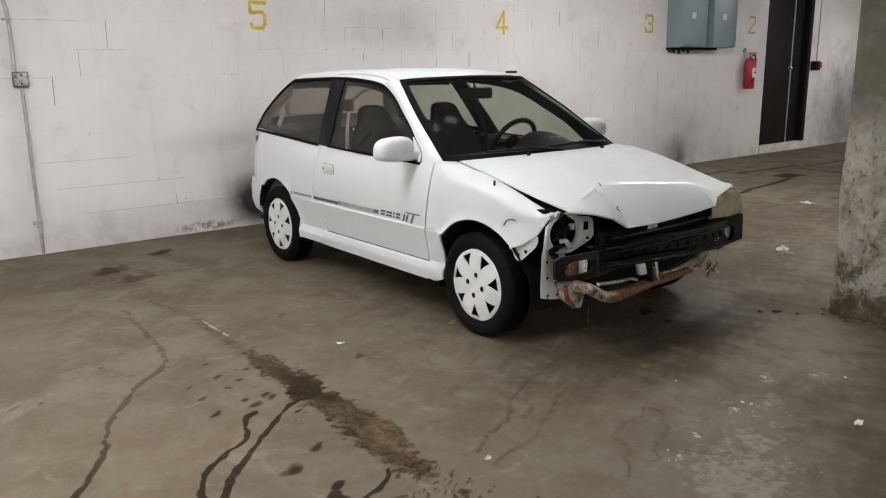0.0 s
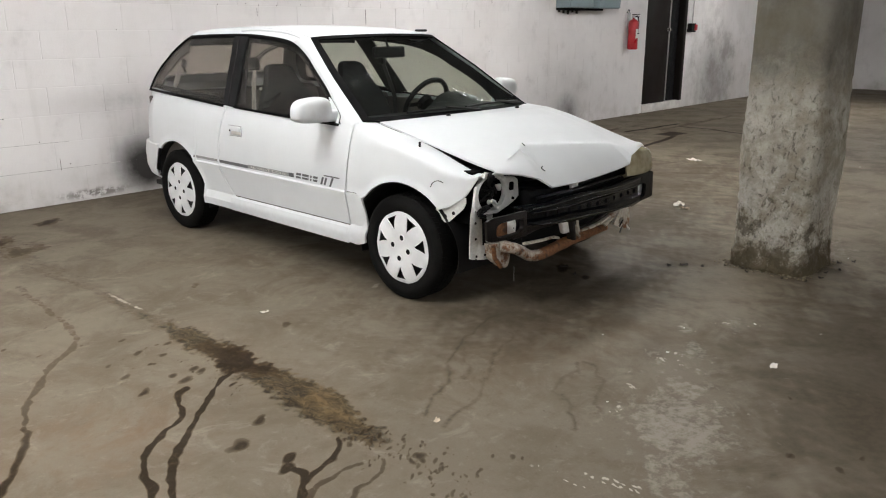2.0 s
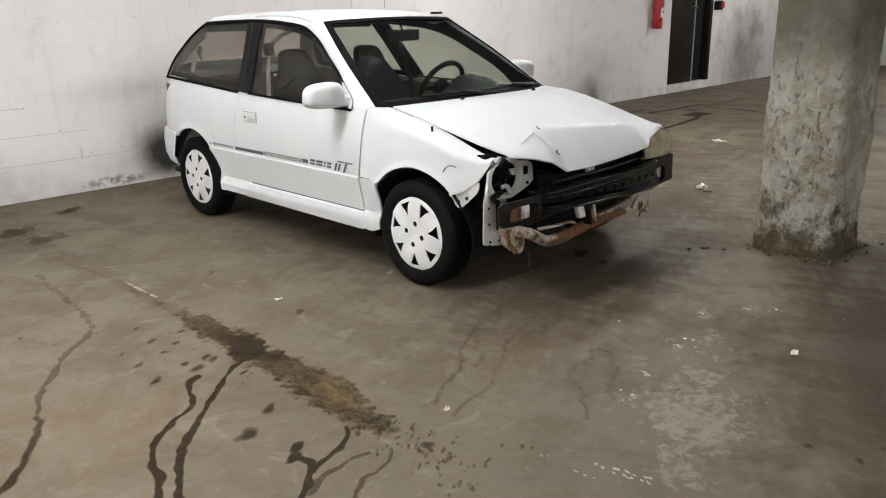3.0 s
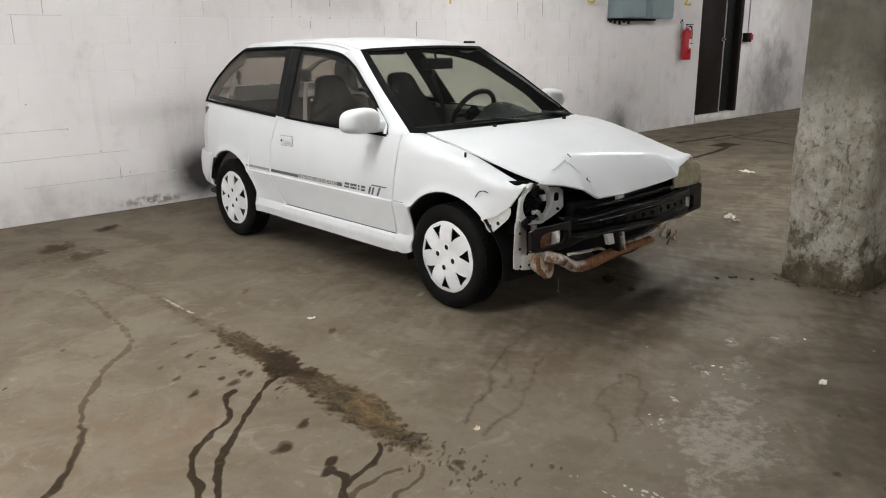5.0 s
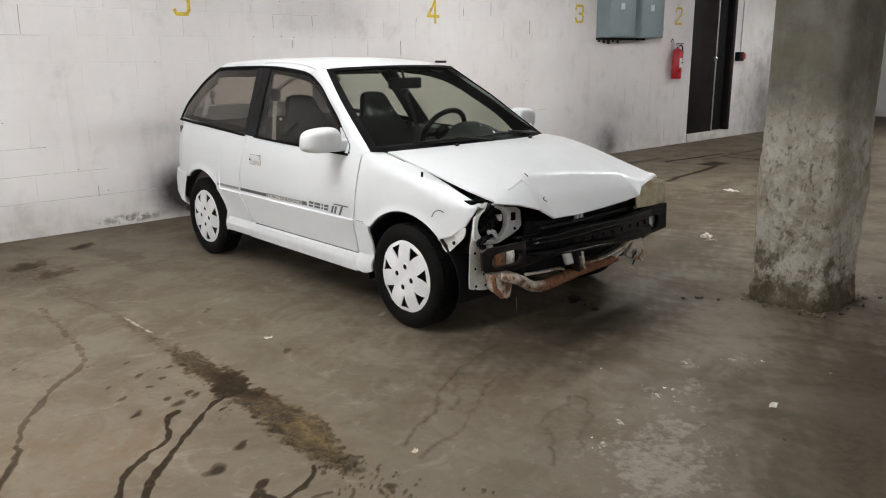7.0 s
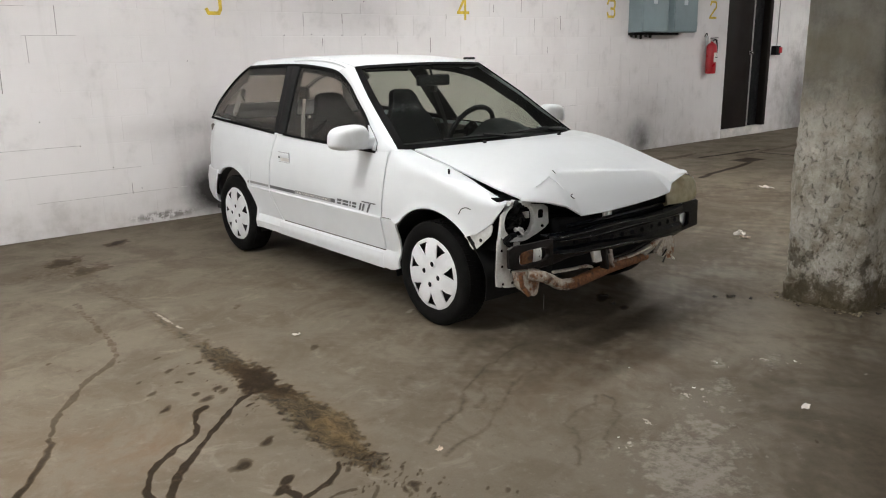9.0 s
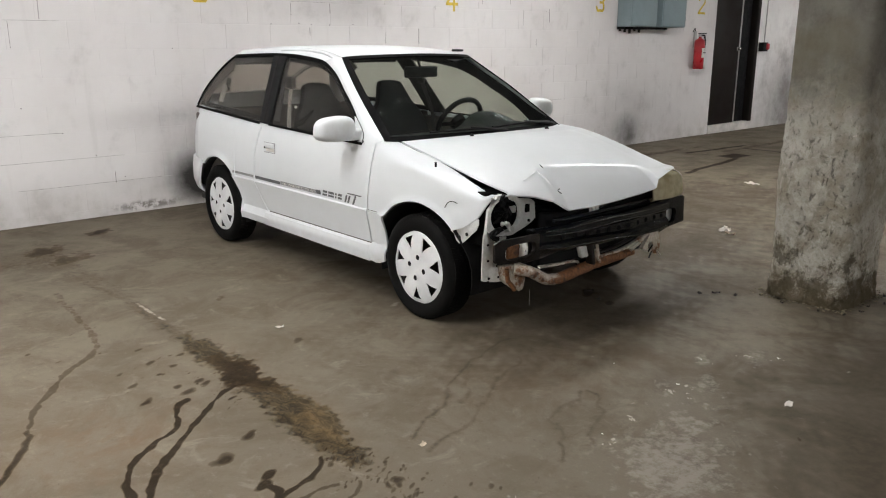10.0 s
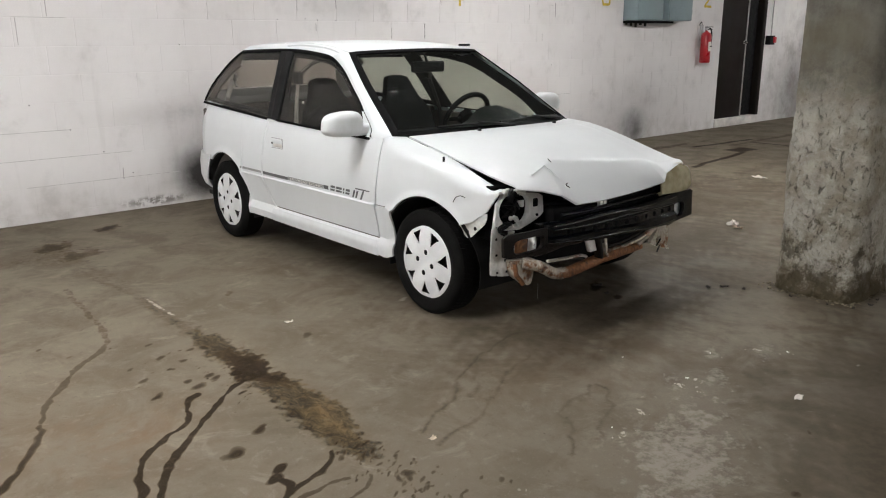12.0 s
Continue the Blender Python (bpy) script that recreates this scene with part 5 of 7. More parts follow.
    patch("rear_pillar", [HATCH[0], (-0.448, 0.970)], [(-0.190, 1.352), (-0.158, 1.335)], HATCH,
          [(-0.448, 0.970), (-0.436, 1.06), (-0.393, 1.14), (-0.323, 1.22), (-0.235, 1.29), (-0.158, 1.335)], 4, 12, side, M_CAR, 0.0, 0.012)
    # the windscreen pillar turns from the door glass to the screen's edge
    outer = smooth_line([on_green(side)(q) for q in PILLAR], 6)
    inner = smooth_line([P(side * v, u, z) for v, u, z in SCREEN_EDGE], 9)
    grid = []
    for k in range(20):
        a, b = along(outer, k / 19), along(inner, k / 19)
        grid.append([a.lerp(b, s) + Vector((side * 0.75, -0.3, 0.55)) * 0.016 * math.sin(math.pi * s) for s in (0, 0.15, 0.35, 0.55, 0.75, 0.9, 1.0)])
    grid.insert(0, [p + Vector((0, 0, -0.03)) for p in grid[0]])
    part("windscreen_pillar", sheet("windscreen_pillar", grid, M_CAR, 0.012, INSIDE, 60), CAR)
    trim = []
    for k in range(20):
        a, b = along(outer, k / 19), along(inner, k / 19)
        trim.append([a.lerp(b, q) + Vector((-side * 0.030, 0.020, -0.022)) for q in (-0.25, 0.3, 0.8, 1.18 + (0.65 * (1 - k / 19) if side > 0 else 0.0))])
    part("pillar_trim", sheet("pillar_trim", trim, M_SEAT, 0.006, INSIDE, 60), CAR)

# roof, windscreen, tailgate
TOP_FRONT = smooth_line([P(-0.525, 1.250, 1.336), P(-0.42, 1.312, 1.346), P(0, 1.362, 1.355), P(0.42, 1.312, 1.346), P(0.525, 1.250, 1.336)], 6)
TOP_REAR = smooth_line([P(-green_v(*RAIL[0]), -0.20, 1.364), P(-0.25, -0.275, 1.369), P(0, -0.29, 1.372), P(0.25, -0.275, 1.369), P(green_v(*RAIL[0]), -0.20, 1.364)], 6)


def roof_side(side):
    return smooth_line([P(side * (green_v(u, z) - 0.002), u, z + 0.002) for u, z in RAIL], 5)


grid = coons(TOP_REAR, TOP_FRONT, roof_side(-1), roof_side(1), 20, 24)
for j, row in enumerate(grid):
    for i, p in enumerate(row):
        s, t = i / 20, j / 24
        p.z += 0.002 * (4 * s * (1 - s)) ** 0.8 * (4 * t * (1 - t)) ** 0.6
part("roof", sheet("roof", grid, M_CAR, 0.014, INSIDE), CAR)
part("roof_antenna", box("roof_antenna", (0.475, -1.215, 1.366), (0.515, -1.13, 1.382), M_BLACK, 0.006), CAR, "black antenna foot")
part("roof_bump", box("roof_bump", (-0.02, -0.06, 1.388), (0.04, 0.10, 1.404), M_CAR, 0.006), CAR)

SCREEN_BOTTOM = smooth_line([P(-0.715, 1.915, 0.908), P(-0.635, 1.975, 0.906), P(-0.45, 2.035, 0.908), P(0, 2.085, 0.905), P(0.45, 2.035, 0.908), P(0.635, 1.975, 0.906), P(0.715, 1.915, 0.908)], 6)
grid = coons(SCREEN_BOTTOM, TOP_FRONT, *([P(side * v, u, z) for v, u, z in SCREEN_EDGE] for side in (-1, 1)), 32, 24)
for j, row in enumerate(grid):
    for i, p in enumerate(row):
        s, t = i / 32, j / 24
        bulge = 0.030 * 4 * s * (1 - s) * 4 * t * (1 - t)
        row[i] = p + Vector((0, -0.55, 0.83)) * bulge
screen = part("windscreen", sheet("windscreen", grid, M_SCREEN, 0.005, INSIDE), CAR, "greenish windscreen with a black edge")
screen.visible_shadow = False
for i0, i1, j0, j1 in ((0, 1, 0, 24), (31, 32, 0, 24), (1, 31, 0, 1), (1, 31, 23, 24)):
    # the painted border of the glass
    edge = []
    for j in range(j0, j1 + 1):
        edge.append([grid[j][i] + Vector((0, -0.002, 0.003)) for i in range(i0, i1 + 1)])
    part("screen_seal", sheet("screen_seal", edge, M_SEAL, 0.008, INSIDE), screen)

hatch_l, hatch_r = ([P(side * green_v(u, z), u, z) for u, z in HATCH] for side in (-1, 1))
sill = smooth_line([hatch_l[0], P(-0.45, -0.57, 0.985), P(0, -0.64, 0.985), P(0.45, -0.57, 0.985), hatch_r[0]], 4)
grid = coons(sill, smooth_line([hatch_l[-1], P(-0.25, -0.275, 1.360), P(0, -0.29, 1.364), P(0.25, -0.275, 1.360), hatch_r[-1]], 4), hatch_l, hatch_r, 14, 8)
rear = part("rear_window", sheet("rear_window", grid, M_GLASS, 0.005, INSIDE), CAR)
rear.visible_shadow = False
for i0, i1, j0, j1 in ((0, 1, 0, 8), (13, 14, 0, 8), (1, 13, 0, 1), (1, 13, 7, 8)):
    part("rear_window_frame", sheet("rear_window_frame", [[grid[j][i] + Vector((0, 0.003, 0.003)) for i in range(i0, i1 + 1)] for j in range(j0, j1 + 1)], M_CAR, 0.02, INSIDE), rear)
grid = [[P(v, -0.66 + 0.05 * abs(v / 0.6) ** 3 - 0.02 * hump(z, 0.5, 0.8), z) for v in np.linspace(-0.56, 0.56, 15)] for z in np.linspace(0.54, 0.99, 6)]
part("tailgate", sheet("tailgate", grid, M_CAR, 0.02, INSIDE), CAR)

for side in (-1, 1):
    corner = [[P(side * (side_v(-0.655, z) + 0.001), -0.655, z), P(side * (side_v(-0.655, z) - 0.05), -0.69, z), P(side * (side_v(-0.655, z) - 0.14), -0.69, z)] for z in np.linspace(0.54, 0.985, 7)]
    part("rear_corner", sheet("rear_corner", corner, M_CAR, 0.01, INSIDE), CAR)


def rear_bumper():
    grid = []
    for z, lift in ((0.31, -0.06), (0.34, -0.02), (0.40, 0.0), (0.50, 0.004), (0.575, -0.004), (0.59, -0.02), (0.592, -0.07)):
        row = []
        for k in range(33):
            w = -1 + 2 * k / 32
            if abs(w) > 0.55:
                s = (abs(w) - 0.55) / 0.45
                u, v = -0.67 + (0.345 + 0.065 * hump(z, 0.36, 0.56)) * s ** 1.1, 0.63 + 0.162 * s ** 0.5
            else:
                s = abs(w) / 0.55
                u, v = -0.80 + 0.13 * s ** 4, 0.63 * s
            row.append(P(math.copysign(max(v + lift, 0), w), u - lift * (1 if abs(w) < 0.7 else 0.2), z))
        grid.append(row)
    return part("rear_bumper", sheet("rear_bumper", grid, M_CAR, 0.012, INSIDE), CAR)


rear_bumper()

# bonnet: a crowned panel, a bent nose and a creased corner
HOOD_REAR = smooth_line([P(-0.640, 1.975, 0.905), P(-0.45, 2.048, 0.914), P(0, 2.098, 0.920), P(0.45, 2.048, 0.914), P(0.687, 1.950, 0.913)], 8)
NOSE = smooth_line([P(-0.625, 2.735, 0.736), P(-0.50, 2.742, 0.770), P(-0.42, 2.736, 0.796), P(-0.335, 2.718, 0.822), P(-0.20, 2.755, 0.815), P(0, 2.785, 0.804), P(0.28, 2.800, 0.779), P(0.47, 2.808, 0.750), P(0.675, 2.775, 0.738)], 6)
LIP = [P(-0.640, 2.780, 0.724), P(-0.52, 2.838, 0.708), P(-0.43, 2.888, 0.682), P(-0.350, 2.915, 0.632), P(-0.20, 2.948, 0.638), P(0, 2.958, 0.646), P(0.20, 2.955, 0.654),
       P(0.338, 2.945, 0.664), P(0.365, 2.935, 0.708), P(0.48, 2.905, 0.724), P(0.665, 2.838, 0.728)]


def hood_side(side, end):
    if side > 0:
        return [P(0.687, 1.950, 0.913), P(0.687, 2.129, 0.900), P(0.687, 2.281, 0.871), P(0.687, 2.452, 0.826), P(0.687, 2.602, 0.782), end]
    return [P(-0.642, 1.975, 0.905), P(-0.646, 2.21, 0.858), P(-0.642, 2.60, 0.768), end]


ACROSS = 170
hood = coons(HOOD_REAR, NOSE, hood_side(-1, NOSE[0]), hood_side(1, NOSE[-1]), ACROSS, 80)
for j, row in enumerate(hood):
    for i, p in enumerate(row):
        s, t = i / ACROSS, j / 80
        p.z += 0.024 * (4 * s * (1 - s)) ** 1.0 * math.sin(math.pi * t) ** 0.9
        p.z += 0.0014 * (math.exp(-((s - 0.14) / 0.02) ** 2) + math.exp(-((s - 0.86) / 0.02) ** 2)) * math.sin(math.pi * min(1, t * 1.05))
nose = coons([Vector(p) for p in hood[-1]], LIP, [hood[-1][0], LIP[0]], [hood[-1][-1], LIP[-1]], ACROSS, 24)
for j, row in enumerate(nose):
    t = j / 24
    for p in row:
        p += Vector((0, -0.007, 0.005)) * math.sin(math.pi * t)
whole = hood + nose[1:]
for turn in range(5):
    flat = [[p.z for p in row] for row in whole]
    for j in range(70, len(whole) - 6):
        for i in range(ACROSS + 1):
            whole[j][i].z += 0.5 * ((flat[j - 1][i] + flat[j + 1][i]) / 2 - flat[j][i])
# the knocked corner is a rounded bend, the rest of the front edge a sharp fold
for turn in range(8):
    flat = [[p.z for p in row] for row in whole]
    for j in range(40, len(whole) - 1):
        for i in range(0, 60):
            soft = 1.0 - hump(whole[j][i].x, -0.635, -0.575)
            if soft > 0:
                whole[j][i].z += soft * 0.5 * ((flat[j - 1][i] + flat[j + 1][i]) / 2 - flat[j][i])


def segment_gap(p, a, b):
    ab = b - a
    t = max(0.0, min(1.0, (p - a).dot(ab) / ab.length_squared))
    return (p - a - ab * t).length


FOLDS = ((Vector((-0.505, 2.748)), Vector((-0.400, 2.735)), 0.005, 0.009), (Vector((-0.400, 2.735)), Vector((-0.374, 2.815)), 0.005, 0.008))
for row in whole:
    for p in row:
        q = Vector((p.x, -p.y))
        for a, b, high, wide in FOLDS:
            p.z += high * math.exp(-(segment_gap(q, a, b) / wide) ** 2)
        p.z += 0.003 * noise.noise(Vector((p.x * 3, p.y * 3, 0))) * hump(-p.y, 2.4, 2.7)
for a, b, high, wide in FOLDS:
    ridge = []
    for k in range(7):
        q = a.lerp(b, k / 6)
        near = min((p for row in whole for p in row), key=lambda p: (p.x - q.x) ** 2 + (p.y + q.y) ** 2)
        ridge.append(Vector((q.x, -q.y, near.z - 0.001)))
    part("crease", tube("crease", ridge, 0.0042, M_CAR, 10), CAR)
part("bonnet", sheet("bonnet", whole, M_CAR, 0.010, INSIDE, 50.0), CAR, "white bonnet with a bent and chipped front edge")
for v, u, z in ((-0.27, 2.135, 0.926), (0.36, 2.13, 0.926)):
    part("washer_jet", box("washer_jet", (v - 0.012, -u - 0.010, z - 0.014), (v + 0.012, -u + 0.010, z + 0.008), M_BLACK, 0.003, shape=lambda c, v=v, z=z: (v + (c.x - v) * (0.35 if c.z > z else 1.0), c.y, c.z)), CAR, "black washer jet")
cowl = [[P(v, 1.95 + 0.135 * (1 - (v / 0.66) ** 2) + du, 0.893 + dz) for v in np.linspace(-0.655, 0.655, 17)] for du, dz in ((-0.06, 0.006), (0.0, 0.0), (0.06, -0.02))]
part("cowl_panel", sheet("cowl_panel", cowl, M_TRIM, 0.01, INSIDE), CAR)


def wiper(v0, v1, u0, u1, z0, z1):
    blade = part("wiper", tube("wiper", smooth_line([P(v0, u0, z0), P((v0 + v1) / 2, (u0 + u1) / 2 + 0.012, (z0 + z1) / 2 + 0.008), P(v1, u1, z1)], 8), 0.0065, M_BLACK, 8), CAR, "black wiper")
    part("wiper_arm", tube("wiper_arm", [P(v1 - (v1 - v0) * 0.02, u1 + 0.035, z1 - 0.01), P(v0 + (v1 - v0) * 0.5, (u0 + u1) / 2 + 0.02, (z0 + z1) / 2 + 0.02)], [0.010, 0.005], M_BLACK, 8), blade)


wiper(-0.46, 0.06, 2.000, 2.065, 0.942, 0.934)
wiper(-0.02, 0.56, 2.045, 1.975, 0.945, 0.940)


def door_mirror(side):
    """A rounded mirror shell on a short arm and a triangular foot."""
    bm = bmesh.new()
    bmesh.ops.create_uvsphere(bm, u_segments=32, v_segments=20, radius=1.0)
    for v in bm.verts:
        c = v.co
        q = [math.copysign(abs(a) ** 0.62, a) for a in c]
        q[1] = max(q[1], -1.0)
        depth = 0.075 if q[1] < 0 else 0.030
        v.co = Vector((q[0] * ((0.128 if side < 0 else 0.098) - 0.008 * q[2]), q[1] * depth, q[2] * (0.068 - 0.006 * q[0] * side)))
    me = bm_mesh("mirror_housing", bm, M_CAR, 60)
    root = part("door_mirror", me, CAR, "white door mirror housing", pose(side * (0.892 if side < 0 else 0.80), -1.69 if side < 0 else -1.66, 0.966 if side < 0 else 0.995, 0, 0, side * -4))
    part("mirror_glass", box("mirror_glass", (-0.088 if side < 0 else -0.06, 0.0265, -0.040), (0.088 if side < 0 else 0.06, 0.032, 0.040), M_CHROME, 0.002), root)
    foot = [[P(side * (green_v(u, z) + 0.006), u, z) for u, z in row] for row in (((1.60, 0.893), (1.76, 0.886)), ((1.64, 0.94), (1.765, 0.93)), ((1.655, 0.985), (1.70, 0.985)), ((1.625, 1.02), (1.632, 1.02)))]
    part("mirror_foot", sheet("mirror_foot", foot, M_CAR, 0.02, INSIDE), CAR)
    part("mirror_arm", box("mirror_arm", (min(side * 0.71, side * 0.84), -1.745, 0.898), (max(side * 0.71, side * 0.84), -1.665, 0.962), M_CAR, 0.022, 4), CAR)
    part("mirror_gasket", box("mirror_gasket", (min(side * 0.735, side * 0.785), -1.742, 0.8935), (max(side * 0.735, side * 0.765), -1.69, 0.8975), M_SEAL, 0.001), CAR)
    ribbon("foot_seal", [(1.640, 1.022), (1.690, 0.990), (1.745, 0.950), (1.768, 0.925), (1.772, 0.888)], 0.002, side, M_CABIN, 0.008, 0.004)


door_mirror(-1)
door_mirror(1)


def door_handle(side):
    v = side_v(0.77, 0.765)
    lo, hi = sorted((side * (v - 0.01), side * (v + 0.004)))
    root = part("door_handle", box("door_handle", (lo, -0.845, 0.735), (hi, -0.705, 0.800), M_CAR, 0.004), CAR, "white recessed door handle")
    lo, hi = sorted((side * (v + 0.003), side * (v + 0.0052)))
    part("recess", box("recess", (lo, -0.835, 0.742), (hi, -0.730, 0.764), M_SILL, 0.002), root)
    lo, hi = sorted((side * (v + 0.003), side * (v + 0.010)))
    part("grip", box("grip", (lo, -0.838, 0.766), (hi, -0.728, 0.792), M_CAR, 0.003), root)
    part("lock", box("lock", (lo, -0.722, 0.760), (hi, -0.712, 0.772), M_DARK, 0.002), root)
    for name, z0, z1, u0, u1 in (("upper_edge", 0.798, 0.801, 0.706, 0.844), ("lower_edge", 0.734, 0.737, 0.706, 0.844), ("front_edge", 0.737, 0.798, 0.842, 0.845)):
        part(name, box(name, (min(side * (v + 0.002), side * (v + 0.0055)), -u1, z0), (max(side * (v + 0.002), side * (v + 0.0055)), -u0, z1), M_DECAL_PALE, 0), root)


door_handle(-1)
door_handle(1)


LAYER = [0]


def decal(u0, u1, z0, z1, material, name="stripe", slant=0.0):
    grid = []
    LAYER[0] += 1
    lift = 0.0016 + 0.0002 * (LAYER[0] % 6)
    for u in np.linspace(u0, u1, max(2, int((u1 - u0) / 0.05) + 2)):
        s = (u - u0) / (u1 - u0)
        grid.append([P(-(side_v(u, z) + lift), u + slant * k, z) for k, z in ((0, z0), (1, z1))])
    return part(name, sheet(name, grid, material, 0.001, INSIDE, 0), CAR)


# a thin grey stripe that ends in unreadable marks and a slanted emblem
decal(0.25, 0.543, 0.546, 0.562, M_DECAL_PALE)
decal(0.57, 0.90, 0.543, 0.563, M_DECAL)
decal(0.905, 1.322, 0.545, 0.568, M_DECAL_PALE)


def side_text(words, u0, u1, z0, tall):
    """Pale letters along the stripe, bent to the door's skin."""
    curve = bpy.data.curves.new("lettering", "FONT")
    curve.body, curve.resolution_u = words, 3
    ob = bpy.data.objects.new("lettering", curve)
    me = bpy.data.meshes.new_from_object(ob)
    bpy.data.objects.remove(ob)
    bpy.data.curves.remove(curve)
    wide, high = max(v.co.x for v in me.vertices), max(v.co.y for v in me.vertices)
    for v in me.vertices:
        u, z = u0 + (u1 - u0) * v.co.x / wide, z0 + tall * v.co.y / high
        v.co = P(-(side_v(u, z) + 0.0034), u + 0.2 * (z - z0), z)
    finish(me, M_LABEL, 0)
    return part("lettering", me, CAR, "pale lettering on the stripe")


side_text("16-VALVE DOHC", 0.925, 1.310, 0.5495, 0.0145)
decal(1.325, 1.375, 0.546, 0.570, M_DECAL, "stripe_end")
for k, wide in enumerate((0.046, 0.060, 0.014, 0.040)):
    u = 1.395 + (0, 0.058, 0.132, 0.160)[k]
    decal(u, u + wide, 0.546, 0.558, M_DECAL, "emblem_bar", 0.004)
    decal(u + 0.004, u + wide + 0.004, 0.564, 0.578, M_DECAL, "emblem_bar", 0.004)
decal(1.622, 1.639, 0.538, 0.582, M_DECAL, "emblem_slash", 0.02)
decal(1.652, 1.669, 0.538, 0.582, M_DECAL, "emblem_slash", 0.02)
decal(1.700, 1.717, 0.535, 0.588, M_DECAL, "emblem_slash", 0.03)
decal(1.655, 1.790, 0.590, 0.597, M_DECAL, "emblem_bar", 0.01)

# marks: a nick on the fender, a crescent scrape, a chipped fold on the bonnet
part("nick", box("nick", (-side_v(2.38, 0.835) - 0.003, -2.388, 0.822), (-side_v(2.38, 0.835) + 0.006, -2.378, 0.848), M_DARK, 0.002), CAR)
part("scrape", tube("scrape", smooth_line([P(-side_v(u, z) - 0.001 - dents(u, z), u, z) for u, z in ((2.468, 0.632), (2.485, 0.658), (2.510, 0.668), (2.540, 0.662))], 5), 0.0022, M_CABIN, 6), CAR)
part("chip", tube("chip", smooth_line([P(-0.352, 2.848, 0.728), P(-0.372, 2.856, 0.722), P(-0.362, 2.872, 0.708)], 4), 0.0025, M_CABIN, 6), CAR)
part("chip", tube("chip", smooth_line([P(-0.352, 2.714, 0.832), P(-0.352, 2.722, 0.828), P(-0.350, 2.735, 0.818)], 4), 0.0022, M_CABIN, 6), CAR)

# wheels
TYRE = [(-0.070, 0.192), (-0.080, 0.204), (-0.086, 0.230), (-0.082, 0.254), (-0.072, 0.270), (-0.060, 0.277), (-0.045, 0.279), (0.045, 0.279), (0.060, 0.277), (0.072, 0.270), (0.082, 0.254), (0.086, 0.230),
        (0.080, 0.204), (0.070, 0.192)]


def cover_mesh():
    """A dished wheel cover with seven wedge openings and four bolt holes."""
    rings = [(0.0, 0.012), (0.030, 0.012), (0.048, 0.010), (0.062, 0.010), (0.082, 0.012), (0.104, 0.014), (0.120, 0.014), (0.138, 0.013), (0.156, 0.011), (0.175, 0.006), (0.183, 0.003), (0.192, 0.001), (0.198, -0.004), (0.200, -0.012)]
    verts, faces = [], []
    cols = 10
    for r, d in rings:
        half = np.interp(r, [0.10, 0.104, 0.175, 0.20], [1.2, 1.6, 12.5, 12.5])
        for k in range(7):
            mid = k * 360 / 7 + 8
            angles = [mid - half, mid + half] + [mid + half + (360 / 7 - 2 * half) * q / (cols - 1) for q in range(1, cols - 1)]
            for a in angles:
                w = radians(a)
                verts.append((-d, r * math.cos(w), r * math.sin(w)))
    m = 7 * cols
    for i in range(len(rings) - 1):
        for k in range(m):
            if k % cols == 0 and 5 <= i < 9:
                continue
            j = (k + 1) % m
            faces.append((i * m + k, i * m + j, (i + 1) * m + j, (i + 1) * m + k))
    size = len(verts)
    verts += [(x + 0.006, y, z) for x, y, z in verts]
    faces += [tuple(i + size for i in reversed(f)) for f in faces]
    for k in range(0, m, cols):
        for i in range(5, 9):
            faces.append((i * m + k, (i + 1) * m + k, (i + 1) * m + k + size, i * m + k + size))
            faces.append((i * m + k + 1, (i + 1) * m + k + 1, (i + 1) * m + k + 1 + size, i * m + k + 1 + size))
        faces.append((5 * m + k, 5 * m + k + 1, 5 * m + k + 1 + size, 5 * m + k + size))
        faces.append((9 * m + k, 9 * m + k + 1, 9 * m + k + 1 + size, 9 * m + k + size))
    me = mesh_of("wheel_cover", verts, faces, M_COVER, 40)
    return me


me_tyre, me_cover = lathe("tyre", TYRE, M_TYRE, 72), cover_mesh()
me_rim = lathe("rim", [(-0.045, 0.0), (-0.045, 0.10), (-0.030, 0.16), (-0.066, 0.186), (-0.072, 0.194), (0.06, 0.194), (0.06, 0.0)], M_RIM, 48)
me_bolt = lathe("bolt_hole", [(-0.0005, 0.0), (-0.0005, 0.0145), (0.003, 0.016), (0.003, 0.0)], M_DARK, 16)
me_ring = lathe("bolt_collar", [(0.002, 0.0145), (-0.003, 0.0145), (-0.003, 0.0175), (0.002, 0.020)], M_COVER, 16)
bm = bmesh.new()
for k in range(60):
    for a, b, shift in ((-0.060, -0.030, 0.0), (-0.026, 0.004, 0.5), (0.008, 0.034, 0.0), (0.036, 0.060, 0.5)):
        w0, w1 = 2 * math.pi * (k + shift) / 60, 2 * math.pi * (k + shift + 0.72) / 60
        pts = [(a, w0), (b, w0 + 0.02), (b, w1 + 0.02), (a, w1)]
        top = [bm.verts.new((x, 0.2815 * math.cos(w), 0.2815 * math.sin(w))) for x, w in pts]
        low = [bm.verts.new((x, 0.277 * math.cos(w), 0.277 * math.sin(w))) for x, w in pts]
        bm.faces.new(top)
        for i in range(4):
            bm.faces.new((top[i], low[i], low[(i + 1) % 4], top[(i + 1) % 4]))
bmesh.ops.recalc_face_normals(bm, faces=bm.faces)
me_tread = bm_mesh("tread", bm, M_TYRE, 30)
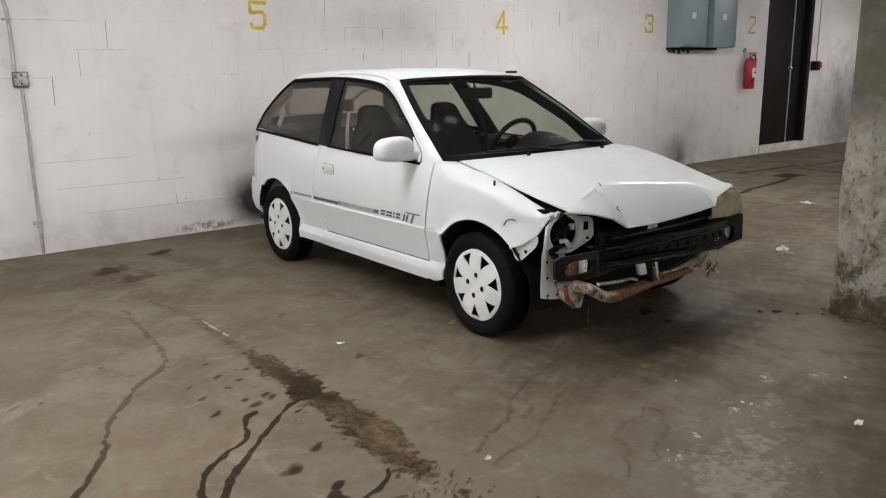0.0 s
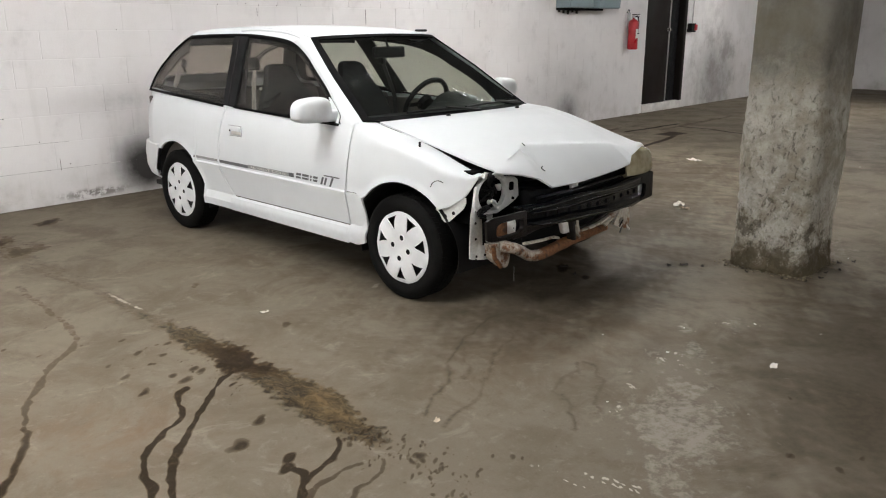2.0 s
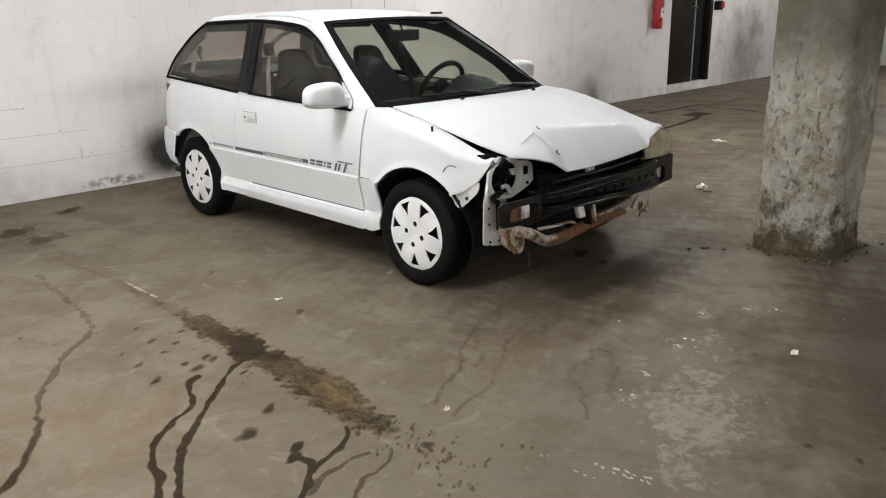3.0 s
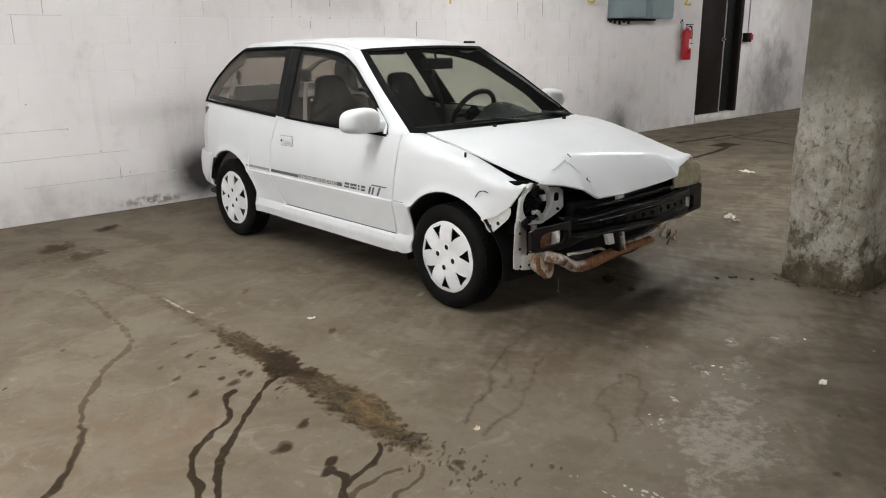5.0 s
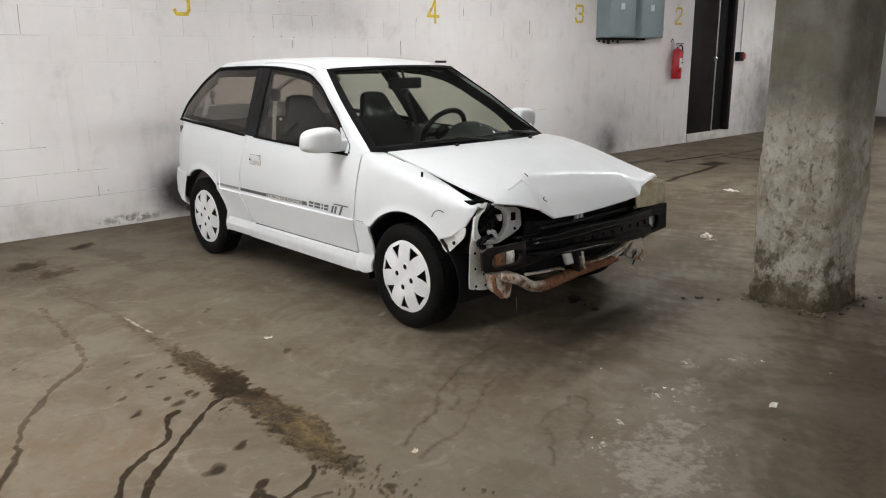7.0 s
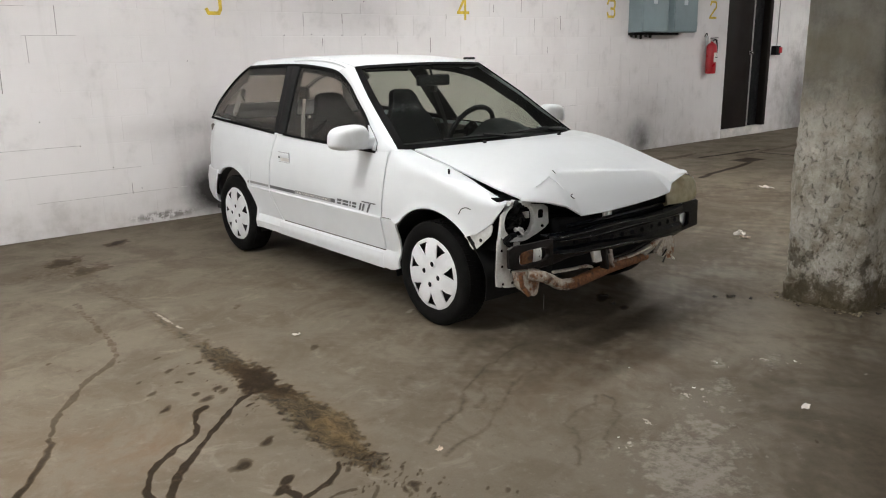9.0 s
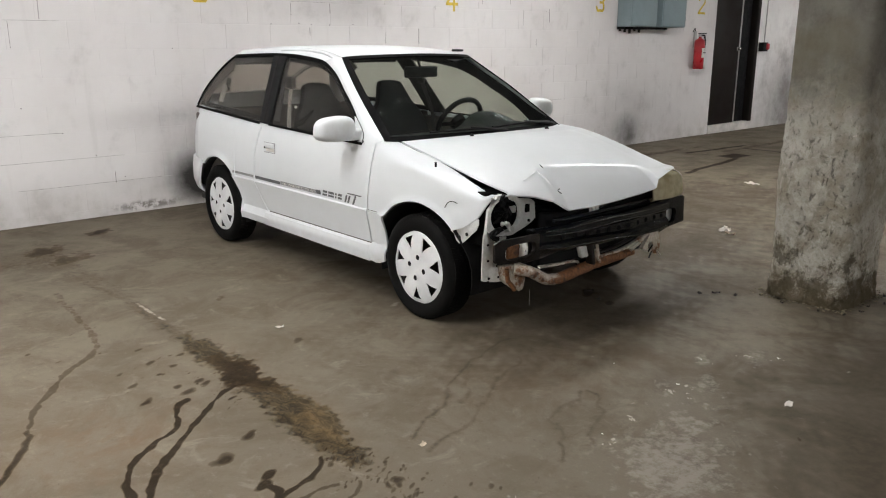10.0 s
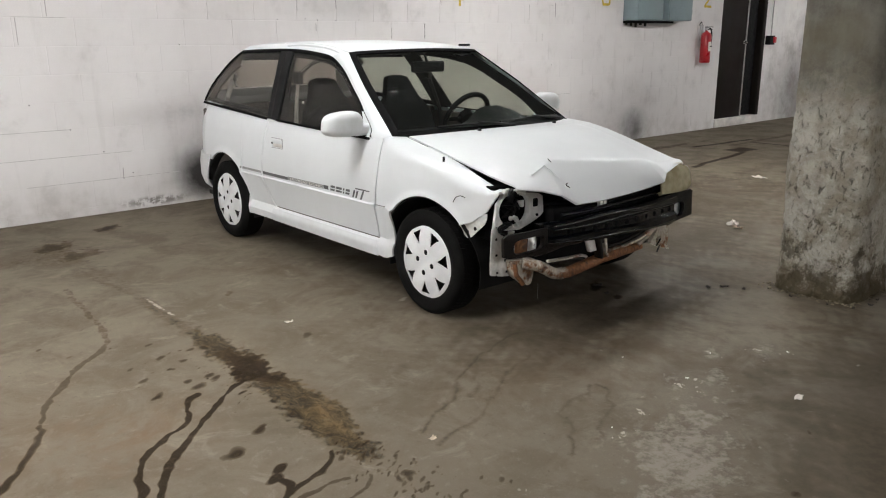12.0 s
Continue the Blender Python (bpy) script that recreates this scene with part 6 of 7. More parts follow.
for u in (0.0, BASE):
    for side in (-1, 1):
        spin = 0 if u == 0 else 6
        wheel = part("wheel", me_rim, CAR, "", pose(side * 0.700, -u, HUB, spin, 0, 0 if side < 0 else 180))
        wheel.name = "wheel"
        part("tyre", me_tyre, wheel, "black rubber tyre")
        part("tread", me_tread, wheel)
        part("wheel_cover", me_cover, wheel, "silver-white plastic wheel cover with seven openings", pose(-0.072, 0, 0))
        for k in range(4):
            w = math.radians(90 * k + 4)
            part("bolt_hole", me_bolt, wheel, "", pose(-0.0840, 0.058 * math.cos(w), 0.058 * math.sin(w)))
            part("bolt_collar", me_ring, wheel, "", pose(-0.0830, 0.058 * math.cos(w), 0.058 * math.sin(w)))

# bare front end
# solid black block, added to fill the shaded bay and block light
part("engine_bay", box("engine_bay", (-0.40, -2.66, 0.24), (0.56, -1.99, 0.70), M_DARK, 0.03), CAR, "black block filling the shaded engine bay")
part("underbody", box("underbody", (-0.58, -2.20, 0.175), (0.58, 0.50, 0.235), M_DARK, 0.02), CAR)
part("radiator", box("radiator", (-0.34, -2.72, 0.30), (0.42, -2.665, 0.62), M_DARK, 0.008), CAR)
part("upper_crossmember", tube("upper_crossmember", smooth_line([P(-0.38, 2.70, 0.610), P(-0.30, 2.76, 0.605), P(0, 2.79, 0.600), P(0.40, 2.76, 0.610), P(0.62, 2.70, 0.630)], 6), 0.030, M_BEAM, 10, (1.0, 0.8)), CAR)
# black fillers for the shaded gaps round the radiator, added to close see-through
part("dark_gap_panel", box("dark_gap_panel", (0.34, -2.76, 0.36), (0.66, -2.71, 0.70), M_DARK, 0.01), CAR)
part("grille_void", box("grille_void", (-0.39, -2.80, 0.40), (0.62, -2.73, 0.60), M_DARK, 0.02), CAR)
for v in (-0.128, -0.094):
    part("latch_stay", box("latch_stay", (v - 0.012, -2.888, 0.575), (v + 0.012, -2.868, 0.66), M_WHITE_STEEL, 0.004), CAR, "pale metal bonnet latch stay")


def holed_plate(name, outer, hole, depth, material, power=4.0, thick=0.014, n=48):
    """A flat plate seen from the front; outer: its four corners (v, z) round about, hole: centre and half sizes of a rounded opening."""
    cx, cz, rx, rz = hole
    corners = [Vector(c) for c in outer]
    verts, faces = [], []
    for k in range(n):
        w = 2 * math.pi * (k + 0.5) / n
        c, s = math.cos(w), math.sin(w)
        reach = 1e9
        for a, b in zip(corners, corners[1:] + corners[:1]):
            e, q = b - a, a - Vector((cx, cz))
            det = c * -e.y + s * e.x
            if abs(det) > 1e-9:
                far, t = (q.x * -e.y + q.y * e.x) / det, (c * q.y - s * q.x) / det
                if far > 0 and -0.001 <= t <= 1.001:
                    reach = min(reach, far)
        r = 1.0 / ((abs(c) / rx) ** power + (abs(s) / rz) ** power) ** (1 / power)
        for d, rr in ((0.0, reach), (0.003, r + 0.006), (-0.004, r), (-thick - 0.004, r - 0.002), (-thick, reach)):
            v, z = cx + c * rr, cz + s * rr
            verts.append(P(v, depth(v) + d + 0.003 * noise.noise(Vector((11 * v, 13 * z, 5))), z))
    for k in range(n):
        a, b = k * 5, (k + 1) % n * 5
        for q in range(5):
            faces.append((a + q, b + q, b + (q + 1) % 5, a + (q + 1) % 5))
    return mesh_of(name, verts, faces, material, 40)


def lamp_plate():
    """The white plate that carried the missing headlamp, with its round hole."""
    cx, cz = -0.606, 0.614
    me = holed_plate("lamp_plate", [(-0.722, 0.655), (-0.655, 0.706), (-0.405, 0.668), (-0.396, 0.566), (-0.470, 0.535), (-0.565, 0.508), (-0.690, 0.520), (-0.730, 0.560)], (cx, cz, 0.097, 0.080),
                     lambda v: 2.735 - 0.10 * max(0.0, -0.66 - v), M_WHITE_STEEL, 2.2)
    root = part("lamp_plate", me, CAR, "chipped white lamp panel with an empty round hole")
    part("bucket", lathe("bucket", [(0.0, 0.098), (0.06, 0.09), (0.10, 0.06), (0.11, 0.0)], M_VOID, 28, "y"), root, "dark empty lamp bucket", pose(cx, -2.705, cz))
    part("motor", lathe("motor", [(0.0, 0.0), (0.0, 0.030), (0.05, 0.034), (0.07, 0.03), (0.07, 0.0)], M_DARK, 16, "y"), root, "", pose(cx - 0.015, -2.70, cz + 0.005))
    part("bulb_clip", box("bulb_clip", (cx + 0.022, -2.742, cz + 0.006), (cx + 0.062, -2.728, cz + 0.040), M_PRIMER, 0.004, shape=lambda c: (c.x + (0.022 if c.z < cz + 0.02 and c.x < cx + 0.03 else 0), c.y, c.z)), root)
    crumple = smooth_line([P(cx - 0.040, 2.735, cz - 0.040), P(cx - 0.015, 2.752, cz - 0.036), P(cx + 0.004, 2.748, cz - 0.052), P(cx + 0.014, 2.755, cz - 0.072), P(cx + 0.035, 2.745, cz - 0.066)], 5)
    part("adjuster", tube("adjuster", crumple, [0.006 + 0.007 * abs(math.sin(k * 1.1)) for k in range(len(crumple))], M_PRIMER, 8), root, "pale bent adjuster")
    for k in range(5):
        a = 0.6 + 1.1 * k
        part("loose_wire", tube("loose_wire", smooth_line([P(cx + 0.07 * math.cos(a), 2.70, cz + 0.06 * math.sin(a)), P(cx + 0.02 * math.cos(3 * a), 2.735, cz + 0.02 * math.sin(2 * a)), P(cx + 0.06 * math.cos(a + 2.2), 2.71, cz + 0.055 * math.sin(a + 2.2))], 5), 0.0055, (M_TRIM, M_CABIN)[k % 2], 6), root)
    part("slot", box("slot", (-0.478, -2.748, 0.610), (-0.450, -2.730, 0.652), M_VOID, 0.006), root)
    part("slot", box("slot", (-0.455, -2.748, 0.560), (-0.444, -2.730, 0.574), M_VOID, 0.004), root)
    return root


lamp_plate()
# white apron strip that hangs down beside the wheel, holes in its foot
apron = [[P(l + (r - l) * k / 4, 2.705 + 0.012 * math.sin(math.pi * k / 4), z + tilt * (1 - k / 4)) for k in range(5)]
         for z, l, r, tilt in ((0.272, -0.722, -0.605, 0.022), (0.280, -0.735, -0.600, 0.020), (0.345, -0.737, -0.602, 0.010), (0.352, -0.737, -0.640, 0.008), (0.46, -0.733, -0.645, 0.004),
                               (0.500, -0.732, -0.650, 0), (0.522, -0.730, -0.672, 0.004), (0.534, -0.728, -0.704, 0), (0.60, -0.718, -0.698, 0), (0.655, -0.700, -0.682, 0), (0.700, -0.668, -0.645, 0))]
strip = part("apron_strip", sheet("apron_strip", apron, M_WHITE_STEEL, 0.006, INSIDE), CAR, "chipped white body strip with bolt holes")
for v, z in ((-0.705, 0.310), (-0.640, 0.305), (-0.710, 0.292), (-0.715, 0.48), (-0.712, 0.40)):
    part("hole", lathe("hole", [(0.0, 0.0), (0.0, 0.006), (0.003, 0.007), (0.003, 0.0)], M_DARK, 10, "y"), strip, "", pose(v, -2.7245, z))
for k in range(9):
    w = 0.9 * k
    v, z = -0.672 + 0.034 * math.sin(w * 2.1), 0.500 + 0.007 * k
    part("torn_scrap", box("torn_scrap", (v - 0.016, -2.745 - 0.004 * (k % 3), z - 0.010), (v + 0.018, -2.725, z + 0.010), (M_DARK, M_PRIMER, M_TRIM)[k % 3], 0.005,
                           shape=lambda c, k=k: (c.x + 0.010 * math.sin(37 * c.z + k), c.y, c.z + 0.010 * math.sin(53 * c.x + k))), strip)
# solid black box in place of the shade behind the lamp hole
part("lamp_cavity", box("lamp_cavity", (-0.700, -2.690, 0.46), (-0.40, -2.55, 0.725), M_VOID, 0.01), CAR, "black block standing for the shaded cavity behind the missing headlamp")
# fender tail bracket
bracket = [[P(-0.733, u, top + (low - top) * k / 3) for k in range(4)] for u, top, low in ((2.475, 0.535, 0.512), (2.500, 0.54, 0.500), (2.515, 0.545, 0.470), (2.535, 0.55, 0.458), (2.560, 0.56, 0.462), (2.585, 0.57, 0.482), (2.62, 0.585, 0.512), (2.66, 0.60, 0.545), (2.675, 0.60, 0.575))]
tail = part("fender_bracket", sheet("fender_bracket", bracket, M_WHITE_STEEL, 0.004, INSIDE), CAR, "bare white metal bracket under the fender")
for u, z in ((2.543, 0.490), (2.597, 0.514)):
    part("hole", lathe("hole", [(0.0, 0.0), (0.0, 0.009), (0.003, 0.010), (0.003, 0.0)], M_CABIN, 12, "x"), tail, "", pose(-0.7385, -u, z))
part("hood_side_gutter", tube("hood_side_gutter", smooth_line([P(-0.640, 1.99, 0.860), P(-0.64, 2.25, 0.800), P(-0.64, 2.60, 0.708), P(-0.63, 2.74, 0.672)], 5), 0.022, M_DARK, 8), CAR)
for k in range(7):
    v, u, z = -0.68 + 0.018 * k, 2.745 + 0.016 * math.sin(k * 2.2), 0.715 - 0.004 * k
    part("bent_flange", box("bent_flange", (v - 0.014, -u - 0.012, z - 0.012), (v + 0.014, -u + 0.012, z + 0.010), (M_PRIMER, M_DARK)[k % 2], 0.004,
         shape=lambda c, k=k: (c.x + 0.008 * math.sin(61 * c.z + k), c.y + 0.006 * math.sin(47 * c.x), c.z + 0.008 * math.sin(41 * c.x + 2 * k))), CAR)


def bumper_beam():
    """The bare bumper beam: a bowed channel with plates at its ends."""
    def bow(v):
        return 2.955 - 0.085 * (abs(v) / 0.75) ** 2.2
    prof = [(0.0, 0.575), (0.012, 0.588), (0.020, 0.580), (0.022, 0.545), (0.006, 0.530), (0.006, 0.492), (0.022, 0.478), (0.022, 0.448), (0.012, 0.436), (-0.03, 0.436)]
    vs = np.linspace(-0.58, 0.47, 71)
    top = [(-0.045, 0.578), *prof]
    def low(v, z):
        """The channel is shallower at the crushed end."""
        return z - 0.010 + max(0.0, 0.56 - z) / 0.13 * 0.044 * max(0.0, (0.10 - v) / 0.58) - 0.018 * max(0.0, -0.1 - v) + 0.004 * math.sin(9 * v + 60 * z)
    grid = [[P(v, bow(v) + d + 0.007 * noise.noise(Vector((7 * v, 9 * z, 3))) - 0.02 * hump(-v, 0.45, 0.60), low(v, z) + 0.007 * noise.noise(Vector((6 * v, 4 * z, 0)))) for d, z in top] for v in vs]
    root = part("bumper_beam", sheet("bumper_beam", grid, M_BEAM, 0.006, INSIDE, 30), CAR, "bare black steel bumper beam with holes")
    for k in range(11):
        v = -0.42 + k * 0.083
        part("hole", lathe("hole", [(0.0, 0.0), (0.0, 0.012), (0.004, 0.015), (0.004, 0.0)], M_VOID, 12, "y"), root, "", pose(v, -bow(v) - 0.0085, low(v, 0.510)))
    # end plates, each with a rounded opening
    me = holed_plate("end_plate", [(-0.864, 0.556), (-0.575, 0.552), (-0.570, 0.424), (-0.860, 0.446)], (-0.700, 0.488, 0.096, 0.034), lambda v: 2.925 - 0.05 * max(0.0, -0.72 - v), M_OILY)
    part("end_plate", me, root, "oily brown end plate with an oblong opening")
    me = holed_plate("end_plate", [(0.455, 0.572), (0.686, 0.578), (0.694, 0.424), (0.560, 0.414), (0.440, 0.392)], (0.549, 0.476, 0.046, 0.036), lambda v: 2.905, M_BEAM)
    part("end_plate", me, root, "black end plate with a rounded opening")
    part("stay", box("stay", (-0.805, -2.872, 0.430), (-0.742, -2.860, 0.518), M_WHITE_STEEL, 0.004), root, "pale mounting bracket seen through the plate")
    part("stay_bolt", box("stay_bolt", (-0.738, -2.880, 0.430), (-0.660, -2.84, 0.515), M_RUST, 0.010), root)
    part("inner_stay", tube("inner_stay", [P(-0.628, 2.872, 0.43), P(-0.628, 2.876, 0.49), P(-0.632, 2.872, 0.515)], 0.022, M_WHITE_STEEL, 10, (1.0, 0.5)), root, "pale bracket with bolt holes")
    for v, z in ((-0.775, 0.505), (-0.622, 0.500), (-0.622, 0.470), (-0.770, 0.468)):
        part("bolt", lathe("bolt", [(0.0, 0.0), (-0.003, 0.010), (0.003, 0.011), (0.003, 0.0)], M_DARK, 10, "y"), root, "", pose(v, -2.890 if v > -0.65 else -2.8735, z))
    part("far_stay", box("far_stay", (0.535, -2.872, 0.425), (0.66, -2.80, 0.520), M_WHITE_STEEL, 0.01), root, "pale bracket seen through the plate")
    for name, out, z in (("upper_ridge", 0.020, 0.574), ("middle_ridge", 0.022, 0.547), ("lower_ridge", 0.022, 0.452)):
        part(name, tube(name, smooth_line([P(v, bow(v) + out, low(v, z)) for v in np.linspace(-0.54, 0.45, 14)], 4), 0.0045, M_GLOSS, 8), root)
    part("lip", tube("lip", smooth_line([P(v, bow(v) - 0.06, 0.585 + 0.010 * v / 0.7) for v in (-0.42, -0.2, 0.1, 0.4, 0.54)], 5), 0.012, M_BEAM, 8), root)
    return root


bumper_beam()
part("bonnet_stay_bar", tube("bonnet_stay_bar", smooth_line([P(-0.32, 2.83, 0.560), P(0.0, 2.86, 0.600), P(0.36, 2.84, 0.628)], 6), 0.010, M_BEAM, 8), CAR)
flange = [[P(v, 2.885 + 0.012 * math.sin(5 * v) - d, z + 0.010 * noise.noise(Vector((8 * v, 6 * z, 1)))) for d, z in ((0.0, 0.510), (-0.010, 0.470), (0.0, 0.425), (0.020, 0.405), (0.060, 0.400))] for v in np.linspace(-0.60, 0.30, 31)]
part("lower_beam", sheet("lower_beam", flange, M_OILY, 0.006, INSIDE), CAR, "oily brown lower flange of the beam")
rail = smooth_line([P(-0.56, 2.75, 0.338), P(-0.505, 2.79, 0.325), P(-0.455, 2.80, 0.302), P(-0.37, 2.80, 0.258), P(-0.27, 2.80, 0.246), P(-0.17, 2.80, 0.254), P(0.07, 2.80, 0.274), P(0.25, 2.80, 0.276), P(0.37, 2.79, 0.270)], 6)
girth = [0.029 + 0.004 * noise.noise(Vector((0.6 * k, 2, 0))) - 0.010 * hump(k, 36, 48) for k in range(len(rail))]
part("lower_tube", tube("lower_tube", rail[:25], girth[:25], M_RUSTY, 14), CAR, "flaking white end of the lower tube")
part("rusty_tube", tube("rusty_tube", rail[23:], [g + 0.001 for g in girth[23:]], M_RUST, 14), CAR, "rusty lower cross tube")
part("lower_lip", tube("lower_lip", smooth_line([P(-0.45, 2.82, 0.342), P(-0.308, 2.83, 0.335), P(-0.211, 2.83, 0.331), P(-0.165, 2.83, 0.318)], 6), 0.013, M_RUSTY, 10, (1.0, 0.6)), CAR)
part("lower_lip", tube("lower_lip", smooth_line([P(0.02, 2.81, 0.308), P(0.095, 2.80, 0.303), P(0.234, 2.80, 0.307), P(0.379, 2.79, 0.322), P(0.468, 2.78, 0.340), P(0.58, 2.76, 0.345)], 6), 0.015, M_RUSTY, 10, (1.0, 0.6)), CAR)
part("upper_lip", tube("upper_lip", smooth_line([P(-0.02, 2.82, 0.335), P(0.16, 2.82, 0.342), P(0.33, 2.80, 0.362), P(0.50, 2.77, 0.385)], 6), 0.014, M_OILY, 10, (1.0, 0.6)), CAR)
ear = [[P(v, 2.755, z) for v, z in row] for row in (((-0.635, 0.362), (-0.59, 0.358), (-0.53, 0.352), (-0.475, 0.346)), ((-0.628, 0.320), (-0.59, 0.318), (-0.53, 0.312), (-0.478, 0.306)),
                                                    ((-0.618, 0.285), (-0.585, 0.282), (-0.53, 0.276), (-0.482, 0.270)), ((-0.585, 0.256), (-0.565, 0.246), (-0.525, 0.236), (-0.490, 0.236)), ((-0.560, 0.240), (-0.545, 0.226), (-0.520, 0.216), (-0.497, 0.222)))]
part("tow_bracket", sheet("tow_bracket", ear, M_RUSTY, 0.045, INSIDE), CAR, "rusty tow bracket")
part("bracket_edge", tube("bracket_edge", [P(-0.625, 2.762, 0.35), P(-0.615, 2.764, 0.29), P(-0.565, 2.764, 0.235)], 0.012, M_RUST, 8), CAR)
hook = part("tow_hook", box("tow_hook", (-0.178, -2.925, 0.318), (-0.158, -2.875, 0.43), M_OILY, 0.005, shape=lambda c: (c.x + (0.025 if c.z < 0.37 else 0), c.y, c.z)), CAR, "oily brown tow hook of two steel strips")
part("second_strip", box("second_strip", (-0.125, -2.915, 0.315), (-0.104, -2.880, 0.42), M_RUSTY, 0.005, shape=lambda c: (c.x + (0.030 if c.z < 0.37 else 0), c.y, c.z)), hook)
part("cross_pin", box("cross_pin", (-0.160, -2.910, 0.395), (-0.104, -2.885, 0.432), M_OILY, 0.005), hook)
part("tow_plate", box("tow_plate", (-0.245, -2.905, 0.362), (-0.190, -2.875, 0.430), M_WHITE_STEEL, 0.008, shape=lambda c: (c.x + (0.025 if c.z < 0.39 else 0), c.y, c.z)), CAR, "pale tow plate")
me = holed_plate("far_rail", [(0.590, 0.372), (0.655, 0.372), (0.672, 0.250), (0.640, 0.205), (0.490, 0.262)], (0.572, 0.268, 0.022, 0.022), lambda v: 2.775, M_RUSTY, 2.0, 0.02, 32)
part("far_rail", me, CAR, "pale rusty bracket with a round hole")
part("far_post", box("far_post", (0.595, -2.79, 0.355), (0.660, -2.72, 0.420), M_WHITE_STEEL, 0.008), CAR)
part("far_diagonal", tube("far_diagonal", smooth_line([P(0.33, 2.80, 0.29), P(0.45, 2.785, 0.325), P(0.60, 2.76, 0.395)], 5), 0.018, M_RUSTY, 10, (1, 0.6)), CAR)
for k, (a, b) in enumerate((((0.60, 0.22), (0.56, 0.20)), ((0.64, 0.21), (0.67, 0.20)), ((0.61, 0.25), (0.55, 0.24)))):
    part("loose_wire", tube("loose_wire", smooth_line([P(0.62, 2.75, 0.33), P(a[0], 2.77, a[1] + 0.03), P(b[0], 2.78, b[1])], 5), 0.005, (M_BLACK, M_LABEL, M_BLACK)[k], 6), CAR)
part("drip", tube("drip", [P(-0.45, 2.76, 0.21), P(-0.45, 2.76, 0.13)], 0.0007, M_LABEL, 5), CAR)


def headlamp():
    """The one headlamp left: a wrapped, yellowed lens."""
    grid = []
    for j in range(13):
        t = j / 12
        row = []
        for k in range(25):
            s = k / 24
            v = 0.362 + 0.392 * s
            round_off = math.sqrt(max(0.0, 1 - max(0.0, (s - 0.35) / 0.68) ** 3.2))
            z = 0.655 + 0.080 * (2 * t - 1) * round_off - 0.010 * s
            u = 2.920 - 0.030 * t - 0.046 * s ** 2 - 0.12 * max(0.0, (s - 0.72) / 0.28) ** 2
            u += 0.030 * (1 - (2 * t - 1) ** 4) * (1 - (2 * s - 1) ** 6) - 0.02 * (abs(2 * t - 1) > 0.99)
            row.append(P(v, u, z))
        grid.append(row)
    root = part("headlamp", sheet("headlamp", grid, M_LENS, 0.02, INSIDE), CAR, "yellowed headlamp lens")
    rim = [grid[-1][k] + Vector((0, -0.003, 0.002)) for k in range(2, 25)] + [grid[j][-1] + Vector((0.002, -0.002, 0)) for j in range(11, 1, -1)]
    part("lens_rim", tube("lens_rim", rim, 0.0028, M_LABEL, 6), root, "pale lens rim")
    part("lamp_body", box("lamp_body", (0.38, -2.84, 0.575), (0.64, -2.70, 0.735), M_CABIN, 0.01), root)
    part("reflector", lathe("reflector", [(0.0, 0.066), (0.03, 0.055), (0.05, 0.02), (0.052, 0.0)], M_CHROME, 24, "y"), root, "", pose(0.50, -2.858, 0.655))


headlamp()

# cabin
part("cabin_floor", box("cabin_floor", (-0.68, -1.98, 0.236), (0.68, 0.55, 0.275), M_CABIN, 0.01), CAR)
for side in (-1, 1):
    lo, hi = sorted((side * 0.66, side * 0.715))
    part("door_card", box("door_card", (lo, -1.86, 0.28), (hi, -0.60, 0.885), M_CARD, 0.012), CAR)
    part("side_card", box("side_card", (lo, -0.595, 0.36), (hi, 0.46, 0.915), M_CARD, 0.012), CAR)
part("headlining", sheet("headlining", [[P(v, u, 1.352 - 0.03 * (v / 0.46) ** 2) for v in np.linspace(-0.44, 0.44, 9)] for u in np.linspace(-0.2, 1.18, 9)], M_LINER, 0.004), CAR)
dash = [[P(v, u, z + 0.108 * math.exp(-((v - 0.31) / 0.19) ** 4) * hump(u, 1.9, 1.6)) for v in np.linspace(-0.66, 0.66, 25)] for u, z in ((1.97, 0.885), (1.85, 0.900), (1.72, 0.905), (1.63, 0.890), (1.60, 0.84), (1.61, 0.62), (1.68, 0.50))]
part("dashboard", sheet("dashboard", dash, M_TRIM, 0.02, P(0, 1.9, 0.5)), CAR, "black dashboard")


def front_seat(v):
    root = part("front_seat", box("front_seat", (v - 0.23, -1.40, 0.33), (v + 0.23, -0.88, 0.50), M_SEAT, 0.05, 4), CAR, "charcoal cloth bucket seat")
    rings = []
    for z, w, d in ((0.44, 0.225, 0.07), (0.60, 0.240, 0.07), (0.78, 0.240, 0.065), (0.88, 0.236, 0.06), (0.95, 0.205, 0.055), (1.01, 0.155, 0.05), (1.07, 0.126, 0.05), (1.12, 0.108, 0.048), (1.145, 0.092, 0.04), (1.160, 0.05, 0.02)):
        c = 0.90 - 0.40 * (z - 0.44)
        ring = []
        for k in range(20):
            a = 2 * math.pi * k / 20
            x, y = math.cos(a), math.sin(a)
            ring.append(P(v + w * math.copysign(abs(x) ** 0.55, x), c + d * math.copysign(abs(y) ** 0.7, y) + 0.03 * abs(x) ** 3, z))
        rings.append(ring)
    part("backrest", loft("backrest", rings, M_SEAT), root)
    return root


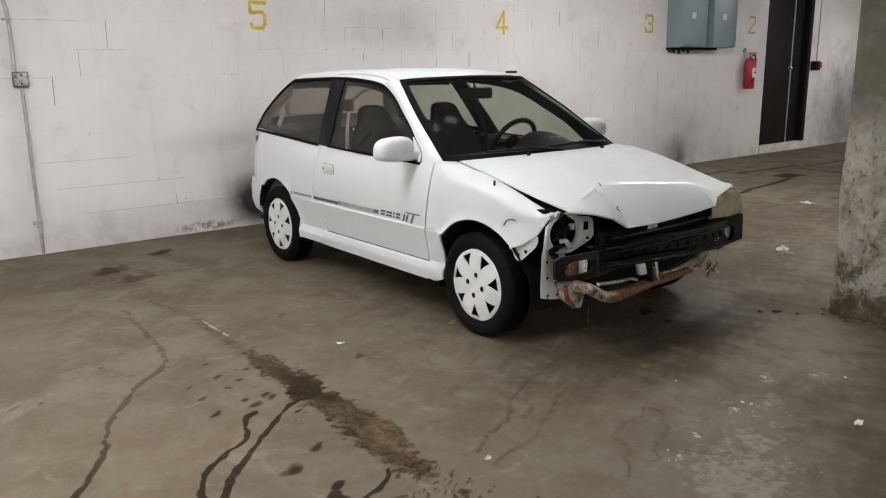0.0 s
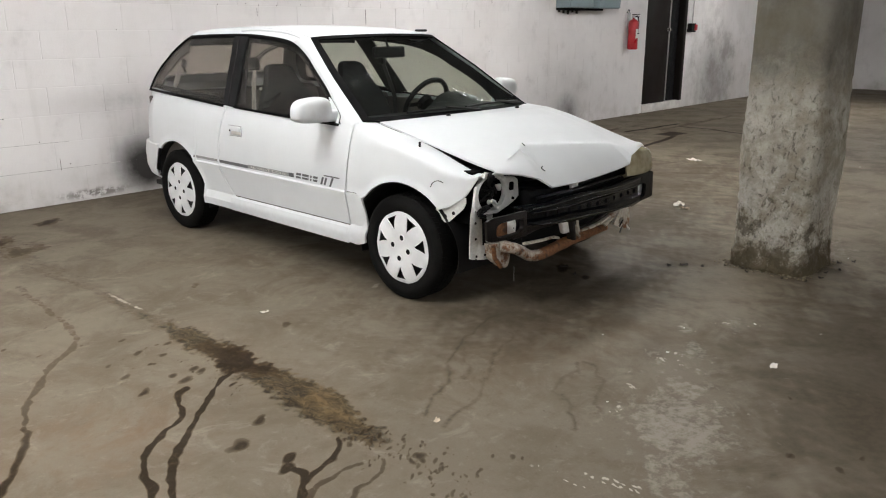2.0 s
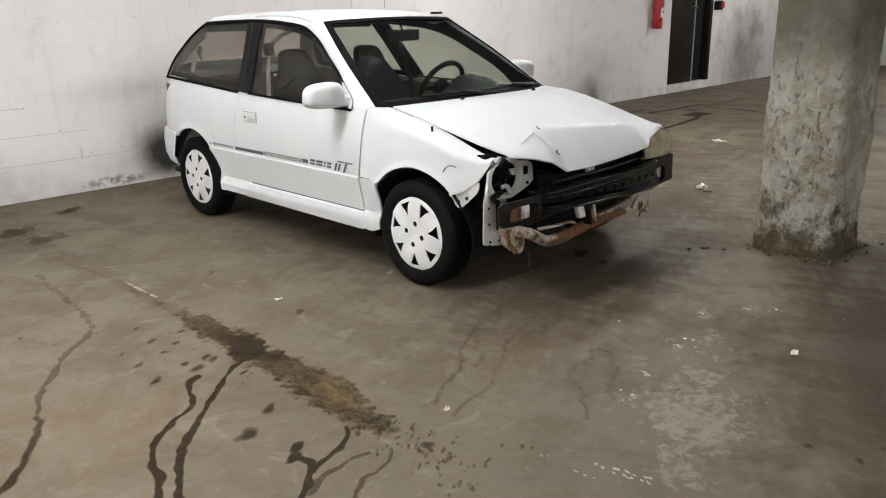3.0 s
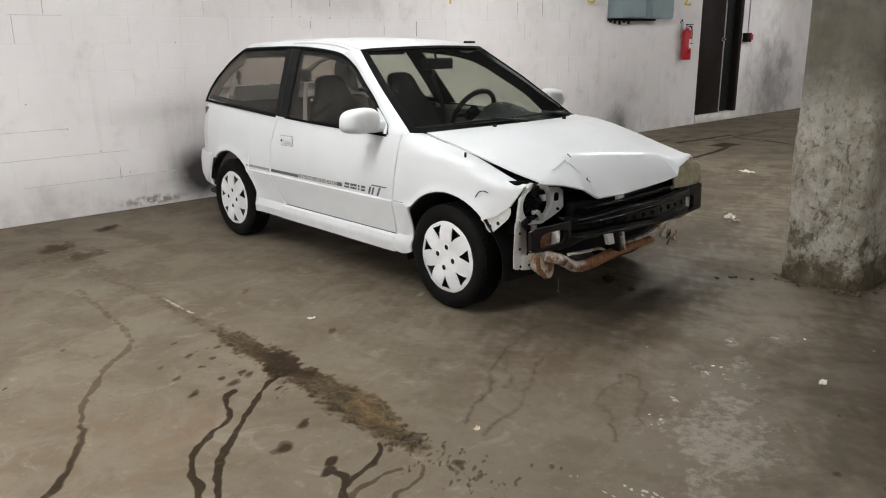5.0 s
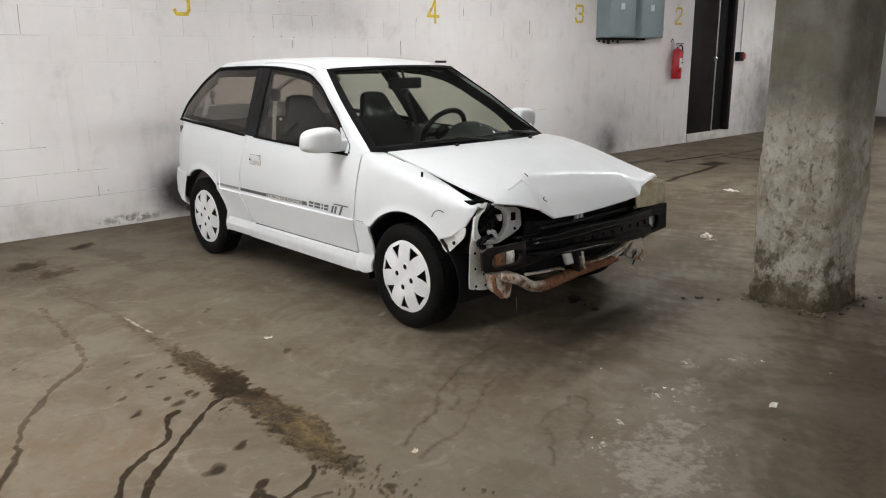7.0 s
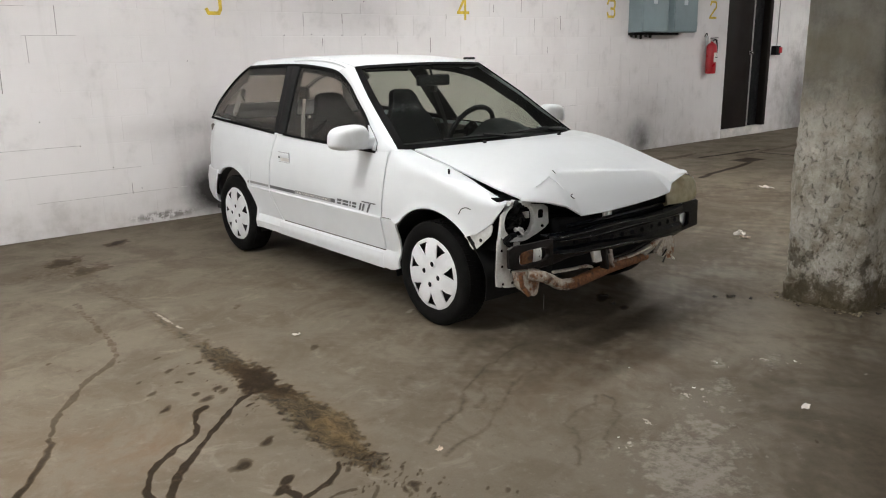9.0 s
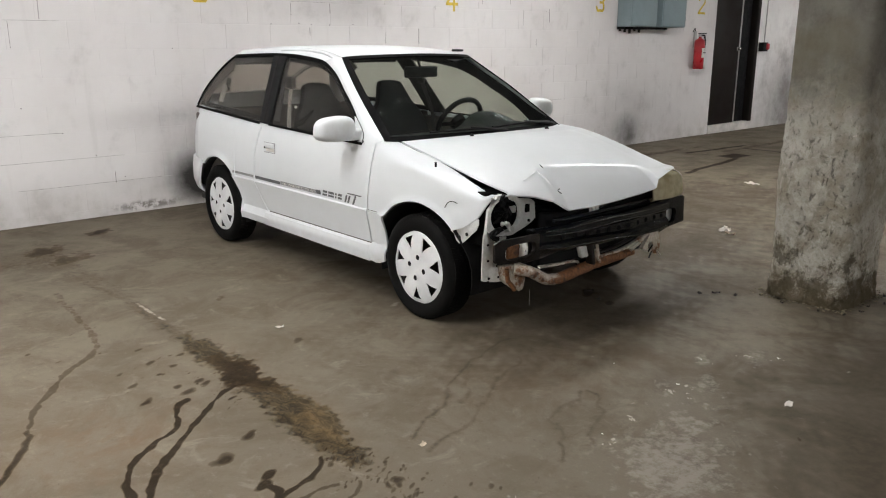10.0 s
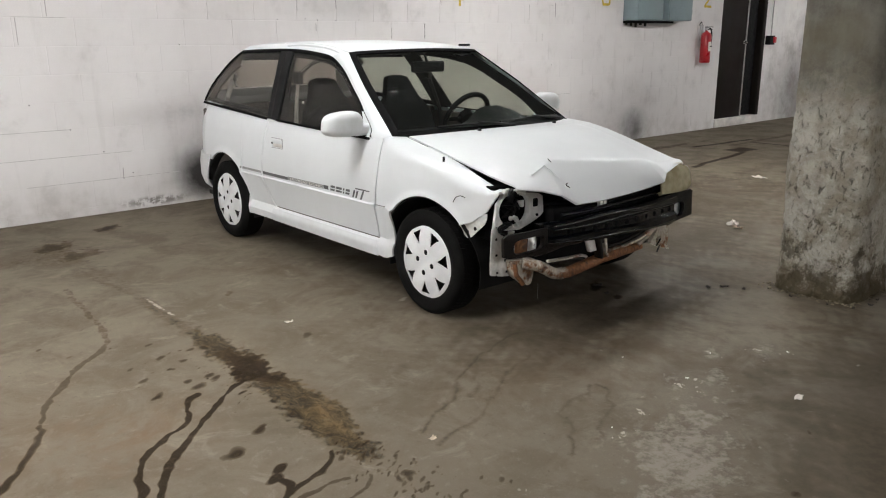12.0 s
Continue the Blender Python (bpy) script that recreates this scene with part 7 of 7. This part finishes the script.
front_seat(-0.335)
front_seat(0.30)
part("seat_lever", tube("seat_lever", [P(-0.583, 0.815, 0.918), P(-0.585, 0.868, 0.928), P(-0.585, 1.01, 1.012)], [0.022, 0.018, 0.006], M_SEAL, 8), CAR, "black seat lever")
part("seat_button", lathe("seat_button", [(-0.004, 0.004), (-0.006, 0.008), (0.004, 0.010), (0.004, 0.004)], M_LABEL, 14), CAR, "pale ring on the seat side", pose(-0.585, -0.793, 1.018))
part("belt_guide", tube("belt_guide", smooth_line([P(-0.535, -0.325, 1.189), P(-0.560, -0.18, 1.161), P(-0.585, -0.15, 1.12), P(-0.605, -0.086, 1.086)], 5), [0.006] * 5 + [0.018] * 5 + [0.008] * 6, M_BELT_DARK, 8), CAR, "dark rear belt guide")
part("rear_belt_strap", tube("rear_belt_strap", [P(-0.575, -0.20, 1.135), P(-0.62, -0.22, 1.00), P(-0.63, -0.22, 0.94)], 0.020, M_BELT, 6, (0.15, 1.0)), CAR, "grey rear seat belt")
part("rear_bench", box("rear_bench", (-0.60, -0.42, 0.36), (0.60, 0.02, 0.52), M_REAR_SEAT, 0.04, 3), CAR, "charcoal rear bench")
part("rear_backrest", box("rear_backrest", (-0.60, -0.02, 0.46), (0.60, 0.14, 0.955), M_REAR_SEAT, 0.05, 3, shape=lambda c: (c.x, c.y + 0.14 * (c.z > 0.7), c.z)), CAR)
part("parcel_shelf", box("parcel_shelf", (-0.58, 0.14, 0.90), (0.58, 0.52, 0.925), M_CABIN, 0.008), CAR)


def steering_wheel():
    ring = [Vector((0.180 * math.cos(w), 0.180 * math.sin(w), 0)) for w in np.linspace(0, 2 * math.pi, 41)]
    root = part("steering_wheel", tube("steering_wheel", ring, 0.0175, M_TRIM, 10, cap=False), CAR, "black steering wheel", pose(0.305, -1.40, 0.902, 62, 0, 180) )
    part("wheel_boss", lathe("wheel_boss", [(-0.02, 0.0), (-0.02, 0.05), (0.02, 0.06), (0.03, 0.0)], M_TRIM, 20, "z"), root)
    for w in (0.0, math.pi, -math.pi / 2):
        part("spoke", tube("spoke", [(0.04 * math.cos(w), 0.04 * math.sin(w), 0), (0.175 * math.cos(w), 0.175 * math.sin(w), 0)], 0.016, M_TRIM, 8, (1, 0.5)), root)


steering_wheel()
mirror = part("cabin_mirror", box("cabin_mirror", (-0.140, -1.395, 1.209), (0.126, -1.362, 1.280), M_TRIM, 0.014, 3), CAR, "black rear-view mirror")
part("mirror_stalk", tube("mirror_stalk", [P(-0.02, 1.385, 1.275), P(-0.045, 1.40, 1.305), P(-0.045, 1.385, 1.338)], 0.008, M_TRIM, 8), mirror)
part("sun_visor", box("sun_visor", (-0.44, -1.30, 1.318), (-0.08, -1.16, 1.336), M_CABIN, 0.006), CAR)
part("sun_visor", box("sun_visor", (0.06, -1.30, 1.318), (0.44, -1.16, 1.336), M_CABIN, 0.006), CAR)
for side in (-1, 1):
    strap = [[P(side * v, u + du, z) for du in (-0.022, 0.0, 0.022)] for v, u, z in ((0.555, 0.70, 1.17), (0.595, 0.73, 1.03), (0.625, 0.76, 0.90), (0.63, 0.77, 0.70), (0.63, 0.78, 0.45))]
    # the far belt gets darker webbing, cabin shade put into its colour
    part("seat_belt", sheet("seat_belt", strap, M_BELT if side < 0 else M_BELT_DARK, 0.003, INSIDE), CAR, "grey seat belt")
    part("belt_anchor", box("belt_anchor", (min(side * 0.535, side * 0.575), -0.735, 1.13), (max(side * 0.535, side * 0.575), -0.66, 1.21), M_CABIN, 0.012), CAR)
part("rear_belt", tube("rear_belt", [P(-0.44, 0.93, 1.31), P(-0.505, 0.79, 1.255), P(-0.555, 0.70, 1.18)], 0.007, M_BELT_DARK, 6), CAR, "dark belt strap at the roof")
part("rear_belt", tube("rear_belt", [P(-0.45, 0.88, 1.315), P(-0.505, 0.75, 1.255), P(-0.555, 0.66, 1.185)], 0.004, M_BELT_DARK, 6), CAR)


# ---- litter on the floor ----


def scrap(name, x, y, size, material, seed, label, category, lift=0.012, group=""):
    """A crumpled flake lying on the floor."""
    rng = random.Random(seed)
    n = 6
    grid = []
    for i in range(n):
        row = []
        for j in range(n):
            a, b = i / (n - 1) - 0.5, j / (n - 1) - 0.5
            k = 1 - 0.35 * rng.random() * (abs(a) + abs(b))
            row.append(Vector((a * size * k, b * size * 0.6 * k, 0.002 + lift * rng.random() * (0.4 + abs(a)))))
        grid.append(row)
    ob = new(name, sheet(name, grid, material, 0.0012))
    ob.matrix_basis = pose(x, y, 0.002, 0, 0, rng.uniform(0, 360))
    return tagged(ob, label, category, group)


scrap("paper_scrap", 0.465, -5.525, 0.055, M_PAPER, 1, "torn dirty white paper scrap lying on concrete", "litter")
scrap("paper_scrap", 3.06, -3.78, 0.12, M_PAPER, 2, "crumpled white paper scrap beside the column", "litter", 0.05)
scrap("dry_leaf", 3.0, -3.86, 0.08, M_LEAF, 3, "curled brown dry leaf lying on concrete", "leaf", 0.03)
scrap("paper_scrap", 5.27, -2.84, 0.17, M_PAPER, 4, "flat white paper scrap far down the floor", "litter", 0.02)
scrap("paper_scrap", -0.625, -3.375, 0.045, M_PAPER, 5, "tiny white paper scrap on concrete", "litter")
scrap("dry_leaf", -0.855, -4.80, 0.036, M_LEAF, 6, "small pale dry leaf lying on concrete", "leaf", 0.008)
for k, (x, y, s) in enumerate(((1.58, -4.56, 0.05), (1.50, -4.50, 0.035), (1.62, -4.66, 0.03), (1.05, -4.05, 0.06), (0.97, -4.18, 0.04), (2.25, -5.24, 0.03), (1.74, -5.22, 0.022), (1.86, -5.26, 0.030), (1.98, -5.25, 0.018), (2.10, -5.29, 0.026), (1.70, -5.10, 0.018), (1.69, -4.90, 0.020), (2.33, -5.30, 0.022))):
    scrap("dirt_crumb", x, y, s, M_CRUMB, 10 + k, "dark crumb of dirt on the floor", "dirt", 0.02, "crumbs near the column")


def rubble():
    """Crumbled concrete that has fallen round the column's foot."""
    rng = random.Random(31)
    bm = bmesh.new()
    for k in range(230):
        side, along_it = rng.randrange(4), rng.uniform(-0.27, 0.27)
        out = abs(rng.gauss(0.0, 0.035))
        x, y = ((along_it, -0.225 - out), (along_it, 0.225 + out), (-0.262 - out, along_it), (0.262 + out, along_it))[side]
        size = rng.uniform(0.003, 0.012) * (1.0 if out < 0.05 else 0.6)
        made = bmesh.ops.create_icosphere(bm, subdivisions=1, radius=size)["verts"]
        for v in made:
            v.co = Vector((v.co.x * rng.uniform(0.7, 1.4) + 2.06 + x, v.co.y * rng.uniform(0.7, 1.3) - 4.955 + y, max(0.0005, v.co.z * rng.uniform(0.4, 0.9) + size * 0.35)))
    ob = new("concrete_rubble", bm_mesh("concrete_rubble", bm, M_RUBBLE, 0))
    return tagged(ob, "crumbled brown-grey concrete grit round the column foot", "rubble", kind="stuff")


rubble()
for k, (x, y) in enumerate(((0.62, -5.04), (0.90, -5.27), (0.28, -4.80), (0.30, -5.12), (-0.30, -5.18), (6.0, -4.3), (2.4, -5.25))):
    scrap("paint_chip", x, y, 0.008 + 0.007 * (k % 2), M_LABEL, 20 + k, "small white chip on the concrete floor", "litter", 0.004, "white chips on the floor")

# ---- open joints and nail holes in the wall ----


def open_joint(x0, z0, x1, z1):
    w = 0.0016
    lo = (min(x0, x1) - (w if x0 == x1 else 0), -0.0012, min(z0, z1) - (w if z0 == z1 else 0))
    hi = (max(x0, x1) + (w if x0 == x1 else 0), 0.004, max(z0, z1) + (w if z0 == z1 else 0))
    part("open_joint", box("open_joint", lo, hi, M_JOINT, 0), wall_back)


def course(k):
    return FIRST + COURSE * k


for x0, x1, k in ((-0.945, -0.55, 7), (-1.2, -0.15, 2), (-1.0, 0.25, 1), (-1.3, -0.62, 3), (-1.5, -1.17, 6), (1.53, 2.1, 8), (-1.5, -0.9, 8), (4.6, 5.6, 3)):
    open_joint(x0, course(k), x1, course(k))
# dark cracks and scratches between the blocks
STREAKS = [(1.74, 1.499, 1.574), (2.66, 1.425, 1.536), (3.12, 1.421, 1.577), (4.53, 1.875, 2.043), (4.76, 1.639, 1.811), (5.24, 1.678, 1.843), (5.0, 1.393, 1.476), (1.54, 1.684, 1.794), (1.98, 1.708, 1.802), (1.32, 1.923, 2.049), (3.35, 1.777, 1.829), (4.07, 1.865, 1.952), (-0.69, 1.604, 1.818), (-0.91, 1.386, 1.587), (-1.13, 1.16, 1.382), (-0.24, 0.278, 0.373)]
for k, (x, z0, z1) in enumerate(STREAKS):
    w = (0.0022, 0.0014, 0.0030)[k % 3]
    lean = 0.006 * math.sin(k * 2.3)
    part("dark_crack", box("dark_crack", (x - w, -0.0013, z0), (x + w, 0.004, z1), M_CRACK, 0, shape=lambda c, z0=z0, lean=lean: (c.x + (lean if c.z > z0 else 0), c.y, c.z)), wall_back)
nail = lathe("nail_hole", [(0.0, 0.0), (-0.0008, 0.004), (0.002, 0.005), (0.002, 0.0)], M_CRUMB, 8, "y")
for x, z in ((-0.90, 0.93), (-0.62, 0.72), (-0.38, 0.52), (-0.16, 0.32), (1.32, 1.60), (1.62, 1.61), (1.76, 1.60), (1.97, 1.60), (2.25, 1.61), (1.62, 1.93), (1.88, 1.93), (2.25, 1.93), (0.35, 1.38), (5.2, 1.1)):
    part("nail_hole", nail, wall_back, "", pose(x, -0.001, z))

# ---- the blocks of the wall ----


def block_mesh(x0, x1, z0, z1):
    """A block's face with a softened edge, centred on its own middle."""
    w, h, e, q = (x1 - x0) / 2, (z1 - z0) / 2, 0.0030, 0.0010
    verts = [(-w, FACE + 0.001, -h), (w, FACE + 0.001, -h), (w, FACE + 0.001, h), (-w, FACE + 0.001, h),
             (-w, q, -h), (w, q, -h), (w, q, h), (-w, q, h),
             (-w + e, 0, -h + e), (w - e, 0, -h + e), (w - e, 0, h - e), (-w + e, 0, h - e)]
    faces = [(8, 9, 10, 11)]
    for i in range(4):
        j = (i + 1) % 4
        faces += [(i, j, 4 + j, 4 + i), (4 + i, 4 + j, 8 + j, 8 + i)]
    return verts, faces


JOINT = 0.0008
shared, far_verts, far_faces = {}, [], []
row = -1
while True:
    z0 = FIRST + row * COURSE
    z1 = min(z0 + COURSE, HIGH)
    z0 = max(z0, 0.0)
    if z0 >= HIGH - 0.02:
        break
    x = 1.53 + (0 if row % 2 == 1 else BLOCK / 2) - BLOCK * 30
    while x < X1:
        pieces = [(max(x, X0), min(x + BLOCK, X1))]
        if z0 < DOOR_TOP - 0.01:
            cut = []
            for a, b in pieces:
                if b <= DOOR_L or a >= DOOR_R:
                    cut.append((a, b))
                else:
                    if a < DOOR_L:
                        cut.append((a, DOOR_L))
                    if b > DOOR_R:
                        cut.append((DOOR_R, b))
            pieces = cut
        for a, b in pieces:
            if b - a < 0.02:
                continue
            verts, faces = block_mesh(a + JOINT, b - JOINT, z0 + JOINT, z1 - JOINT)
            cx, cz = (a + b) / 2, (z0 + z1) / 2
            wob = 0.0006 * math.sin(cx * 37 + cz * 91)
            if -2.9 < cx < 8.2 and z1 < 2.45:
                key = (round(b - a, 3), round(z1 - z0, 3))
                if key not in shared:
                    shared[key] = mesh_of("block", verts, faces, M_WALL, 0)
                part("block", shared[key], wall_back, "", pose(cx, wob, cz))
            else:
                i = len(far_verts)
                far_verts += [(p[0] + cx, p[1] + wob, p[2] + cz) for p in verts]
                far_faces += [tuple(q + i for q in f) for f in faces]
        x += BLOCK
    row += 1
tagged(part("far_blocks", mesh_of("far_blocks", far_verts, far_faces, M_WALL, 0), wall_back), kind="stuff")
